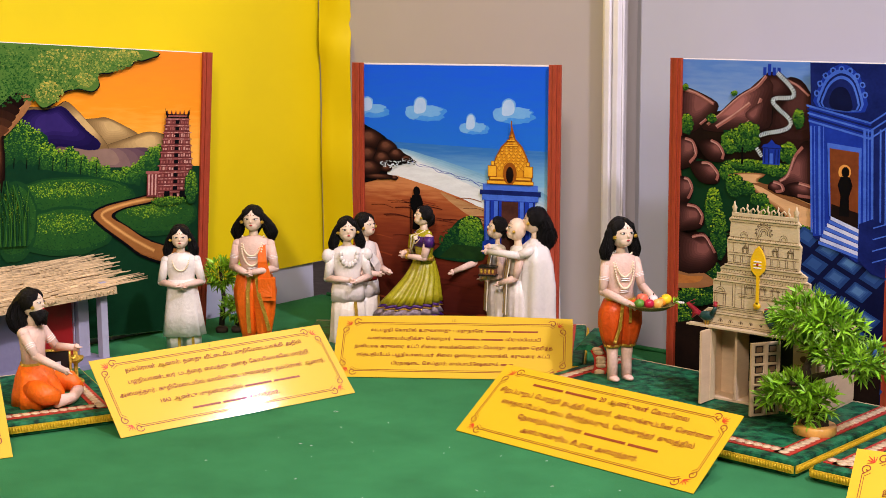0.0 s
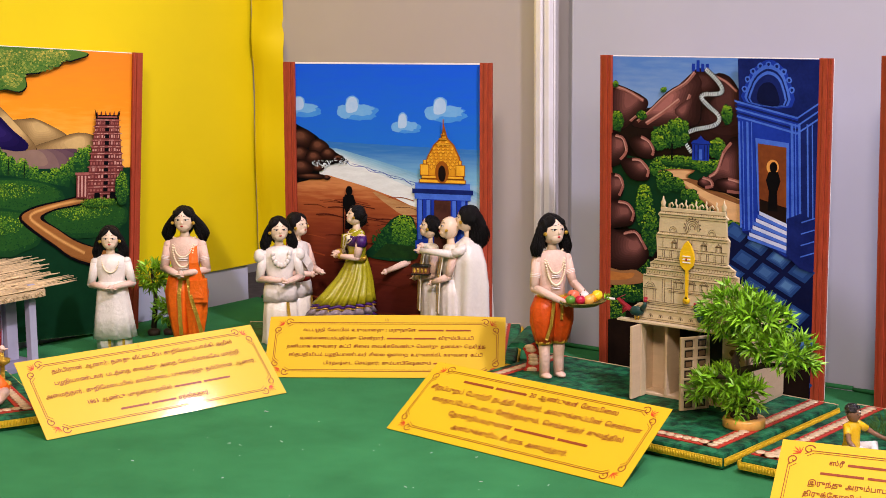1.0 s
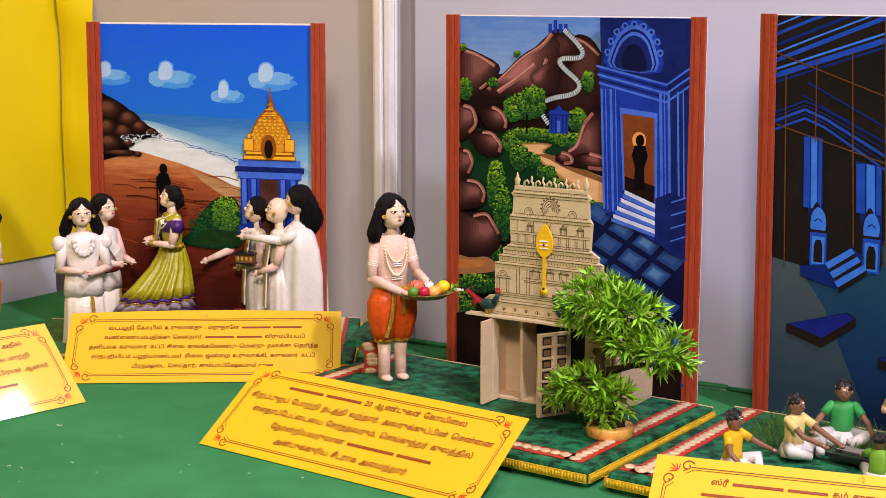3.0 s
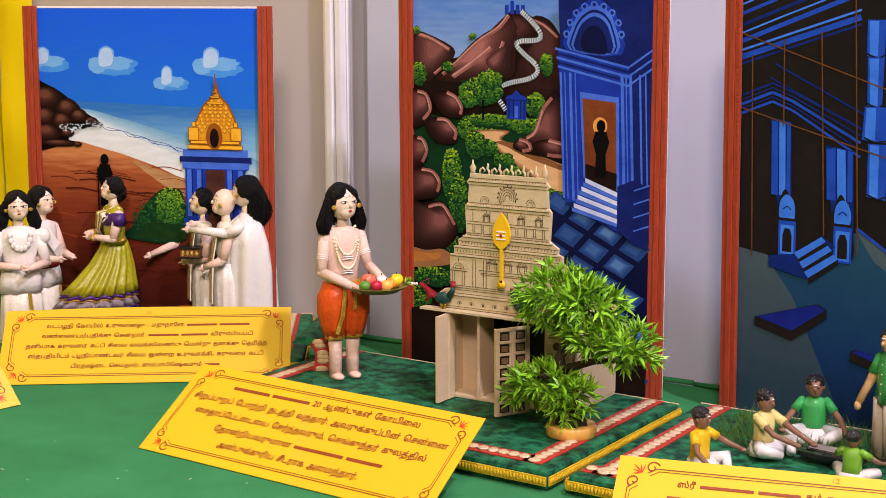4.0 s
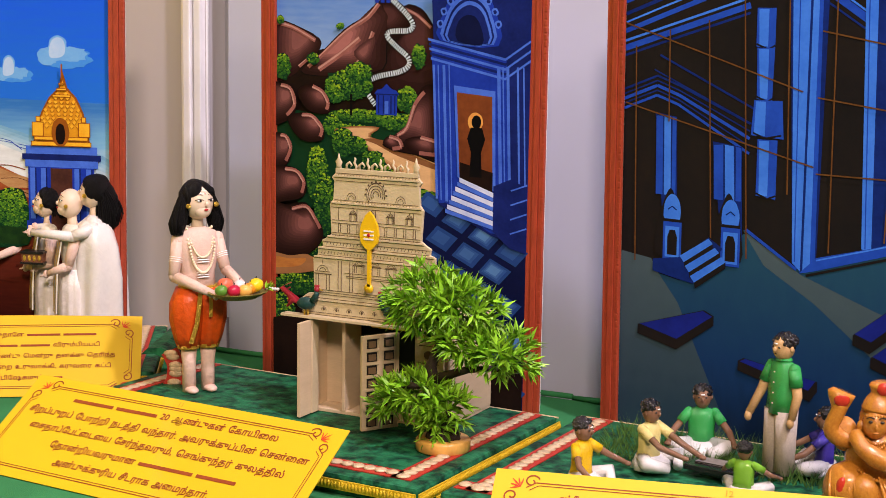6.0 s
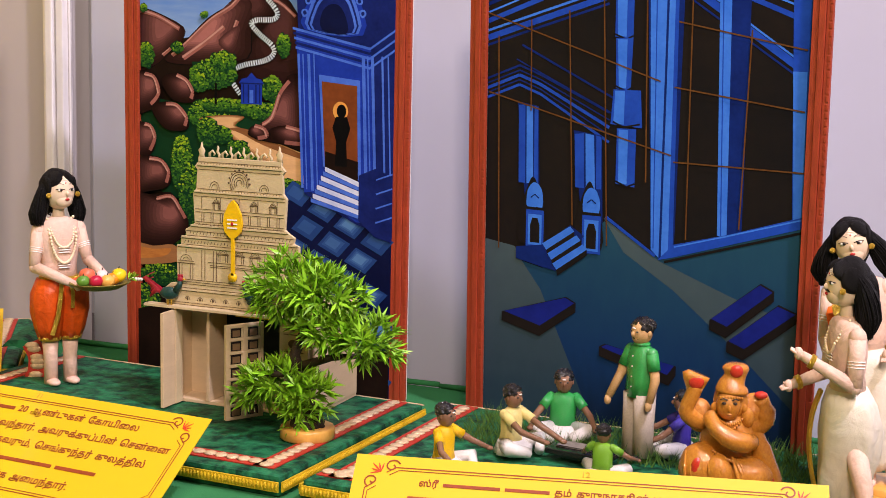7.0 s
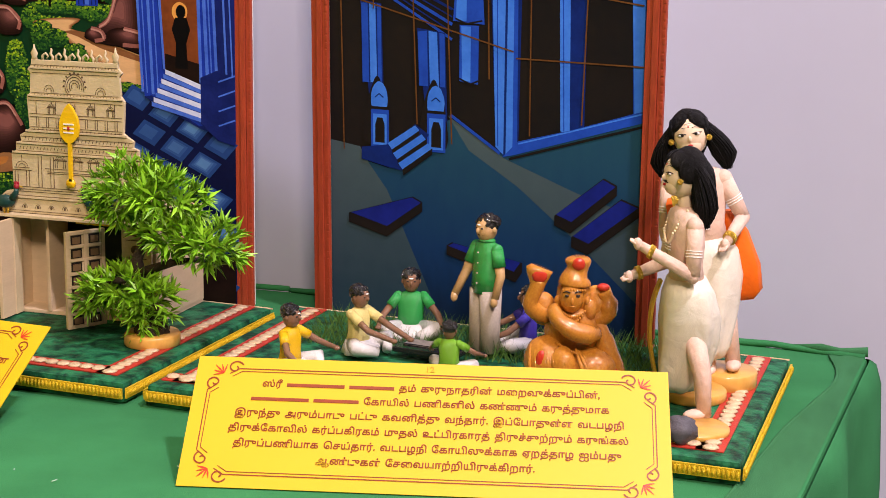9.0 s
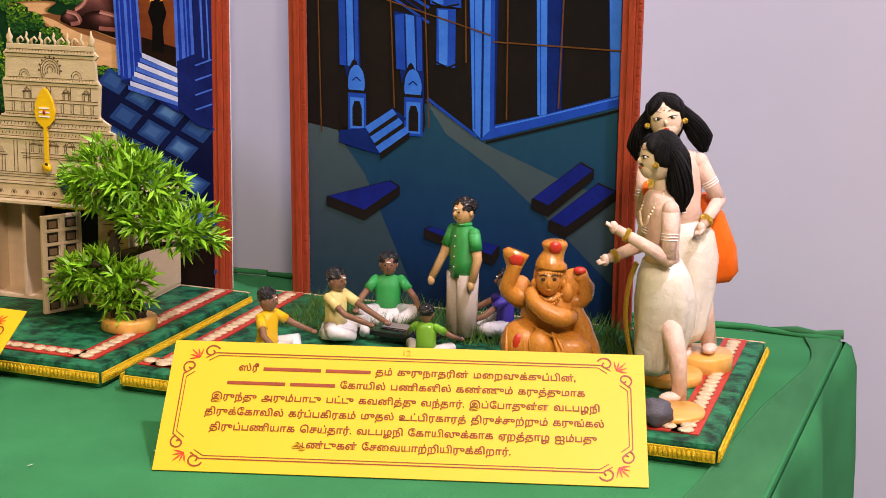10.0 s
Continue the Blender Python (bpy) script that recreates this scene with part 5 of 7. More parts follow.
def doll(label, at, rz, h, wear, hair="long", arms=None, seed=0, tilt=0.0, turn=0.0, beard=False, bald=False, beads=1, lean=0.0, moustache=False, wide=1.0, stride=0.0, bow=0.0, head=1.0):
    """A cloth doll, one mesh, one unit high before scaling; it faces its own -y."""
    g = Geo()
    c = Vector((0, -0.010, 0.884))
    add_head(g, c, hair, seed, tilt, beard, bald, turn)
    for i, q in enumerate(g.v):
        d = q - c
        g.v[i] = c + head * Vector((d.x * 0.87 / wide, d.y * 0.86 / wide, d.z * 0.90))
    if moustache:
        for sx in (-1, 1):
            g.tube([(0, -0.085, 0.868), (sx * 0.015, -0.082, 0.866), (sx * 0.028, -0.072, 0.858)], [0.004, 0.005, 0.001], EYE_B, 6)
    g.tube([(0, 0.004, 0.74), (0, 0.0, 0.79), (0, -0.002, 0.86)], [0.040, 0.029, 0.031], FACE, 14)
    shirt = {"robe": SILK, "tunic": SILK, "blouse": SILK, "drape": SILK, "saree": OLIVE, "shawl": SILK2}.get(wear, SKIN)
    chest = [(0.768, 0.04, 0.035), (0.748, 0.098, 0.055), (0.69, 0.116, 0.072), (0.62, 0.105, 0.072), (0.55, 0.090, 0.064), (0.48, 0.096, 0.070)]
    g.lathe(chest, shirt, 24)
    cuff = SKIN
    if wear == "short":
        for sx in (-1, 1):
            g.tube([(sx * 0.052, 0, 0), (sx * 0.052, 0, 0.13), (sx * 0.055, 0, 0.26)], [0.036, 0.036, 0.046], SKIN, 14)
            g.lathe([(0.49, 0.075, 0.078, sx * 0.042, 0), (0.42, 0.092, 0.095, sx * 0.058, 0), (0.34, 0.088, 0.09, sx * 0.062, 0), (0.26, 0.070, 0.072, sx * 0.058, 0), (0.215, 0.055, 0.057, sx * 0.055, 0)], RUST, 28, 9, 0.10, seed=seed)
            g.lathe([(0.222, 0.058, 0.060, sx * 0.055, 0), (0.205, 0.056, 0.058, sx * 0.055, 0)], GOLD, 20)
            g.ball((sx * 0.052, -0.03, 0.012), (0.034, 0.062, 0.018), SKIN, 12, 7)
        g.lathe([(0.50, 0.105, 0.078), (0.47, 0.108, 0.082)], GOLD, 24)
        g.ribbon([(-0.02, -0.088, 0.49), (-0.035, -0.108, 0.42), (-0.05, -0.108, 0.33), (-0.075, -0.088, 0.24)], 0.024, GOLD)
        g.ribbon([(0.03, -0.088, 0.49), (0.03, -0.106, 0.42), (0.028, -0.104, 0.36)], 0.020, GOLD)
    elif wear == "dhoti":
        for sx in (-1, 1):
            g.lathe([(0.49, 0.080, 0.075, sx * 0.040, 0), (0.38, 0.088, 0.088, sx * 0.055, 0), (0.22, 0.072, 0.078, sx * 0.056, 0), (0.10, 0.054, 0.058, sx * 0.052, 0), (0.03, 0.042, 0.046, sx * 0.05, 0)], SAFFRON, 30, 8, 0.16, twist=0.7, seed=seed)
            g.ball((sx * 0.05, -0.03, 0.012), (0.032, 0.058, 0.018), SKIN, 12, 7)
        g.lathe([(0.505, 0.108, 0.08), (0.475, 0.110, 0.084)], GOLD, 24)
        for pts in ([(-0.015, -0.085, 0.49), (-0.028, -0.102, 0.38), (-0.03, -0.095, 0.2), (-0.03, -0.07, 0.08)], [(0.03, -0.085, 0.49), (0.05, -0.106, 0.36), (0.085, -0.095, 0.22), (0.105, -0.07, 0.10)]):
            g.ribbon(pts, 0.026, GOLD)
        g.ribbon([(0.07, 0.03, 0.74), (0.066, -0.055, 0.70), (0.075, -0.092, 0.60), (0.088, -0.09, 0.48), (0.09, -0.1, 0.35)], [0.05, 0.05, 0.06, 0.09, 0.09], SAFFRON, thick=0.006)
        g.box((0.10, -0.075, 0.40), (0.11, 0.05, 0.16), SAFFRON, (4, 0, 8))
    elif wear == "tunic":
        for sx in (-1, 1):
            g.lathe([(0.30, 0.075, 0.07, sx * 0.055, 0), (0.12, 0.066, 0.066, sx * 0.058, 0), (0.02, 0.058, 0.06, sx * 0.06, 0)], SILK, 22, 8, 0.16, seed=seed)
            g.ribbon([(sx * 0.05 + 0.02, -0.07, 0.14), (sx * 0.05 + 0.022, -0.068, 0.02)], 0.02, GOLD)
        g.lathe([(0.56, 0.100, 0.075), (0.48, 0.112, 0.080), (0.30, 0.135, 0.092), (0.12, 0.158, 0.102)], SILK, 34, 7, 0.07, seed=seed)
        cuff = SILK
    elif wear in ("blouse", "drape"):
        g.lathe([(0.50, 0.105, 0.08), (0.44, 0.12, 0.088), (0.36, 0.128, 0.092)], SILK, 30, 6, 0.05, seed=seed)
        g.lathe([(0.40, 0.11, 0.085), (0.25, 0.12, 0.09), (0.10, 0.125, 0.095), (0.0, 0.135, 0.10)], SILK2, 40, 11, 0.12, seed=seed)
        g.ribbon([(0.035, -0.098, 0.36), (0.045, -0.102, 0.2), (0.06, -0.105, 0.02)], 0.022, GOLD)
        if wear == "drape":
            g.lathe([(0.515, 0.108, 0.082), (0.475, 0.112, 0.086)], SASH, 24)
            g.ribbon([(-0.06, 0.05, 0.74), (-0.05, -0.06, 0.71), (0.02, -0.09, 0.60), (0.09, -0.07, 0.52)], 0.075, SILK, thick=0.006)
        else:
            for i in range(9):
                a = math.pi * (i / 8)
                g.ball((-0.058 * math.cos(a), -0.082 - 0.004 * math.sin(a), 0.72 - 0.085 * math.sin(a)), (0.016, 0.008, 0.020), SILK, 8, 6)
            for sx in (-1, 1):
                g.ball((sx * 0.135, 0, 0.695), (0.045, 0.045, 0.055), SILK, 12, 8, None, 0.1, seed)
        cuff = SILK
    elif wear == "saree":
        hem = [(0.51, 0.080, 0.082, 0, 0), (0.44, 0.092, 0.104, 0, -0.005), (0.34, 0.115, 0.140, 0, -0.025), (0.20, 0.145, 0.200, 0, -0.080), (0.13, 0.160, 0.232, 0, -0.112), (0.105, 0.164, 0.240, 0, -0.120), (0.092, 0.166, 0.244, 0, -0.124), (0.03, 0.172, 0.262, 0, -0.140), (0.0, 0.174, 0.266, 0, -0.144)]
        for a, b, cloth in ((0, 5, OLIVE), (4, 6, PURPLE), (5, 7, GOLD), (6, 8, ZARI), (7, 9, PURPLE)):
            g.lathe(hem[a:b], cloth, 96, 15, 0.13, seed=seed)
        g.lathe([(0.745, 0.06, 0.045), (0.71, 0.122, 0.070), (0.63, 0.118, 0.080)], PURPLE, 22)
        for k in range(4):
            g.ribbon([(0.09 - 0.02 * k, 0.02, 0.745), (0.02 - 0.03 * k, -0.082, 0.70), (-0.05 - 0.012 * k, -0.088, 0.60), (-0.095, -0.05, 0.52)], 0.042, OLIVE if k % 2 else SILK2, thick=0.004 + 0.002 * k)
        for sx in (-1, 1):
            g.tube([(sx * 0.112, 0, 0.722), (sx * 0.128, -0.010, 0.63)], [0.041, 0.041], PURPLE, 12)
        necklace(g, 0.765, 0.035, 0.055, -0.065, 18, 0.008)
        necklace(g, 0.75, 0.10, 0.07, -0.092, 24, 0.006)
        g.lathe([(0.53, 0.098, 0.074), (0.50, 0.100, 0.078)], GOLD, 24)
    elif wear == "robe":
        g.lathe([(0.755, 0.06, 0.05), (0.72, 0.140, 0.095), (0.60, 0.140, 0.125, 0, 0.015), (0.44, 0.140, 0.145, 0, 0.02), (0.22, 0.135, 0.150, 0, 0.02), (0.0, 0.14, 0.15, 0, 0.02)], SATIN, 72, 8, 0.12, twist=0.5, seed=seed)
        cuff = SILK
    elif wear == "shawl":
        g.lathe([(0.52, 0.105, 0.08), (0.40, 0.125, 0.09), (0.2, 0.12, 0.09), (0.0, 0.13, 0.1)], SILK, 40, 10, 0.12, seed=seed)
        g.ribbon([(0.05, 0.04, 0.745), (0.055, -0.075, 0.70), (0.06, -0.105, 0.55), (0.06, -0.115, 0.38), (0.06, -0.118, 0.28)], 0.085, SILK2, thick=0.008)
        for dx in (-0.028, 0.028):
            g.ribbon([(0.055 + dx, -0.086, 0.70), (0.06 + dx, -0.117, 0.55), (0.06 + dx, -0.127, 0.38), (0.06 + dx, -0.130, 0.28)], 0.016, GOLD)
        cuff = SKIN
    elif wear == "wrap":
        for sx, f in ((-1, -0.012), (1, 0.012)):
            x = sx * (0.05 + stride)
            g.tube([(x, f, 0), (x * 0.85 + sx * 0.008, f, 0.16), (sx * 0.05, 0, 0.32)], [0.030, 0.038, 0.05], SKIN, 14)
            g.ball((x, f - 0.032, 0.013), (0.032, 0.060, 0.020), SKIN, 12, 7)
        g.lathe([(0.50, 0.100, 0.078), (0.44, 0.125, 0.105, 0.005, 0.005), (0.34, 0.132, 0.125, 0.0, 0.012), (0.24, 0.112, 0.120, -0.01, 0.01), (0.16, 0.092, 0.11, -0.02, -0.005), (0.09, 0.072, 0.09, -0.03, -0.02), (0.055, 0.050, 0.065, -0.035, -0.03)], SILK2, 48, 6, 0.14, twist=0.5, seed=seed)
        g.ribbon(rounded3([(-0.035, -0.092, 0.49), (-0.05, -0.124, 0.40), (-0.06, -0.136, 0.28), (-0.05, -0.128, 0.17), (-0.045, -0.108, 0.07)], 3), 0.026, GOLD, thick=0.012)
    if beads and wear != "saree":
        necklace(g, 0.76, 0.125, 0.062, -0.078)
        if beads > 1:
            necklace(g, 0.765, 0.20, 0.072, -0.088, 36, 0.0075)
    if wear in ("short", "dhoti", "wrap"):
        for z in (0.635, 0.565):
            for k in range(3):
                g.ball((0, -0.0775 + (0.635 - z) * 0.05, z - k * 0.011), (0.038, 0.006, 0.003), ASH, 10, 4)
    for sx, (elbow, hand) in zip((-1, 1), arms or (((-0.16, 0, 0.55), (-0.03, -0.13, 0.50)), ((0.16, 0, 0.55), (0.03, -0.13, 0.50)))):
        sh = Vector((sx * 0.108, 0, 0.708))
        e, w = Vector(elbow), Vector(hand)
        e.x *= 0.86
        sl = {"saree": SKIN, "robe": SILK, "tunic": SILK, "blouse": SILK}.get(wear, SKIN)
        g.ball(sh, 0.036, sl, 12, 8)
        g.tube([sh, sh.lerp(e, 0.5), e], [0.035, 0.033, 0.028], sl, 12)
        g.ball(e, 0.028, sl, 10, 7)
        g.tube([e, e.lerp(w, 0.55), w], [0.028, 0.024, 0.018], SILK if wear == "robe" else SKIN, 12)
        if wear in ("short", "dhoti", "wrap"):
            for k in range(3):
                p = sh.lerp(e, 0.48 + 0.06 * k)
                q = (e - sh).normalized() * 0.0016
                g.tube([p - q, p + q], 0.0350, ASH, 14)
        if wear == "wrap" or wear == "saree":
            p = e.lerp(w, 0.8)
            q = (w - e).normalized() * 0.010
            g.tube([p - q, p + q], 0.0275, GOLD, 14)
        add_hand(g, w + (w - e).normalized() * 0.012, (w - e), SKIN)
    m = pose(*at, 0, 0, rz) @ pose(0, 0, 0, bow, lean, 0) @ Matrix.Diagonal((1.06 * h * wide, 1.02 * h * wide, h, 1))
    ob = new("doll", g.mesh("doll"))
    ob.matrix_world = m
    return tagged(ob, label, "doll", "cloth story dolls")


Z1 = TOP + 0.0165
doll("cloth doll in orange shorts with beads holding a tray", (0.0195, -0.141, TOP + 0.0165), 58, 0.1925, "short", "long", (((-0.165, -0.03, 0.55), (0.02, -0.17, 0.475)), ((0.155, -0.05, 0.57), (0.19, -0.19, 0.49))), 1, 2, beads=2, turn=10, wide=0.84)
doll("cloth doll in long cream tunic with folded hands", (-0.5255, -0.3315, TOP + 0.006), 46, 0.166, "tunic", "long", (((-0.17, -0.02, 0.54), (0.0, -0.12, 0.52)), ((0.17, -0.02, 0.54), (0.01, -0.135, 0.53))), 2)
doll("cloth doll in saffron dhoti and shoulder cloth", (-0.496, -0.2325, TOP + 0.002), 34, 0.187, "dhoti", "flare", (((-0.165, -0.02, 0.55), (-0.02, -0.13, 0.52)), ((0.17, -0.03, 0.54), (0.01, -0.14, 0.53))), 3, beads=2)
doll("cloth doll in white blouse and pleated skirt", (-0.3634, -0.1932, TOP + 0.008), 54, 0.173, "blouse", "long", (((-0.17, -0.02, 0.53), (-0.01, -0.13, 0.53)), ((0.17, -0.02, 0.53), (0.03, -0.14, 0.52))), 4, beads=0)
doll("cloth doll in white drape with dark red sash", (-0.3672, -0.1561, TOP + 0.008), 96, 0.174, "drape", "short", (((-0.16, -0.04, 0.55), (-0.05, -0.17, 0.54)), ((0.15, -0.05, 0.55), (0.06, -0.18, 0.54))), 5, 6, beads=0, wide=0.94)
doll("cloth doll woman in olive green and purple saree", (-0.2995, -0.1168, TOP + 0.046), -30, 0.146, "saree", "bun", (((-0.15, -0.04, 0.56), (-0.07, -0.14, 0.56)), ((0.165, -0.05, 0.54), (-0.02, -0.16, 0.54))), 6, 16, beads=0, wide=1.1)
doll("cloth doll reaching out one arm, cream dress", (-0.2185, -0.0640, TOP + 0.008), -40, 0.173, "shawl", "short", (((-0.13, -0.15, 0.62), (-0.11, -0.35, 0.55)), ((0.15, -0.02, 0.55), (0.04, -0.14, 0.52))), 7, 14, beads=0, wide=0.9)
doll("bald cloth doll with gold-edged shawl", (-0.1836, -0.0688, TOP + 0.008), -40, 0.176, "shawl", "short", (((-0.14, -0.09, 0.58), (-0.10, -0.20, 0.52)), ((0.15, -0.05, 0.55), (0.05, -0.16, 0.50))), 8, 10, bald=True, beads=0, wide=0.9)
doll("cloth doll in white satin robe stretching its arms", (-0.1655, -0.0560, TOP + 0.008), -56, 0.188, "robe", "back", (((-0.16, -0.10, 0.68), (-0.09, -0.33, 0.69)), ((0.16, -0.11, 0.67), (0.05, -0.34, 0.68))), 9, 8, beads=0, wide=0.92)
doll("cloth doll in white dhoti with orange shawl", (0.7225, -0.1515, TOP + 0.028), 6, 0.193, "wrap", "flare", (((-0.17, -0.02, 0.55), (-0.13, -0.12, 0.47)), ((0.19, 0.0, 0.56), (0.09, -0.11, 0.49))), 10, beads=1, lean=-10.5, wide=0.86, head=0.92)
doll("moustached cloth doll in ivory dhoti raising a hand", (0.7085, -0.2210, TOP + 0.020), -62, 0.180, "wrap", "swept", (((-0.12, -0.05, 0.54), (-0.10, -0.20, 0.50)), ((0.15, -0.02, 0.53), (0.05, -0.21, 0.645))), 11, 3, moustache=True, beads=1, bow=4, stride=0.10, wide=0.88)

# orange shawl of the standing doll
g = Geo()
g.ribbon([(-0.012, 0.012, 0.137), (-0.016, -0.012, 0.125), (-0.0135, -0.018, 0.10), (-0.018, -0.016, 0.07), (-0.026, -0.010, 0.045)], [0.010, 0.013, 0.014, 0.014, 0.006], SAFFRON, thick=0.0015)
g.ribbon([(-0.015, -0.0145, 0.132), (-0.0125, -0.0195, 0.115), (-0.0125, -0.0195, 0.100)], [0.006, 0.008, 0.007], GOLD, thick=0.0018)
g.lathe([(0.112, 0.005, 0.006, 0.018, 0.012), (0.095, 0.009, 0.008, 0.022, 0.014), (0.070, 0.011, 0.009, 0.025, 0.014), (0.052, 0.009, 0.008, 0.026, 0.013), (0.046, 0.005, 0.004, 0.024, 0.013)], SAFFRON, 24, 5, 0.2)
thing("shawl", "bright orange shawl draped on the standing doll", "shawl", at=pose(0.7225, -0.1515, TOP + 0.028, 0, 0, 6) @ pose(0, 0, 0, 0, -10.5, 0), geo=g)

# seated bearded doll
g = Geo()
add_head(g, (0, -0.015, 0.70), "back", 21, 4, beard=True)
g.tube([(0, 0.0, 0.54), (0, -0.005, 0.64)], [0.04, 0.034], FACE, 12)
g.lathe([(0.55, 0.05, 0.04), (0.53, 0.118, 0.062), (0.47, 0.13, 0.078), (0.38, 0.11, 0.074), (0.26, 0.105, 0.075)], SKIN, 24)
g.lathe([(0.28, 0.115, 0.09), (0.2, 0.15, 0.13, 0, -0.01), (0.08, 0.19, 0.17, 0, -0.03), (0.0, 0.19, 0.17, 0, -0.03)], SAFFRON, 32, 7, 0.1)
g.lathe([(0.295, 0.113, 0.085), (0.265, 0.118, 0.092)], GOLD, 24)
for sx in (-1, 1):
    g.tube([(sx * 0.09, -0.02, 0.12), (sx * 0.19, -0.18, 0.11), (sx * 0.14, -0.25, 0.08)], [0.085, 0.075, 0.05], SAFFRON, 14)
    g.tube([(sx * 0.16, -0.24, 0.06), (0, -0.28, 0.045), (-sx * 0.07, -0.27, 0.04)], [0.045, 0.036, 0.028], SKIN, 12)
for sx, e, w in ((-1, (-0.16, -0.10, 0.37), (-0.13, -0.30, 0.27)), (1, (0.17, -0.09, 0.36), (0.10, -0.27, 0.38))):
    sh, e, w = Vector((sx * 0.125, 0, 0.515)), Vector(e), Vector(w)
    g.ball(sh, 0.043, SKIN, 12, 8)
    g.tube([sh, e], [0.040, 0.032], SKIN, 12)
    g.ball(e, 0.032, SKIN, 10, 7)
    g.tube([e, w], [0.032, 0.022], SKIN, 12)
    add_hand(g, w + (w - e).normalized() * 0.012, w - e, SKIN, 1.15)
    for k in range(3):
        p, q = sh.lerp(e, 0.5 + 0.08 * k), (e - sh).normalized() * 0.002
        g.tube([p - q, p + q], 0.0375, ASH, 14)
ob = new("doll", g.mesh("doll"))
ob.matrix_world = pose(-0.424, -0.627, TOP + 0.0165, 0, 0, 118) @ Matrix.Scale(0.158, 4)
tagged(ob, "seated bearded cloth doll in saffron dhoti", "doll", "cloth story dolls")


# ---- mats ----
VELVET = material("green_velvet", (0.011, 0.175, 0.075), 0.50, 0.3, 70, 0.6, second=(0.003, 0.030, 0.018), fine=3, spec=0.15, contrast=0.1)
RIB_RED = material("red_ribbon", (0.45, 0.035, 0.02), 0.5, 0.2, 90, 0.2)
LEAF = material("cream_gold_leaf", (0.75, 0.55, 0.34), 0.38, 0.3, 250, 0.5, 0.25)
BRAID = material("yellow_gold_braid", (0.80, 0.52, 0.02), 0.42, 0.3, 300, 0.7, 0.25)


def leafed(g, a, b, z, width=0.018, pitch=0.0098):
    """A red ribbon from a to b with slanted cream leaves stitched along it."""
    a, b = Vector((*a, z)), Vector((*b, z))
    d = (b - a).normalized()
    s = Vector((-d.y, d.x, 0))
    g.ribbon([a, b], width, RIB_RED, (0, 0, 1), 0.0008)
    n = int((b - a).length / pitch)
    for i in range(n):
        c = a + d * (i + 0.5) * pitch + Vector((0, 0, 0.0013))
        m = Matrix((d, s, Vector((0, 0, 1)))).transposed() @ Matrix.Rotation(0.6, 3, "Z")
        g.ball(c, (pitch * 0.56, width * 0.33, 0.0013), LEAF, 8, 4, m)


def mat(corner, along, w, d, label, sides="fr", th=0.0155, left=False):
    """A board covered in green velvet, ribbon on top near the shown sides and gold braid on its flank."""
    g = Geo()
    g.box((w / 2, d / 2, th / 2 + 0.0005), (w, d, th), VELVET)
    ob = thing("velvet_mat", label, "mat", "velvet display mats", at=pose(corner[0], corner[1], TOP, 0, 0, along), geo=g, bevel=0.003)
    runs = {"f": (((0.004, 0.022), (w - 0.022, 0.022)), ((0, -0.0012), (w, -0.0012)), (0, -1, 0)),
            "r": (((w - 0.022, 0.013), (w - 0.022, d - 0.004)), ((w + 0.0012, 0), (w + 0.0012, d)), (1, 0, 0)),
            "l": (((0.022, 0.013), (0.022, d - 0.004)), ((-0.0012, 0), (-0.0012, d)), (-1, 0, 0))}
    for k in sides:
        top, flank, nrm = runs[k]
        g = Geo()
        leafed(g, *top, th + 0.0006)
        part("ribbon", g, ob, "red ribbon with cream gold leaves")
        g = Geo()
        z = 0.0085
        a, b = Vector((*flank[0], z)), Vector((*flank[1], z))
        g.ribbon([a, b], 0.0075, BRAID, nrm, 0.0014)
        n = int((b - a).length / 0.003)
        for i in range(n):
            g.ball(a.lerp(b, (i + 0.5) / n) + Vector(nrm) * 0.0016, (0.0013, 0.0013, 0.003), BRAID, 6, 4)
        part("braid", g, ob, "yellow gold braid trim")
    g = Geo()
    g.ribbon([(0, d + 0.0005, th - 0.001), (w, d + 0.0005, th - 0.001)], 0.003, LEAF, (0, 0.4, 1), 0.0012)
    part("back_piping", g, ob, "thin gold piping")
    return ob


mat((-0.0630, -0.2785), -2.8, 0.386, 0.236, "green velvet mat with leaf ribbon under the tower model", "frl")
mat((0.3395, -0.2950), -2.5, 0.415, 0.248, "green velvet mat with leaf ribbon under the figurines", "frl")
mat((-0.367, -0.308), 33.7, 0.370, 0.215, "green velvet mat with leaf ribbon under the shore dolls", "fr")
mat((-0.462, -0.898), 67.0, 0.345, 0.21, "green velvet mat with leaf ribbon before the hut", "fr")

# the shore mat's free end stands curled up beside the tray doll
curl = thing("mat_flap", "curled up green velvet mat end with cream ribbon", "mat", at=pose(-0.052, -0.098, TOP, 0, 0, 24))
g = Geo()
bend = [(0.000, 0.002), (0.010, 0.003), (0.017, 0.009), (0.020, 0.020), (0.021, 0.034), (0.017, 0.045), (0.008, 0.049), (-0.004, 0.048)]
g.prism([(x, z) for x, z in bend] + [(x - 0.006, z - (0.006 if z > 0.03 else 0)) for x, z in reversed(bend)], -0.045, 0.05, VELVET)
part("cloth", g, curl, "green velvet curled upwards", 0.002)
g = Geo()
outer = rounded3([(0.012, -0.047, 0.004), (0.021, -0.047, 0.018), (0.0225, -0.047, 0.034), (0.017, -0.047, 0.047)], 4)
g.ribbon(outer, 0.016, RIB_RED, (0, -1, 0), 0.0012)
for k in range(9):
    p = outer[min(len(outer) - 1, 1 + k * len(outer) // 10)]
    g.ball(p + Vector((0, -0.0012, 0)), (0.0066, 0.0012, 0.0034), LEAF, 8, 5)
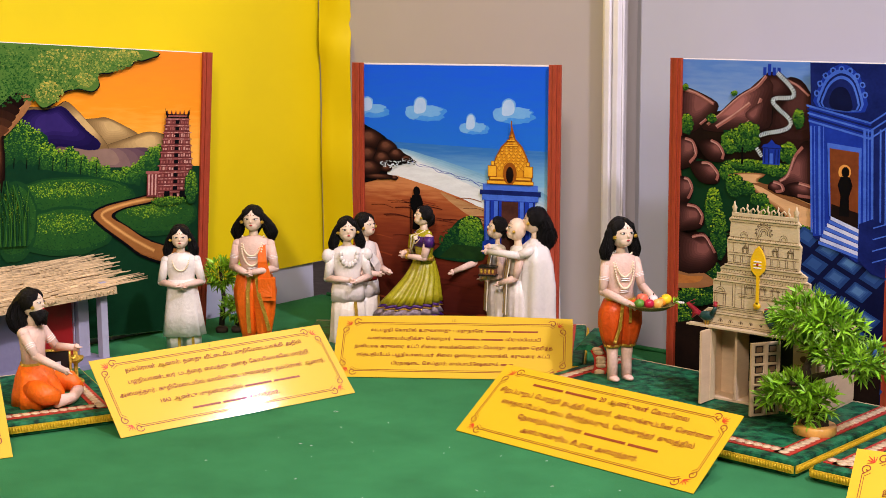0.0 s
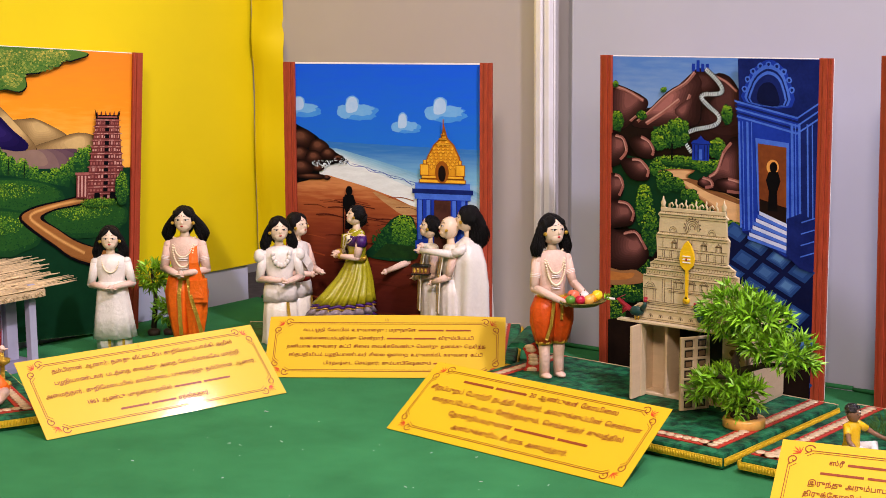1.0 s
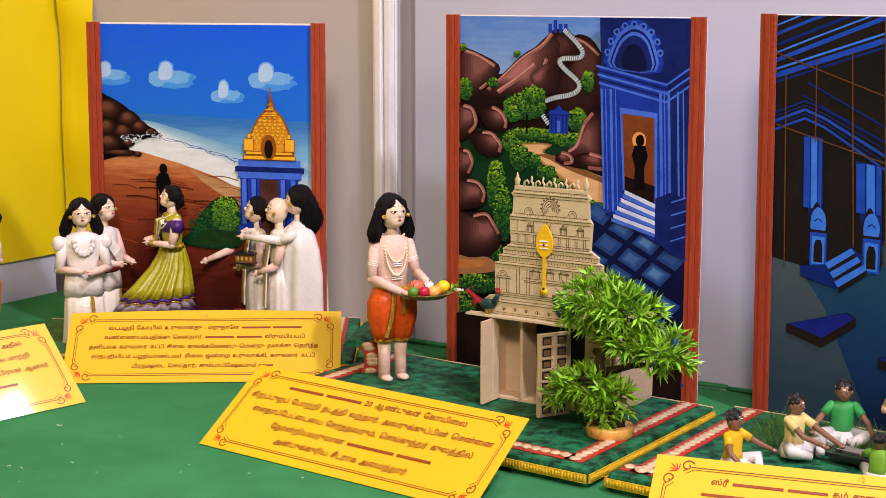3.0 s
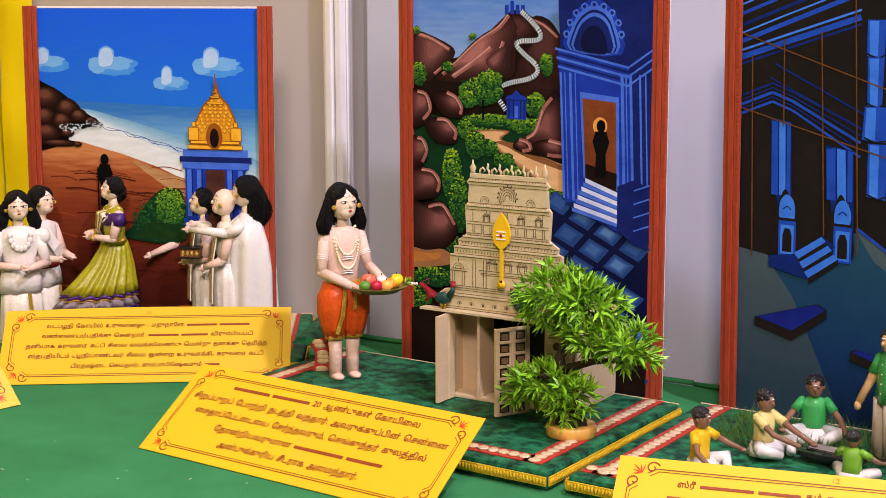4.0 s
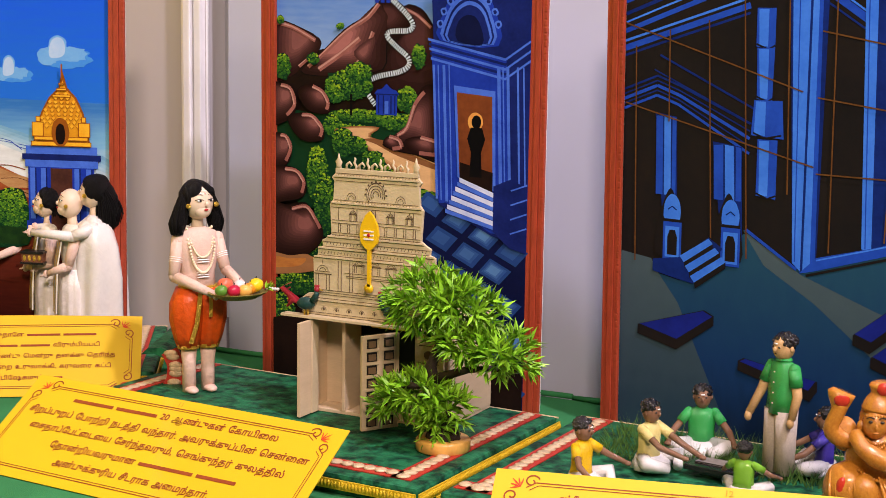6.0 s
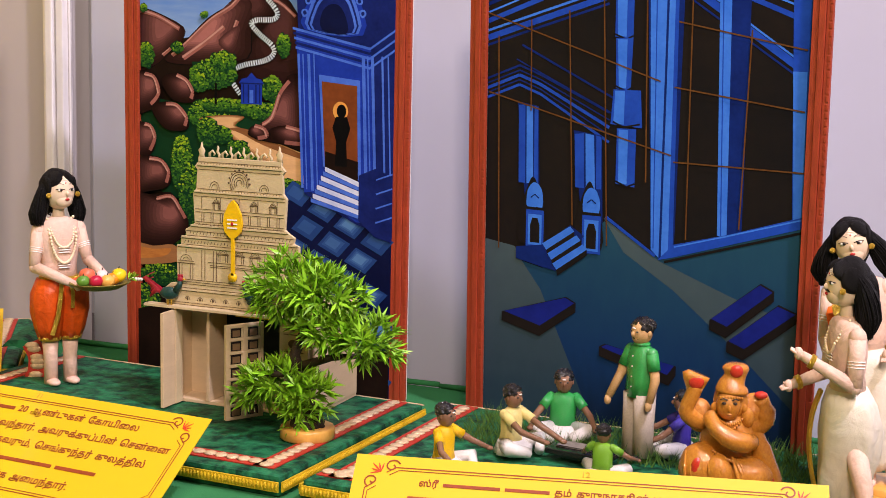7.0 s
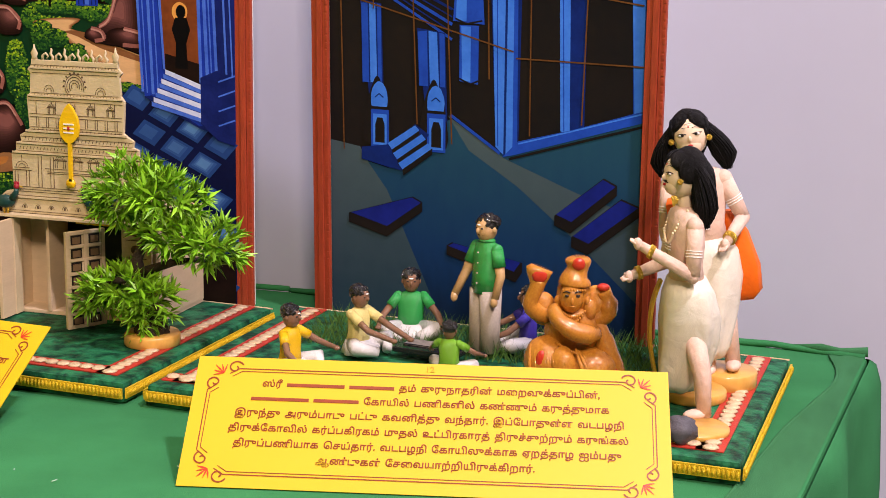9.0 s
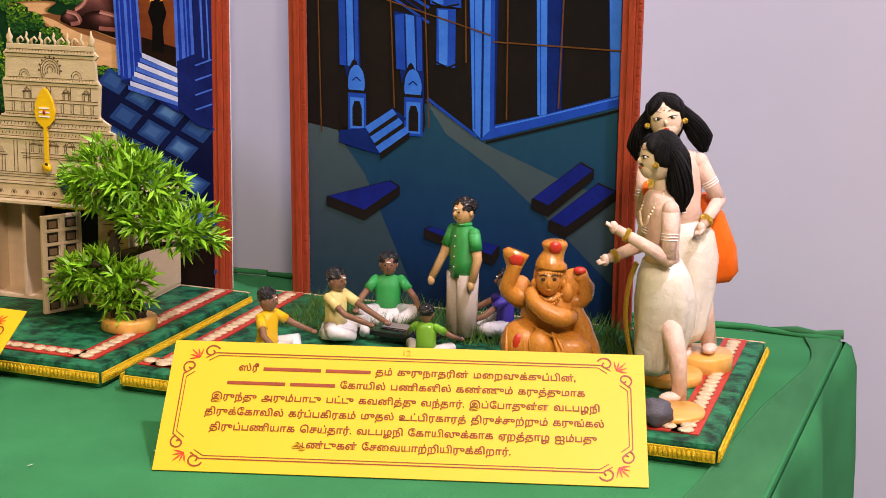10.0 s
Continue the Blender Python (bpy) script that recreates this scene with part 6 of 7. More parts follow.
part("ribbon", g, curl, "red ribbon with cream gold leaves")

# ---- thatched hut ----
HUTWALL = material("hut_wall_paint", (0.20, 0.20, 0.31), 0.7, 0.15, 25, 0.15)
HUTPOST = material("hut_post_paint", (0.36, 0.36, 0.48), 0.7, 0.1, 25, 0.1)
HUTDOOR = material("hut_door_red", (0.30, 0.008, 0.010), 0.45, 0.2, 30, 0.1)
THATCH = material("palm_thatch", (0.62, 0.45, 0.25), 0.85, 0.4, 40, 0.6, per=0.25, stretch=(1, 6, 6))
hut = thing("toy_hut", "small blue-grey hut model with thatched roof", "hut model", at=pose(-0.597, -0.727, TOP, 0, 0, 90) @ Matrix.Diagonal((1, 1, 0.95, 1)))
g = Geo()
g.box((0.15, 0.025, 0.055), (0.295, 0.05, 0.11), HUTWALL)
part("wall", g, hut, bevel=0.001)
g = Geo()
g.box((0.252, -0.0015, 0.042), (0.044, 0.003, 0.082), HUTDOOR)
for x in (0.2285, 0.2755):
    g.box((x, -0.002, 0.043), (0.002, 0.004, 0.086), HUTPOST)
g.box((0.252, -0.002, 0.085), (0.049, 0.004, 0.002), HUTPOST)
part("door", g, hut, "dark red door with pale frame", 0.0003)
for x, y in ((0.287, -0.004), (0.300, -0.030), (0.05, -0.030)):
    g = Geo()
    g.box((x, y, 0.055), (0.016 if y > -0.01 else 0.010, 0.010, 0.11), HUTPOST)
    part("post", g, hut, bevel=0.0008)
g = Geo()
g.box((0.15, -0.02, 0.004), (0.31, 0.05, 0.008), HUTWALL)
part("plinth", g, hut, bevel=0.001)
g = Geo()
rnd = random.Random(5)
g.prism([(-0.046, 0.103), (0.062, 0.133), (0.062, 0.120), (-0.046, 0.094)], -0.01, 0.312, THATCH)
g.v = [Vector((p.y, p.x, p.z)) for p in g.v]
for i in range(1100):
    x, y = rnd.uniform(-0.012, 0.314), rnd.uniform(-0.046, 0.055)
    z = 0.1045 + (y + 0.046) * 0.278
    L = rnd.uniform(0.02, 0.06)
    a = rnd.uniform(-0.04, 0.04)
    g.tube([(x, y, z), (x + L, y + L * a, z + 0.001 + L * a * 0.27)], rnd.uniform(0.0004, 0.0009), THATCH, 5)
for i in range(120):
    x = rnd.uniform(-0.012, 0.312)
    g.tube([(x, -0.043, 0.1025), (x + rnd.uniform(-0.004, 0.004), -0.048, 0.096 + rnd.uniform(-0.002, 0.004))], 0.0007, THATCH, 5)
part("roof", g, hut, "straw coloured palm thatch roof")

# framed picture and lamp beside the seated doll
g = Geo()
for x, z, w, h in ((0, 0.0015, 0.034, 0.003), (0, 0.0445, 0.034, 0.003), (-0.0155, 0.023, 0.003, 0.046), (0.0155, 0.023, 0.003, 0.046)):
    g.box((x, 0, z), (w, 0.004, h), GOLD)
ob = thing("picture_frame", "small gold frame with dark picture on the mat", "picture frame", at=pose(-0.452, -0.578, TOP + 0.0165, 0, 0, 60) @ pose(0, 0, 0, -8, 0, 0), geo=g, bevel=0.0005)
g = Geo()
g.box((0, 0.001, 0.023), (0.029, 0.001, 0.042), EYE_B)
g.box((0, 0.0002, 0.018), (0.010, 0.001, 0.026), ASH)
part("picture", g, ob, "dark picture with pale shape")
g = Geo()
g.lathe([(0.0, 0.010, 0.010), (0.003, 0.008, 0.008), (0.006, 0.0025, 0.0025), (0.022, 0.0025, 0.0025), (0.026, 0.0085, 0.0085), (0.030, 0.0095, 0.0095), (0.031, 0.003, 0.003), (0.038, 0.0025, 0.0025), (0.044, 0.0006, 0.0006)], GOLD, 18)
thing("brass_lamp", "small brass oil lamp standing on the mat", "oil lamp", at=pose(-0.462, -0.545, TOP + 0.0165), geo=g)

# ---- plants ----
LEAVES = material("plastic_leaves", (0.28, 0.56, 0.03), 0.36, 0.35, 60, 0.1, second=(0.09, 0.30, 0.015), per=0.55)
BARK = material("dark_bark", (0.035, 0.022, 0.015), 0.7, 0.4, 120, 0.6)
DISC = material("turned_wood", (0.68, 0.36, 0.08), 0.32, 0.25, 25, 0.05, stretch=(1, 4, 1), coat=0.4)


def sprig(g, p, way, rnd, n=7, L=0.0135):
    way = Vector(way).normalized()
    side = way.cross(Vector((0.3, 0.2, 1))).normalized()
    up = side.cross(way)
    for i in range(n):
        a = 2 * math.pi * i / n + rnd.uniform(-0.4, 0.4)
        d = (way * rnd.uniform(0.5, 1.0) + (side * math.cos(a) + up * math.sin(a)) * rnd.uniform(0.5, 1.0)).normalized()
        l = L * rnd.uniform(0.7, 1.2)
        s = d.cross(Vector((rnd.uniform(-1, 1), rnd.uniform(-1, 1), 1))).normalized() * l * 0.115
        k = up * l * 0.06
        g.add([p, p + d * l * 0.45 + s + k, p + d * l, p + d * l * 0.45 - s + k, p + d * l * 0.5 - k * 0.4], [(0, 1, 4), (0, 4, 3), (1, 2, 4), (4, 2, 3)], LEAVES)


def clump(g, c, r, count, rnd, L=0.0135):
    c = Vector(c)
    for i in range(int(count * 0.62)):
        d = Vector((rnd.gauss(0, 1), rnd.gauss(0, 1), rnd.gauss(0, 1))).normalized()
        q = rnd.uniform(0.35, 1.0)
        p = c + Vector((d.x * r[0], d.y * r[1], d.z * r[2])) * q
        sprig(g, p, d + Vector((0, 0, 0.25)), rnd, 7, L)


rnd = random.Random(8)
tree = thing("bonsai_tree", "artificial green bonsai tree on wooden base", "plant", at=pose(0.294, -0.199, Z1))
g = Geo()
g.lathe([(0.0, 0.0205, 0.0205), (0.001, 0.0215, 0.0215), (0.008, 0.0215, 0.0215), (0.0095, 0.0205, 0.0205)], DISC, 36)
part("base", g, tree, "round varnished wooden base")
g = Geo()
g.tube([(0.003, 0, 0.008), (0.002, 0.001, 0.025), (-0.008, 0.002, 0.045), (-0.012, 0.0, 0.065), (-0.004, 0.002, 0.085), (-0.006, 0.002, 0.125)], [0.010, 0.0055, 0.005, 0.0045, 0.004, 0.002], BARK, 10)
g.tube([(-0.010, 0, 0.055), (0.02, 0, 0.066), (0.045, 0, 0.070)], [0.004, 0.003, 0.002], BARK, 8)
g.tube([(-0.009, 0, 0.05), (-0.03, -0.004, 0.048), (-0.05, -0.004, 0.04)], [0.0035, 0.0025, 0.0015], BARK, 8)
g.tube([(0.0, 0, 0.03), (0.006, -0.006, 0.035), (0.010, -0.010, 0.03)], [0.003, 0.0025, 0.0015], BARK, 8)
for i in range(5):
    a = i * 1.3
    g.ball((0.009 * math.cos(a), 0.008 * math.sin(a), 0.011), (0.006, 0.005, 0.005), BARK, 8, 6, None, 0.4, i)
part("trunk", g, tree, "twisted dark trunk")
for c, r, n in (((-0.012, 0.0, 0.122), (0.034, 0.028, 0.022), 150), ((0.012, 0.004, 0.112), (0.034, 0.028, 0.020), 130), ((0.045, 0.002, 0.080), (0.030, 0.026, 0.020), 130), ((0.018, 0.004, 0.086), (0.030, 0.026, 0.014), 100), ((-0.028, 0.0, 0.108), (0.018, 0.02, 0.015), 60), ((-0.018, -0.006, 0.045), (0.030, 0.024, 0.017), 110), ((0.004, -0.008, 0.036), (0.020, 0.018, 0.016), 70), ((-0.045, -0.004, 0.036), (0.017, 0.017, 0.016), 60), ((-0.004, -0.010, 0.022), (0.015, 0.013, 0.016), 40)):
    g = Geo()
    clump(g, c, r, n, rnd)
    part("foliage", g, tree, "dense narrow bright green leaves")

for x, y, z, c in ((-0.585, -0.215, 0.082, 90), (-0.57, -0.20, 0.035, 60)):
    rnd = random.Random(int(c + z * 1000))
    p = thing("small_plant", "small artificial green plant standing behind the dolls", "plant", "small green plants", at=pose(x, y, TOP))
    g = Geo()
    g.lathe([(0, 0.008, 0.008), (0.005, 0.009, 0.009), (0.008, 0.006, 0.006)], BARK, 18)
    part("base", g, p, "dark round base")
    g = Geo()
    g.tube([(0, 0, 0.01), (0.004, 0.002, z * 0.6), (0, 0, z + 0.01)], [0.004, 0.003, 0.002], BARK, 8)
    part("trunk", g, p)
    g = Geo()
    clump(g, (0, 0, z), (0.020, 0.026, 0.018), c, rnd, 0.014)
    part("foliage", g, p)

# ---- laser-cut temple tower ----
PLY = material("pale_plywood", (0.62, 0.47, 0.30), 0.6, 0.12, 30, 0.1, stretch=(1, 1, 5))
PLY2 = material("engraved_plywood", (0.58, 0.47, 0.29), 0.6, 0.16, 60, 0.2)
COFFER = material("brown_coffer", (0.20, 0.12, 0.06), 0.6, 0.2, 60)
BURN = material("burnt_line", (0.10, 0.062, 0.034), 0.7, 0.3, 90)
# near black in place of wood: the shade deep in the box, coloured in
SHADED_BACK = material("shaded_box_back", (0.03, 0.06, 0.05), 0.7, 0.3, 40)
VELY = material("yellow_spear_paint", (0.82, 0.50, 0.01), 0.35, 0.1, 40, coat=0.3)
tower = thing("temple_tower_model", "engraved plywood temple tower model with open doors", "temple model", at=pose(0.1275, -0.154, Z1) @ Matrix.Diagonal((1, 1, 0.965, 1)))
g = Geo()
TIERS = [(0.009, 0.086), (0.009, 0.102), (0.014, 0.106), (0.0205, 0.107), (0.0195, 0.138), (0.024, 0.141), (0.024, 0.147), (0.029, 0.149), (0.028, 0.154), (0.033, 0.157), (0.037, 0.160), (0.0355, 0.186), (0.0385, 0.190), (0.0395, 0.206), (0.037, 0.209), (0.0405, 0.213), (0.0405, 0.217)]
g.prism(TIERS + [(0.158 - x, z) for x, z in reversed(TIERS)], 0.0, 0.003, PLY2)
part("facade", g, tower, "grey-brown engraved tower face", 0.0004)
g = Geo()
def scored(x0, z0, x1, z1, w=0.00035):
    d = Vector((x1 - x0, z1 - z0))
    g.box(((x0 + x1) / 2, -0.0001, (z0 + z1) / 2), (d.length, 0.0005, w), BURN, (0, -math.degrees(math.atan2(d.y, d.x)), 0))
def arch(x, z, r, tall=1.3):
    g.tube([(x + r * math.cos(k * math.pi / 6), -0.0002, z + tall * r * math.sin(k * math.pi / 6)) for k in range(7)], 0.0002, BURN, 4)
def niche(x, z, w, h):
    """A small domed shrine scored into the wood."""
    for sx in (-1, 1):
        scored(x + sx * w * 0.5, z, x + sx * w * 0.5, z + h * 0.5)
        scored(x + sx * w * 0.3, z, x + sx * w * 0.3, z + h * 0.5)
    scored(x - w * 0.65, z + h * 0.52, x + w * 0.65, z + h * 0.52, 0.0006)
    scored(x - w * 0.55, z + h * 0.60, x + w * 0.55, z + h * 0.60)
    arch(x, z + h * 0.62, w * 0.42, 0.9)
    arch(x, z + h * 0.62, w * 0.24, 0.9)
    scored(x, z + h * 0.85, x, z + h)
for z, a in ((0.088, 0.010), (0.090, 0.010), (0.1005, 0.010), (0.103, 0.012), (0.1065, 0.021), (0.1085, 0.021), (0.1105, 0.021), (0.123, 0.052), (0.1245, 0.052), (0.127, 0.050), (0.1385, 0.021), (0.141, 0.025), (0.1465, 0.025), (0.149, 0.030), (0.153, 0.029), (0.157, 0.034), (0.1595, 0.038), (0.1615, 0.038), (0.170, 0.038), (0.1725, 0.038), (0.1835, 0.037), (0.1865, 0.037), (0.190, 0.040), (0.2065, 0.041), (0.2095, 0.040), (0.213, 0.041)):
    scored(a, z, 0.158 - a, z, 0.0003)
    if z in (0.1005, 0.1385, 0.1465, 0.157, 0.1865, 0.2095):
        g.box((0.079, -0.0006, z + 0.001), (0.158 - 2 * a, 0.0014, 0.0014), PLY2)
for z, a, n in ((0.1435, 0.026, 34), (0.1515, 0.031, 30), (0.188, 0.041, 26), (0.2115, 0.042, 26), (0.159, 0.039, 22)):
    for i in range(n):
        x = a + (0.158 - 2 * a) * (i + 0.5) / n
        scored(x, z - 0.0012, x + 0.0008, z + 0.0012, 0.0003)
for x in (0.029, 0.129):
    niche(x, 0.111, 0.013, 0.026)
for x in (0.044, 0.055, 0.103, 0.114):
    scored(x, 0.111, x, 0.137)
    scored(x + 0.003, 0.111, x + 0.003, 0.137)
for x in (0.064, 0.079, 0.094):
    niche(x, 0.128, 0.009, 0.012)
for i in range(9):
    x = 0.044 + i * 0.00875
    scored(x, 0.162, x, 0.1695)
    scored(x + 0.002, 0.162, x + 0.002, 0.1695)
    if i % 2:
        niche(x + 0.005, 0.173, 0.006, 0.010)
    else:
        scored(x, 0.173, x, 0.183)
for x, r in ((0.056, 0.0045), (0.102, 0.0045)):
    arch(x, 0.191, r)
    arch(x, 0.191, r * 0.6)
for r in (0.0085, 0.0068, 0.0046, 0.0026):
    g.tube([(0.079 + r * math.cos(k * math.pi / 9 - 0.35), -0.0002, 0.1965 + 1.15 * r * math.sin(k * math.pi / 9 - 0.35)) for k in range(13)], 0.0003, BURN, 4)
for k in range(9):
    a = k * math.pi / 8
    g.ball((0.079 + 0.0098 * math.cos(a), -0.0002, 0.1965 + 0.0112 * math.sin(a)), (0.0009, 0.0004, 0.0009), BURN, 6, 4)
for i in range(11):
    x = 0.018 + i * 0.0122
    arch(x, 0.0925, 0.0024)
    g.ball((x, -0.0002, 0.0935), (0.0010, 0.0004, 0.0015), BURN, 6, 4)
part("engraving", g, tower, "burnt engraved lines and cut ledges")
for i in range(7):
    g = Geo()
    x = 0.043 + i * 0.012
    if i in (0, 6):
        g.lathe([(0, 0.003, 0.0014), (0.003, 0.0022, 0.0014), (0.006, 0.0034, 0.0014), (0.009, 0.0012, 0.001), (0.013, 0.0004, 0.0004)], PLY2, 12)
    else:
        g.tube([(-0.0045, 0, 0.0), (-0.0046, 0, 0.004), (-0.0018, 0, 0.0062), (0.0005, 0, 0.0035), (-0.001, 0, 0.002)], [0.0012, 0.0011, 0.0010, 0.0008, 0.0005], PLY2, 7)
        g.tube([(0.0042, 0, 0.0), (0.0046, 0, 0.003), (0.0026, 0, 0.0058), (0.0036, 0, 0.009), (0.0030, 0, 0.0105)], [0.0012, 0.0012, 0.0011, 0.0009, 0.0004], PLY2, 7)
    part("finial", g, tower, at=pose(x, 0.0015, 0.2165))
g = Geo()
for c, size, m in (((0.079, 0.048, 0.0015), (0.130, 0.085, 0.003), PLY), ((0.079, 0.048, 0.0875), (0.130, 0.085, 0.003), PLY), ((0.015, 0.048, 0.0445), (0.003, 0.085, 0.083), PLY),
                   ((0.143, 0.048, 0.0445), (0.003, 0.085, 0.083), PLY), ((0.079, 0.089, 0.0445), (0.125, 0.003, 0.083), SHADED_BACK), ((0.031, 0.030, 0.0445), (0.029, 0.003, 0.083), PLY), ((0.047, 0.018, 0.0445), (0.003, 0.027, 0.083), PLY), ((0.092, 0.020, 0.082), (0.052, 0.006, 0.008), VELY)):
    g = Geo()
    g.box(c, size, m)
    part("panel", g, tower, "yellow painted lintel" if m == VELY else "", 0.0004)
g = Geo()
g.box((0.130, 0.0015, 0.043), (0.026, 0.003, 0.084), PLY2)
for k in range(5):
    g.box((0.130, -0.0004, 0.012 + k * 0.015), (0.018, 0.0008, 0.0006), BURN)
    g.ball((0.130, -0.0003, 0.019 + k * 0.015), (0.005, 0.0008, 0.004), BURN, 10, 5)
part("front_panel", g, tower, "engraved front panel", 0.0003)
g = Geo()
g.box((0.021, -0.010, 0.0425), (0.003, 0.03, 0.083), PLY)
g.box((0.0228, -0.002, 0.0425), (0.0012, 0.010, 0.083), PLY2)
part("left_door", g, tower, "plain plywood leaf folded open", 0.0004)
door = part("door", Geo(), tower)
g = Geo()
g.box((0.017, 0, 0.041), (0.034, 0.0025, 0.081), PLY2)
door.data = g.mesh("door", 0.0003)
door.matrix_basis = pose(0.087, -0.036, 0.001, 0, 0, 58)
for x in (0.0015, 0.017, 0.0325):
    g = Geo()
    g.box((x, -0.0018, 0.041), (0.003, 0.0012, 0.081), PLY)
    part("stile", g, door, bevel=0.0003)
for k in range(8):
    g = Geo()
    g.box((0.017, -0.0017, 0.0015 + k * 0.0112), (0.034, 0.0012, 0.0024), PLY)
    part("rail", g, door, bevel=0.0003)
for i in range(2):
    for k in range(7):
        g = Geo()
        x, z = 0.0092 + i * 0.0156, 0.0071 + k * 0.0112
        g.box((x, -0.0014, z), (0.0092, 0.0006, 0.0078), EYE_B)
        g.box((x, -0.0015, z - 0.0004), (0.0066, 0.0012, 0.0054), COFFER)
        part("coffer", g, door, "dark square coffer")
g = Geo()
g.prism([(0, 0.060), (0.0035, 0.057), (0.0075, 0.050), (0.0088, 0.043), (0.0075, 0.037), (0.0040, 0.0335), (0.0014, 0.032), (0.0014, 0.005), (-0.0014, 0.005), (-0.0014, 0.032), (-0.0040, 0.0335), (-0.0075, 0.037), (-0.0088, 0.043), (-0.0075, 0.050), (-0.0035, 0.057)], -0.005, -0.0024, VELY)
for q in g.v:
    q.z *= 1.17
g.lathe([(0, 0.004, 0.004), (0.0018, 0.004, 0.004)], VELY, 18)
for i in range(-38, 0):
    p = g.v[i]
    if abs(p.z) < 0.003 and abs(p.x) < 0.0045 and abs(p.y) < 0.0045:
        g.v[i] = Vector((p.x, -0.005 + p.z, 0.004 + p.y))
spear = part("spear", g, tower, "yellow painted leaf-bladed spear emblem", at=pose(0.0755, 0, 0.1125))
g = Geo()
for k in range(3):
    g.box((0, -0.0054, 0.0500 + (k - 1) * 0.0034), (0.009, 0.0006, 0.0012), ASH)
g.ball((0, -0.0056, 0.0500), (0.0014, 0.0005, 0.0018), LIP, 8, 5)
part("emblem", g, spear, "three white stripes with red dot")


# birds cut from painted board
RED_F = material("red_feather", (0.35, 0.015, 0.03), 0.5, 0.4, 200, 0.2)
TEAL = material("dark_teal_feather", (0.010, 0.055, 0.05), 0.4, 0.5, 200, 0.2)


def bird(at, rz, cock):
    g = Geo()
    g.ball((0, 0, 0.010), (0.0085, 0.003, 0.0055), TEAL, 12, 8)
    g.tube([(0.006, 0, 0.012), (0.0095, 0, 0.018), (0.0095, 0, 0.0215)], [0.0032, 0.0022, 0.002], TEAL, 8)
    g.ball((0.010, 0, 0.0225), 0.0026, TEAL if not cock else RED_F, 8, 6)
    g.tube([(0.012, 0, 0.0225), (0.0155, 0, 0.0218)], [0.001, 0.0003], GOLD, 6)
    for k in range(6):
        a = 0.3 + 0.22 * k
        g.tube([(-0.006, 0, 0.011), (-0.012 - 0.002 * k, 0, 0.012 + 0.0035 * k * 0.6), (-0.017 + 0.0008 * k, 0, 0.006 + 0.0042 * k)], [0.003, 0.0026, 0.0008], RED_F if cock else TEAL, 6, 0.5)
    for x in (-0.001, 0.002):
        g.tube([(x, 0, 0.006), (x, 0, 0.0)], 0.0007, GOLD, 5)
    for k in range(3):
        g.ball((0.0085 + 0.0015 * k, 0, 0.0252), (0.001, 0.0006, 0.0014), RED_F, 6, 4)
    return thing("bird_figure", "painted rooster figure perched on the tower ledge" if cock else "painted peacock figure perched on the tower ledge", "bird figure", at=pose(*at, 0, 0, rz), geo=g)


g = Geo()
g.box((0, 0, 0), (0.172, 0.010, 0.002), PLY2)
part("ledge", g, tower, at=pose(0.079, -0.004, 0.0865))
bird((0.1435, -0.160, Z1 + 0.0846), 10, True)
bird((0.2245, -0.159, Z1 + 0.0846), 178, False)

# fruit tray
tray_at = Vector((0.0640, -0.1435, Z1 + 0.0880))
TRAY = material("woven_gold_tray", (0.30, 0.24, 0.05), 0.4, 0.4, 150, 0.6, 0.35)
g = Geo()
g.lathe([(0.0, 0.016, 0.011), (0.0015, 0.0185, 0.0135), (0.005, 0.0255, 0.0185), (0.0062, 0.027, 0.0195), (0.0052, 0.0245, 0.0175), (0.002, 0.018, 0.013)], TRAY, 34, 17, 0.02)
tray = thing("fruit_tray", "oval gold and green woven tray in the hands of the doll", "tray", at=Matrix.Translation(tray_at) @ pose(0, 0, 0, 0, 0, 52), geo=g)
FR = {"orange": (0.80, 0.28, 0.02), "apple": (0.50, 0.015, 0.05), "pear": (0.10, 0.28, 0.04), "peach": (0.80, 0.16, 0.08), "lemon": (0.85, 0.60, 0.02), "bun": (0.80, 0.66, 0.62), "mango": (0.82, 0.45, 0.10)}
for nm, x, y, z, r in (("peach", -0.010, 0.005, 0.012, 0.0065), ("pear", -0.016, -0.003, 0.0085, 0.0052), ("apple", -0.006, -0.007, 0.0085, 0.0055), ("bun", 0.003, 0.005, 0.0105, 0.0058), ("mango", 0.004, -0.007, 0.0080, 0.0058), ("orange", 0.011, 0.000, 0.0085, 0.0055), ("lemon", 0.0165, 0.001, 0.0110, 0.0062)):
    g = Geo()
    m = material("fruit_" + nm, FR[nm], 0.32, 0.2, 120, 0.1)
    g.ball((0, 0, 0), (r * 1.1, r, r * 0.95), m, 16, 10, None, 0.12, int(r * 9000))
    ob = thing(nm, f"small toy {nm} lying on the woven tray", "fruit", "toy fruits on the tray", at=tray.matrix_world @ pose(x, y, z), geo=g)
    g = Geo()
    g.tube([(0, 0, r * 0.85), (0.0006, 0.0004, r * 1.25)], 0.0005, BARK, 5)
    part("stalk", g, ob)
g = Geo()
rnd = random.Random(4)
for k in range(5):
    sprig(g, Vector((0.024 + 0.0015 * k, -0.002 + 0.001 * k, 0.008)), (1, rnd.uniform(-0.5, 0.5), 0.4), rnd, 6, 0.007)
    g.ball((0.027 + 0.002 * k, 0.002 - 0.0016 * k, 0.007), 0.0016, ASH, 7, 5)
thing("flower_sprig", "small sprig of white buds on the tray", "flower", at=tray.matrix_world, geo=g)

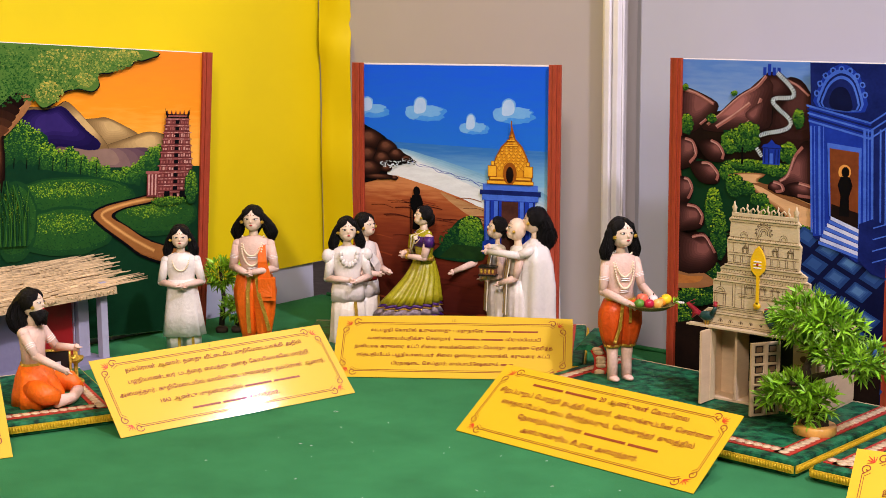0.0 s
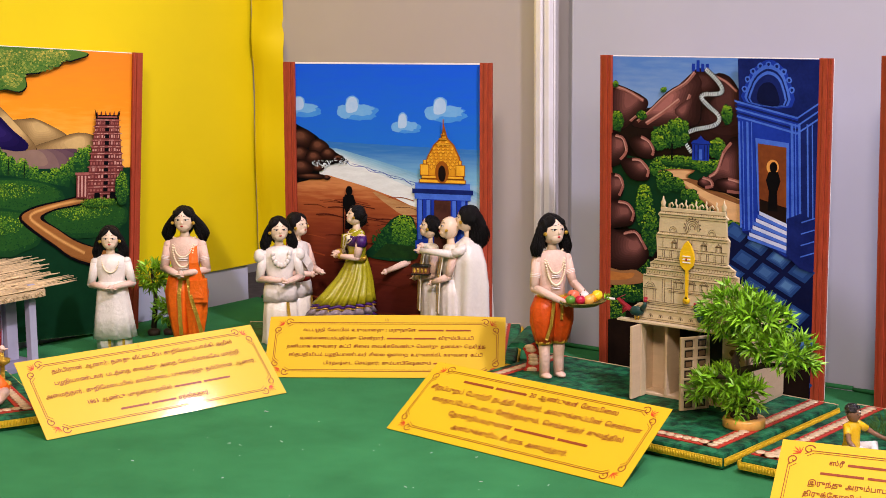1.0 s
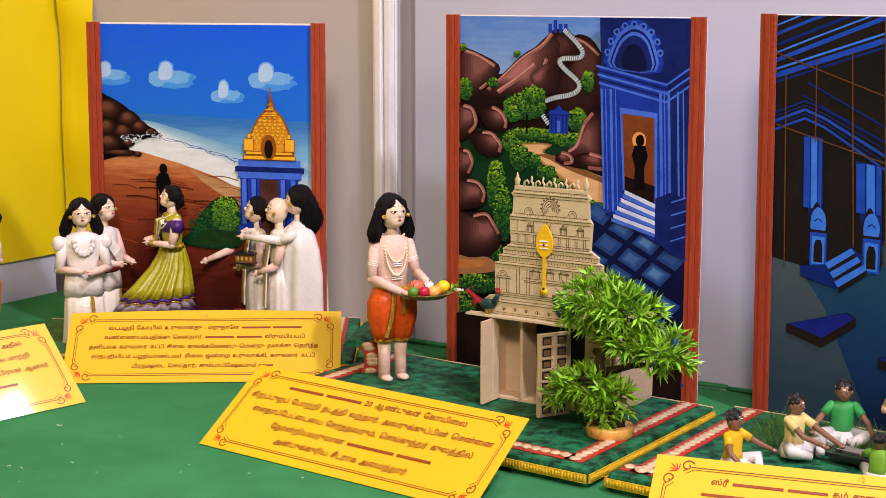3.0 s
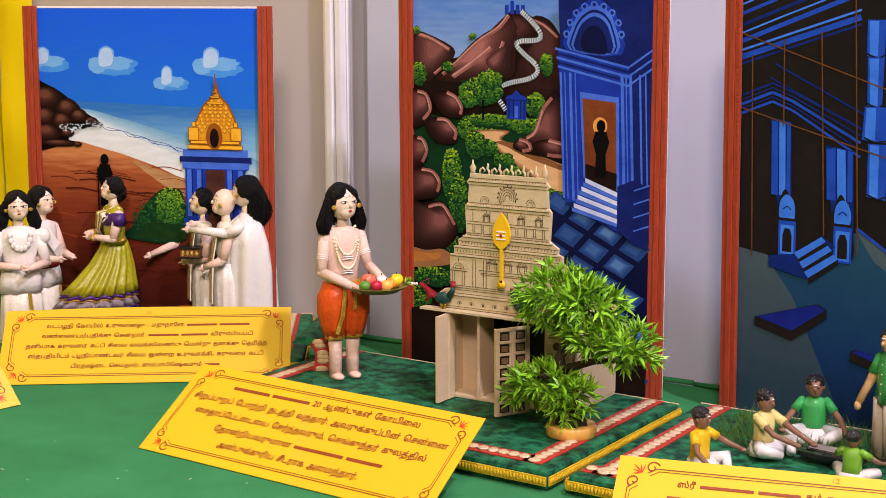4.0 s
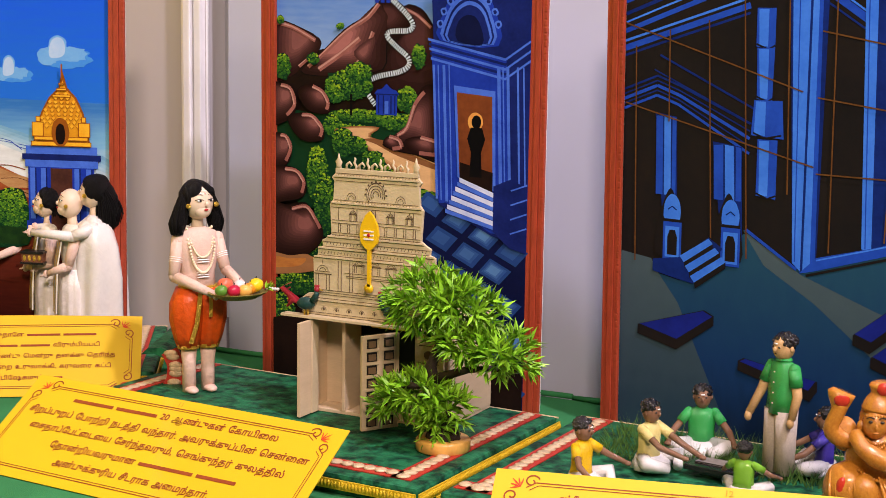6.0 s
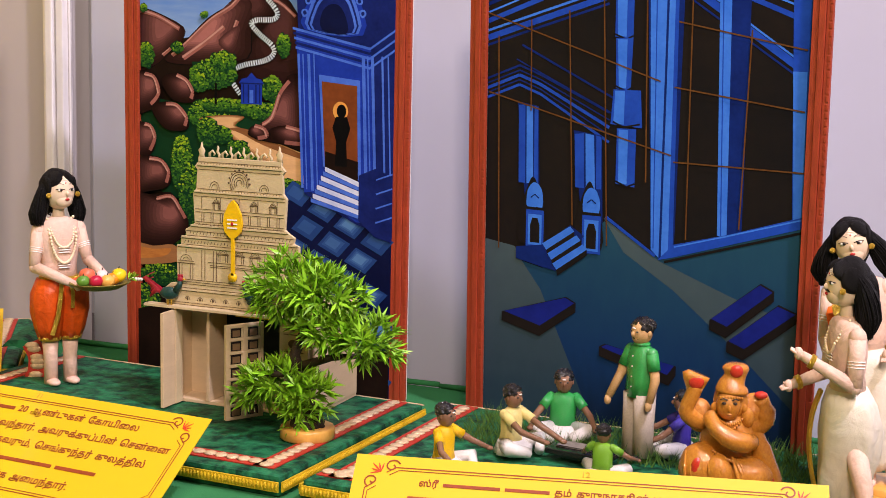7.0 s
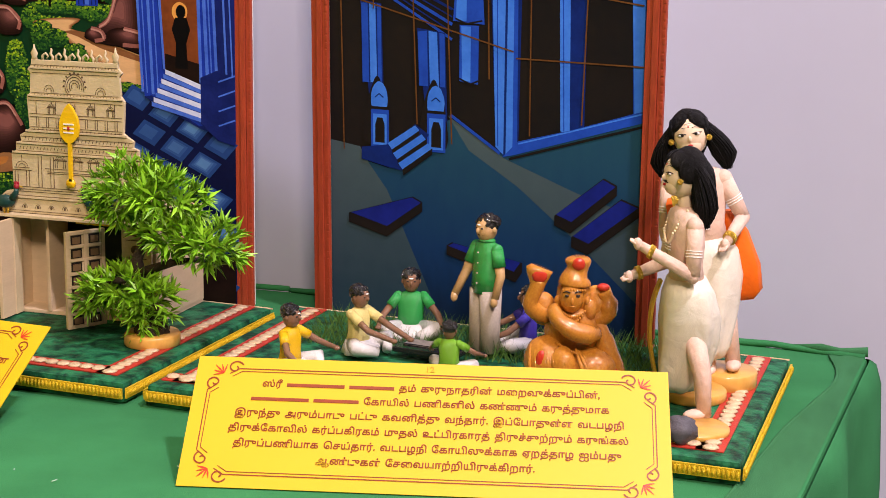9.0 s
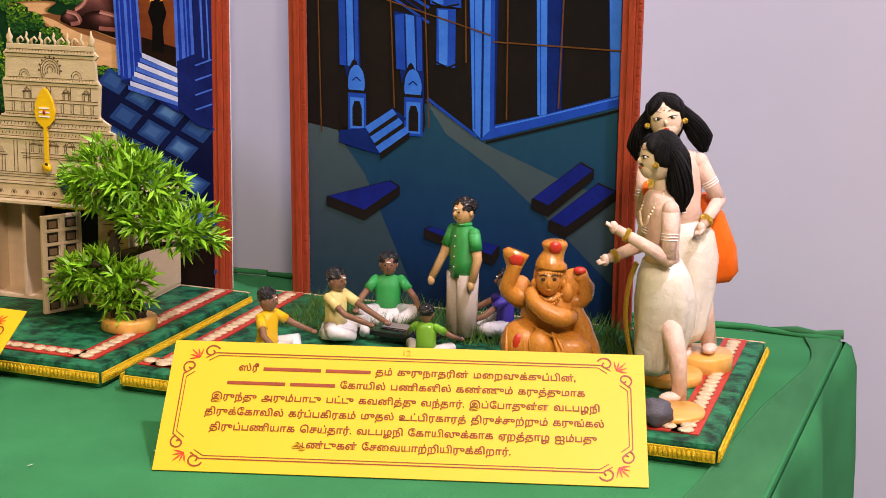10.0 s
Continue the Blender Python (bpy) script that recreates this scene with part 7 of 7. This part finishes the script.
# box held by the shore dolls
g = Geo()
COPPER = material("copper_box", (0.26, 0.10, 0.05), 0.35, 0.4, 200, 0.4, 0.4)
g.box((0, 0, 0.006), (0.021, 0.013, 0.012), COPPER)
for z in (0.001, 0.0115):
    g.box((0, 0, z), (0.0235, 0.0155, 0.002), EYE_B)
for k in range(4):
    g.ball((-0.0075 + 0.005 * k, -0.0068, 0.006), (0.0016, 0.0006, 0.003), GOLD, 8, 5)
thing("offering_box", "small copper brown box held by the bald doll", "box", at=pose(-0.214, -0.090, TOP + 0.104, 0, 0, 20), geo=g, bevel=0.0008)

# ---- figurines on the grass ----
def gloss(name, rgb, second=None):
    return material("glazed_" + name, rgb, 0.22, 0.25, 120, 0.35, second=second, coat=0.4)


F_SKIN, F_SKIN2, F_HAIR = gloss("brown", (0.24, 0.12, 0.07)), gloss("tan", (0.62, 0.38, 0.17)), gloss("black", (0.012, 0.011, 0.012))
F_WHITE, F_GREEN, F_LIME, F_YEL, F_CREAM, F_BLUE, F_GREY = gloss("white", (0.72, 0.70, 0.68)), gloss("green", (0.012, 0.34, 0.075)), gloss("lime", (0.16, 0.42, 0.03)), gloss("yellow", (0.80, 0.48, 0.01)), gloss("cream", (0.76, 0.64, 0.24)), gloss("blue", (0.05, 0.035, 0.35)), material("matt_trousers", (0.55, 0.47, 0.40), 0.7, 0.2, 80, 0.5)


def small_head(g, c, r, skin, wob=0.0, face=(0, -1)):
    c = Vector(c)
    g.ball(c, (r * 0.82, r * 0.9, r * 1.1), skin, 14, 10)
    g.ball(c + Vector((0, r * 0.18, r * 0.42)), (r * 0.93, r * 0.95, r * 0.82), F_HAIR, 14, 9, None, 0.18, 3)
    rr = random.Random(int(r * 1000))
    for i in range(40):
        d = Vector((rr.gauss(0, 1), rr.gauss(0.3, 0.9), abs(rr.gauss(0, 1)))).normalized()
        g.ball(c + Vector((d.x * 0.88 * r, 0.16 * r + d.y * 0.9 * r, 0.42 * r + d.z * 0.78 * r)), r * 0.17, F_HAIR, 6, 4)
    g.ball(c + Vector((0, -r * 0.9, -r * 0.05)), (r * 0.14, r * 0.22, r * 0.24), skin, 7, 5)
    for sx in (-1, 1):
        g.ball(c + Vector((sx * r * 0.32, -r * 0.80, r * 0.14)), (r * 0.14, r * 0.08, r * 0.08), EYE_B, 7, 5)
        g.ball(c + Vector((sx * r * 0.83, r * 0.05, 0)), (r * 0.12, r * 0.2, r * 0.26), skin, 7, 5)
    g.ball(c + Vector((0, -r * 0.86, r * 0.42)), (r * 0.22, r * 0.08, r * 0.07), ASH, 7, 5)


def sitting(at, rz, h, shirt, label, reach=((-0.55, -0.5, 0.3), (0.55, -0.5, 0.3)), skin=None, cloth=None):
    skin, cloth = skin or F_SKIN, cloth or F_WHITE
    g = Geo()
    small_head(g, (0, -0.02, 0.86), 0.162, skin)
    g.tube([(0, 0, 0.66), (0, -0.01, 0.76)], [0.075, 0.065], skin, 10)
    g.lathe([(0.71, 0.07, 0.06), (0.67, 0.18, 0.10), (0.54, 0.21, 0.14), (0.32, 0.185, 0.14), (0.12, 0.22, 0.17)], shirt, 26, 5, 0.11, twist=0.8)
    g.lathe([(0.2, 0.24, 0.18), (0.10, 0.32, 0.26, 0, -0.06), (0.0, 0.34, 0.28, 0, -0.06)], cloth, 22, 7, 0.1)
    for sx in (-1, 1):
        g.tube([(sx * 0.14, 0, 0.12), (sx * 0.40, -0.28, 0.16), (sx * 0.12, -0.46, 0.08)], [0.13, 0.12, 0.08], cloth, 12)
    for sx, w in zip((-1, 1), reach):
        s, w = Vector((sx * 0.195, 0, 0.625)), Vector(w)
        e = s.lerp(w, 0.5) + Vector((sx * 0.07, 0.02, -0.05))
        g.ball(s, 0.078, shirt, 10, 7)
        g.tube([s, s.lerp(e, 0.55)], [0.078, 0.080], shirt, 10)
        g.tube([s.lerp(e, 0.4), e, w], [0.058, 0.052, 0.038], skin, 10)
        g.ball(w, (0.055, 0.06, 0.04), skin, 9, 6)
    ob = new("figurine", g.mesh("figurine"))
    ob.matrix_world = pose(*at, 0, 0, rz) @ Matrix.Scale(h, 4)
    return tagged(ob, label, "figurine", "small glazed figurines")


Z4 = TOP + 0.0185
sitting((0.4235, -0.235, Z4), 80, 0.047, F_YEL, "small seated figurine in glossy yellow shirt")
sitting((0.4515, -0.168, Z4), 72, 0.049, F_CREAM, "small seated figurine in cream vest reaching forward", ((-0.1, -0.75, 0.3), (0.2, -0.85, 0.28)))
sitting((0.4740, -0.110, Z4), 18, 0.051, F_GREEN, "small seated figurine in glossy green shirt", ((-0.5, -0.35, 0.2), (0.5, -0.35, 0.2)))
sitting((0.5336, -0.204, Z4), 176, 0.038, F_LIME, "small seated figurine in lime shirt turned away")
sitting((0.5720, -0.119, Z4), -75, 0.048, F_BLUE, "small seated figurine in glossy blue shirt", ((-0.2, -0.8, 0.25), (0.3, -0.7, 0.2)))

g = Geo()
small_head(g, (0, -0.005, 0.925), 0.088, F_SKIN2)
for sx in (-1, 1):
    g.tube([(0, -0.07, 0.893), (sx * 0.03, -0.062, 0.885)], [0.011, 0.005], F_HAIR, 6)
g.tube([(0, 0, 0.80), (0, 0, 0.87)], [0.042, 0.036], F_SKIN2, 10)
g.lathe([(0.84, 0.04, 0.035), (0.82, 0.095, 0.055), (0.72, 0.115, 0.078), (0.58, 0.108, 0.08), (0.46, 0.122, 0.088)], F_GREEN, 26, 5, 0.08, twist=0.6)
for sx in (-1, 1):
    g.lathe([(0.48, 0.075, 0.085, sx * 0.05, 0), (0.25, 0.068, 0.075, sx * 0.055, 0), (0.02, 0.066, 0.072, sx * 0.058, 0)], F_GREY, 18, 5, 0.06)
    g.ball((sx * 0.058, -0.035, 0.018), (0.045, 0.085, 0.022), F_HAIR, 10, 6)
    s, e, w = Vector((sx * 0.105, 0, 0.785)), Vector((sx * 0.145, 0.0 - 0.05 * (sx < 0), 0.60)), Vector((sx * 0.15, -0.05 - 0.10 * (sx < 0), 0.44))
    g.ball(s, 0.044, F_GREEN, 10, 7)
    g.tube([s, s.lerp(e, 0.65)], [0.044, 0.047], F_GREEN, 12)
    g.tube([s.lerp(e, 0.5), e, w], [0.038, 0.034, 0.027], F_SKIN2, 10)
    g.ball(w + Vector((0, -0.008, -0.022)), (0.024, 0.028, 0.040), F_SKIN2, 10, 7)
g.lathe([(0.862, 0.046, 0.044), (0.845, 0.062, 0.056), (0.838, 0.066, 0.060)], F_GREEN, 16)
for k in range(4):
    g.ball((0.0, -0.080 - 0.002 * k, 0.76 - 0.075 * k), 0.006, F_WHITE, 6, 4)
ob = new("figurine", g.mesh("figurine"))
ob.matrix_world = pose(0.5425, -0.139, Z4, 0, 0, -32) @ Matrix.Diagonal((0.108, 0.110, 0.104, 1))
tagged(ob, "small standing figurine in green shirt and grey trousers", "figurine", "small glazed figurines")

# glazed clay idol
CLAY = material("amber_glazed_clay", (0.62, 0.265, 0.036), 0.13, 0.3, 45, 0.28, second=(0.42, 0.14, 0.02), coat=0.7)
CLAYR = material("red_glaze", (0.55, 0.04, 0.02), 0.2, 0.2, 80, coat=0.5)
CLAYD = material("dark_glaze", (0.035, 0.020, 0.012), 0.2, 0.2, 80, coat=0.5)
g = Geo()
# seat, body and knees
for c, r in (((0.0, 0.0, 0.09), (0.42, 0.28, 0.13)), ((0.0, 0.0, 0.42), (0.245, 0.165, 0.25)), ((-0.22, -0.08, 0.20), (0.20, 0.19, 0.20)), ((-0.09, -0.20, 0.20), (0.12, 0.11, 0.15)), ((0.16, -0.12, 0.17), (0.22, 0.16, 0.15))):
    g.ball(c, r, CLAY, 22, 14, None, 0.05, 4)
g.tube(rounded3([(0.19, 0.0, 0.50), (0.25, -0.03, 0.40), (0.32, -0.05, 0.24), (0.38, -0.06, 0.08)], 3), [0.075] * 4 + [0.09] * 3 + [0.10] * 3, CLAY, 14)
# head with headdress and crown
for c, r in (((0.0, -0.03, 0.71), (0.150, 0.105, 0.155)), ((-0.025, -0.11, 0.70), (0.105, 0.10, 0.118)), ((-0.025, -0.203, 0.69), (0.015, 0.018, 0.026)), ((-0.025, -0.196, 0.648), (0.027, 0.012, 0.008)), ((-0.25, 0.01, 0.58), (0.11, 0.07, 0.13)), ((0.20, 0.01, 0.60), (0.14, 0.08, 0.17))):
    g.ball(c, r, CLAY, 18, 12, None, 0.03, 6)
g.tube(rounded3([(0.0, -0.06, 0.79), (0.005, -0.06, 0.85), (0.02, -0.055, 0.90), (0.025, -0.05, 0.96), (0.025, -0.05, 1.0)], 3), [0.142, 0.140, 0.132, 0.118, 0.104, 0.096, 0.092, 0.096, 0.106, 0.114, 0.110, 0.095, 0.060], CLAY, 20, 0.85)
g.ball((0.025, -0.128, 0.955), (0.058, 0.026, 0.048), CLAYR, 12, 8)
for sx in (-1, 1):
    g.ball((-0.025 + sx * 0.046, -0.196, 0.728), (0.020, 0.011, 0.012), CLAYD, 10, 7)
    g.tube([(-0.025 + sx * 0.078, -0.185, 0.752), (-0.025 + sx * 0.048, -0.202, 0.764), (-0.025 + sx * 0.018, -0.205, 0.754)], 0.006, CLAYD, 6)
    g.ball((-0.015 + sx * 0.125, -0.09, 0.67), (0.030, 0.030, 0.042), CLAY, 10, 7)
# raised arms with what they hold, and the arm across the chest
g.tube(rounded3([(-0.17, 0.0, 0.53), (-0.30, -0.03, 0.56), (-0.37, -0.05, 0.63), (-0.33, -0.06, 0.74), (-0.30, -0.06, 0.82)], 3), [0.07] * 7 + [0.062] * 6, CLAY, 14)
g.tube([(-0.32, -0.06, 0.74), (-0.31, -0.06, 0.80), (-0.305, -0.06, 0.86), (-0.30, -0.06, 0.90), (-0.295, -0.06, 0.915)], [0.058, 0.075, 0.105, 0.118, 0.08], CLAY, 16, 0.55)
g.ball((-0.30, -0.108, 0.855), (0.066, 0.022, 0.052), CLAYR, 12, 8)
g.tube(rounded3([(0.15, 0.0, 0.50), (0.27, 0.0, 0.55), (0.29, 0.0, 0.64), (0.25, -0.02, 0.74)], 3), [0.085] * 4 + [0.095] * 3 + [0.066] * 3, CLAY, 14)
g.ball((0.14, -0.08, 0.60), (0.060, 0.060, 0.080), CLAY, 12, 8, None, 0.08, 5)
g.ball((0.25, -0.035, 0.765), (0.058, 0.052, 0.030), CLAYR, 12, 8)
g.tube(rounded3([(-0.17, -0.10, 0.60), (-0.13, -0.20, 0.54), (0.0, -0.23, 0.47), (0.13, -0.20, 0.44), (0.19, -0.12, 0.43)], 3), [0.066] * 5 + [0.076] * 5 + [0.060] * 3, CLAY, 14)
g.ball((-0.27, -0.228, 0.23), (0.052, 0.028, 0.090), CLAYR, 12, 8)
g.ball((0.33, -0.130, 0.14), (0.065, 0.050, 0.060), CLAYR, 12, 8)
# bead strings, waist band and folds of the dress
for z, w, y, n in ((0.565, 0.10, -0.175, 13), (0.535, 0.075, -0.20, 9), (0.80, 0.10, -0.15, 13), (0.77, 0.09, -0.185, 9)):
    for k in range(n):
        q = 2 * k / (n - 1) - 1
        g.ball((-0.01 + w * q, y + 0.04 * q * q, z + (0.035 * q * q if z < 0.7 else -0.01 * q * q)), 0.013, CLAY, 7, 5)
for k in range(14):
    g.ball((-0.14 + 0.020 * k, -0.17 - 0.05 * math.sin(k * 0.24), 0.36 - 0.07 * math.sin(k * 0.12)), 0.014, CLAY, 7, 5)
for k in range(7):
    g.tube([(-0.36 + 0.045 * k, -0.13 - 0.02 * k, 0.34 - 0.004 * k), (-0.37 + 0.05 * k, -0.21 - 0.014 * k, 0.24), (-0.36 + 0.055 * k, -0.25, 0.06)], [0.010, 0.016, 0.012], CLAY, 7)
for k in range(6):
    g.tube([(0.02 + 0.02 * k, -0.20, 0.33 - 0.01 * k), (0.06 + 0.04 * k, -0.26 + 0.01 * k, 0.22), (0.10 + 0.055 * k, -0.27 + 0.016 * k, 0.06)], [0.010, 0.017, 0.012], CLAY, 7)
ob = new("clay_idol", g.mesh("clay_idol"))
ob.matrix_world = pose(0.6215, -0.1960, Z4, 0, 0, 16) @ Matrix.Diagonal((0.082, 0.09, 0.094, 1))
tagged(ob, "glossy amber glazed clay idol on the mat", "statue")

# slate and orange petals between the seated figurines
g = Geo()
g.box((0, 0, 0.006), (0.052, 0.026, 0.004), F_HAIR)
g.box((-0.004, 0.003, 0.0085), (0.034, 0.015, 0.0015), material("grey_ash_heap", (0.25, 0.22, 0.19), 0.9, 0.4, 200, 0.8))
g.box((0, 0, 0.0025), (0.030, 0.015, 0.005), F_HAIR)
thing("game_board", "small black board lying between the figurines", "board", at=pose(0.508, -0.165, Z4, 0, 0, -8), geo=g, bevel=0.0006)

# grass on the mat
GRASS = material("plastic_grass", (0.07, 0.17, 0.03), 0.6, 0.4, 90, 0.1, per=0.5)
g = Geo()
rnd = random.Random(12)
for i in range(2600):
    x, y = rnd.uniform(0.395, 0.70), rnd.uniform(-0.155, -0.068)
    L, a = rnd.uniform(0.008, 0.020), rnd.uniform(0, 6.28)
    t = rnd.uniform(0.2, 0.9)
    p = Vector((x, y, TOP + 0.0158))
    d = Vector((math.cos(a) * t, math.sin(a) * t, 1)).normalized()
    s = d.cross(Vector((math.sin(a), -math.cos(a), 0.3))).normalized() * 0.0005
    g.add([p - s, p + s, p + d * L], [(0, 1, 2)], GRASS)
thing("grass", "tufts of thin green plastic grass on the mat", "grass", kind="stuff", geo=g)

# turned wooden stands and a dark pebble
for x, y, r, hgt in ((-0.302, -0.118, 0.018, 0.0298), (0.7255, -0.1500, 0.0225, 0.012), (0.7085, -0.1900, 0.0225, 0.0075), (0.7200, -0.2640, 0.0215, 0.0045)):
    g = Geo()
    g.lathe([(0, r - 0.001, r - 0.001), (0.001, r, r), (hgt - 0.001, r, r), (hgt, r - 0.001, r - 0.001)], DISC, 40)
    thing("wooden_stand", "round varnished wooden stand on the velvet mat", "stand", "wooden stands", at=pose(x, y, TOP + 0.016), geo=g)
g = Geo()
g.ball((0, 0, 0.008), (0.011, 0.013, 0.009), material("grey_stone", (0.09, 0.085, 0.10), 0.6, 0.3, 120, 0.4), 16, 10, None, 0.3, 2)
thing("pebble", "dark grey rounded stone on the wooden stand", "stone", at=pose(0.712, -0.287, TOP + 0.016), geo=g)

# lint and thread on the felt
rnd = random.Random(77)
LINT = material("white_lint", (0.7, 0.75, 0.7), 0.9, 0.1, 90)
g = Geo()
for i in range(46):
    x, y = rnd.uniform(-0.2, 0.62), rnd.uniform(-0.62, -0.40)
    a, L = rnd.uniform(0, 6.28), rnd.uniform(0.0008, 0.004)
    g.tube([(x, y, TOP + 0.0012), (x + L * math.cos(a), y + L * math.sin(a), TOP + 0.0016)], 0.00025, LINT, 5)
thing("lint", "tiny white lint specks on the green felt", "lint", kind="stuff", geo=g)
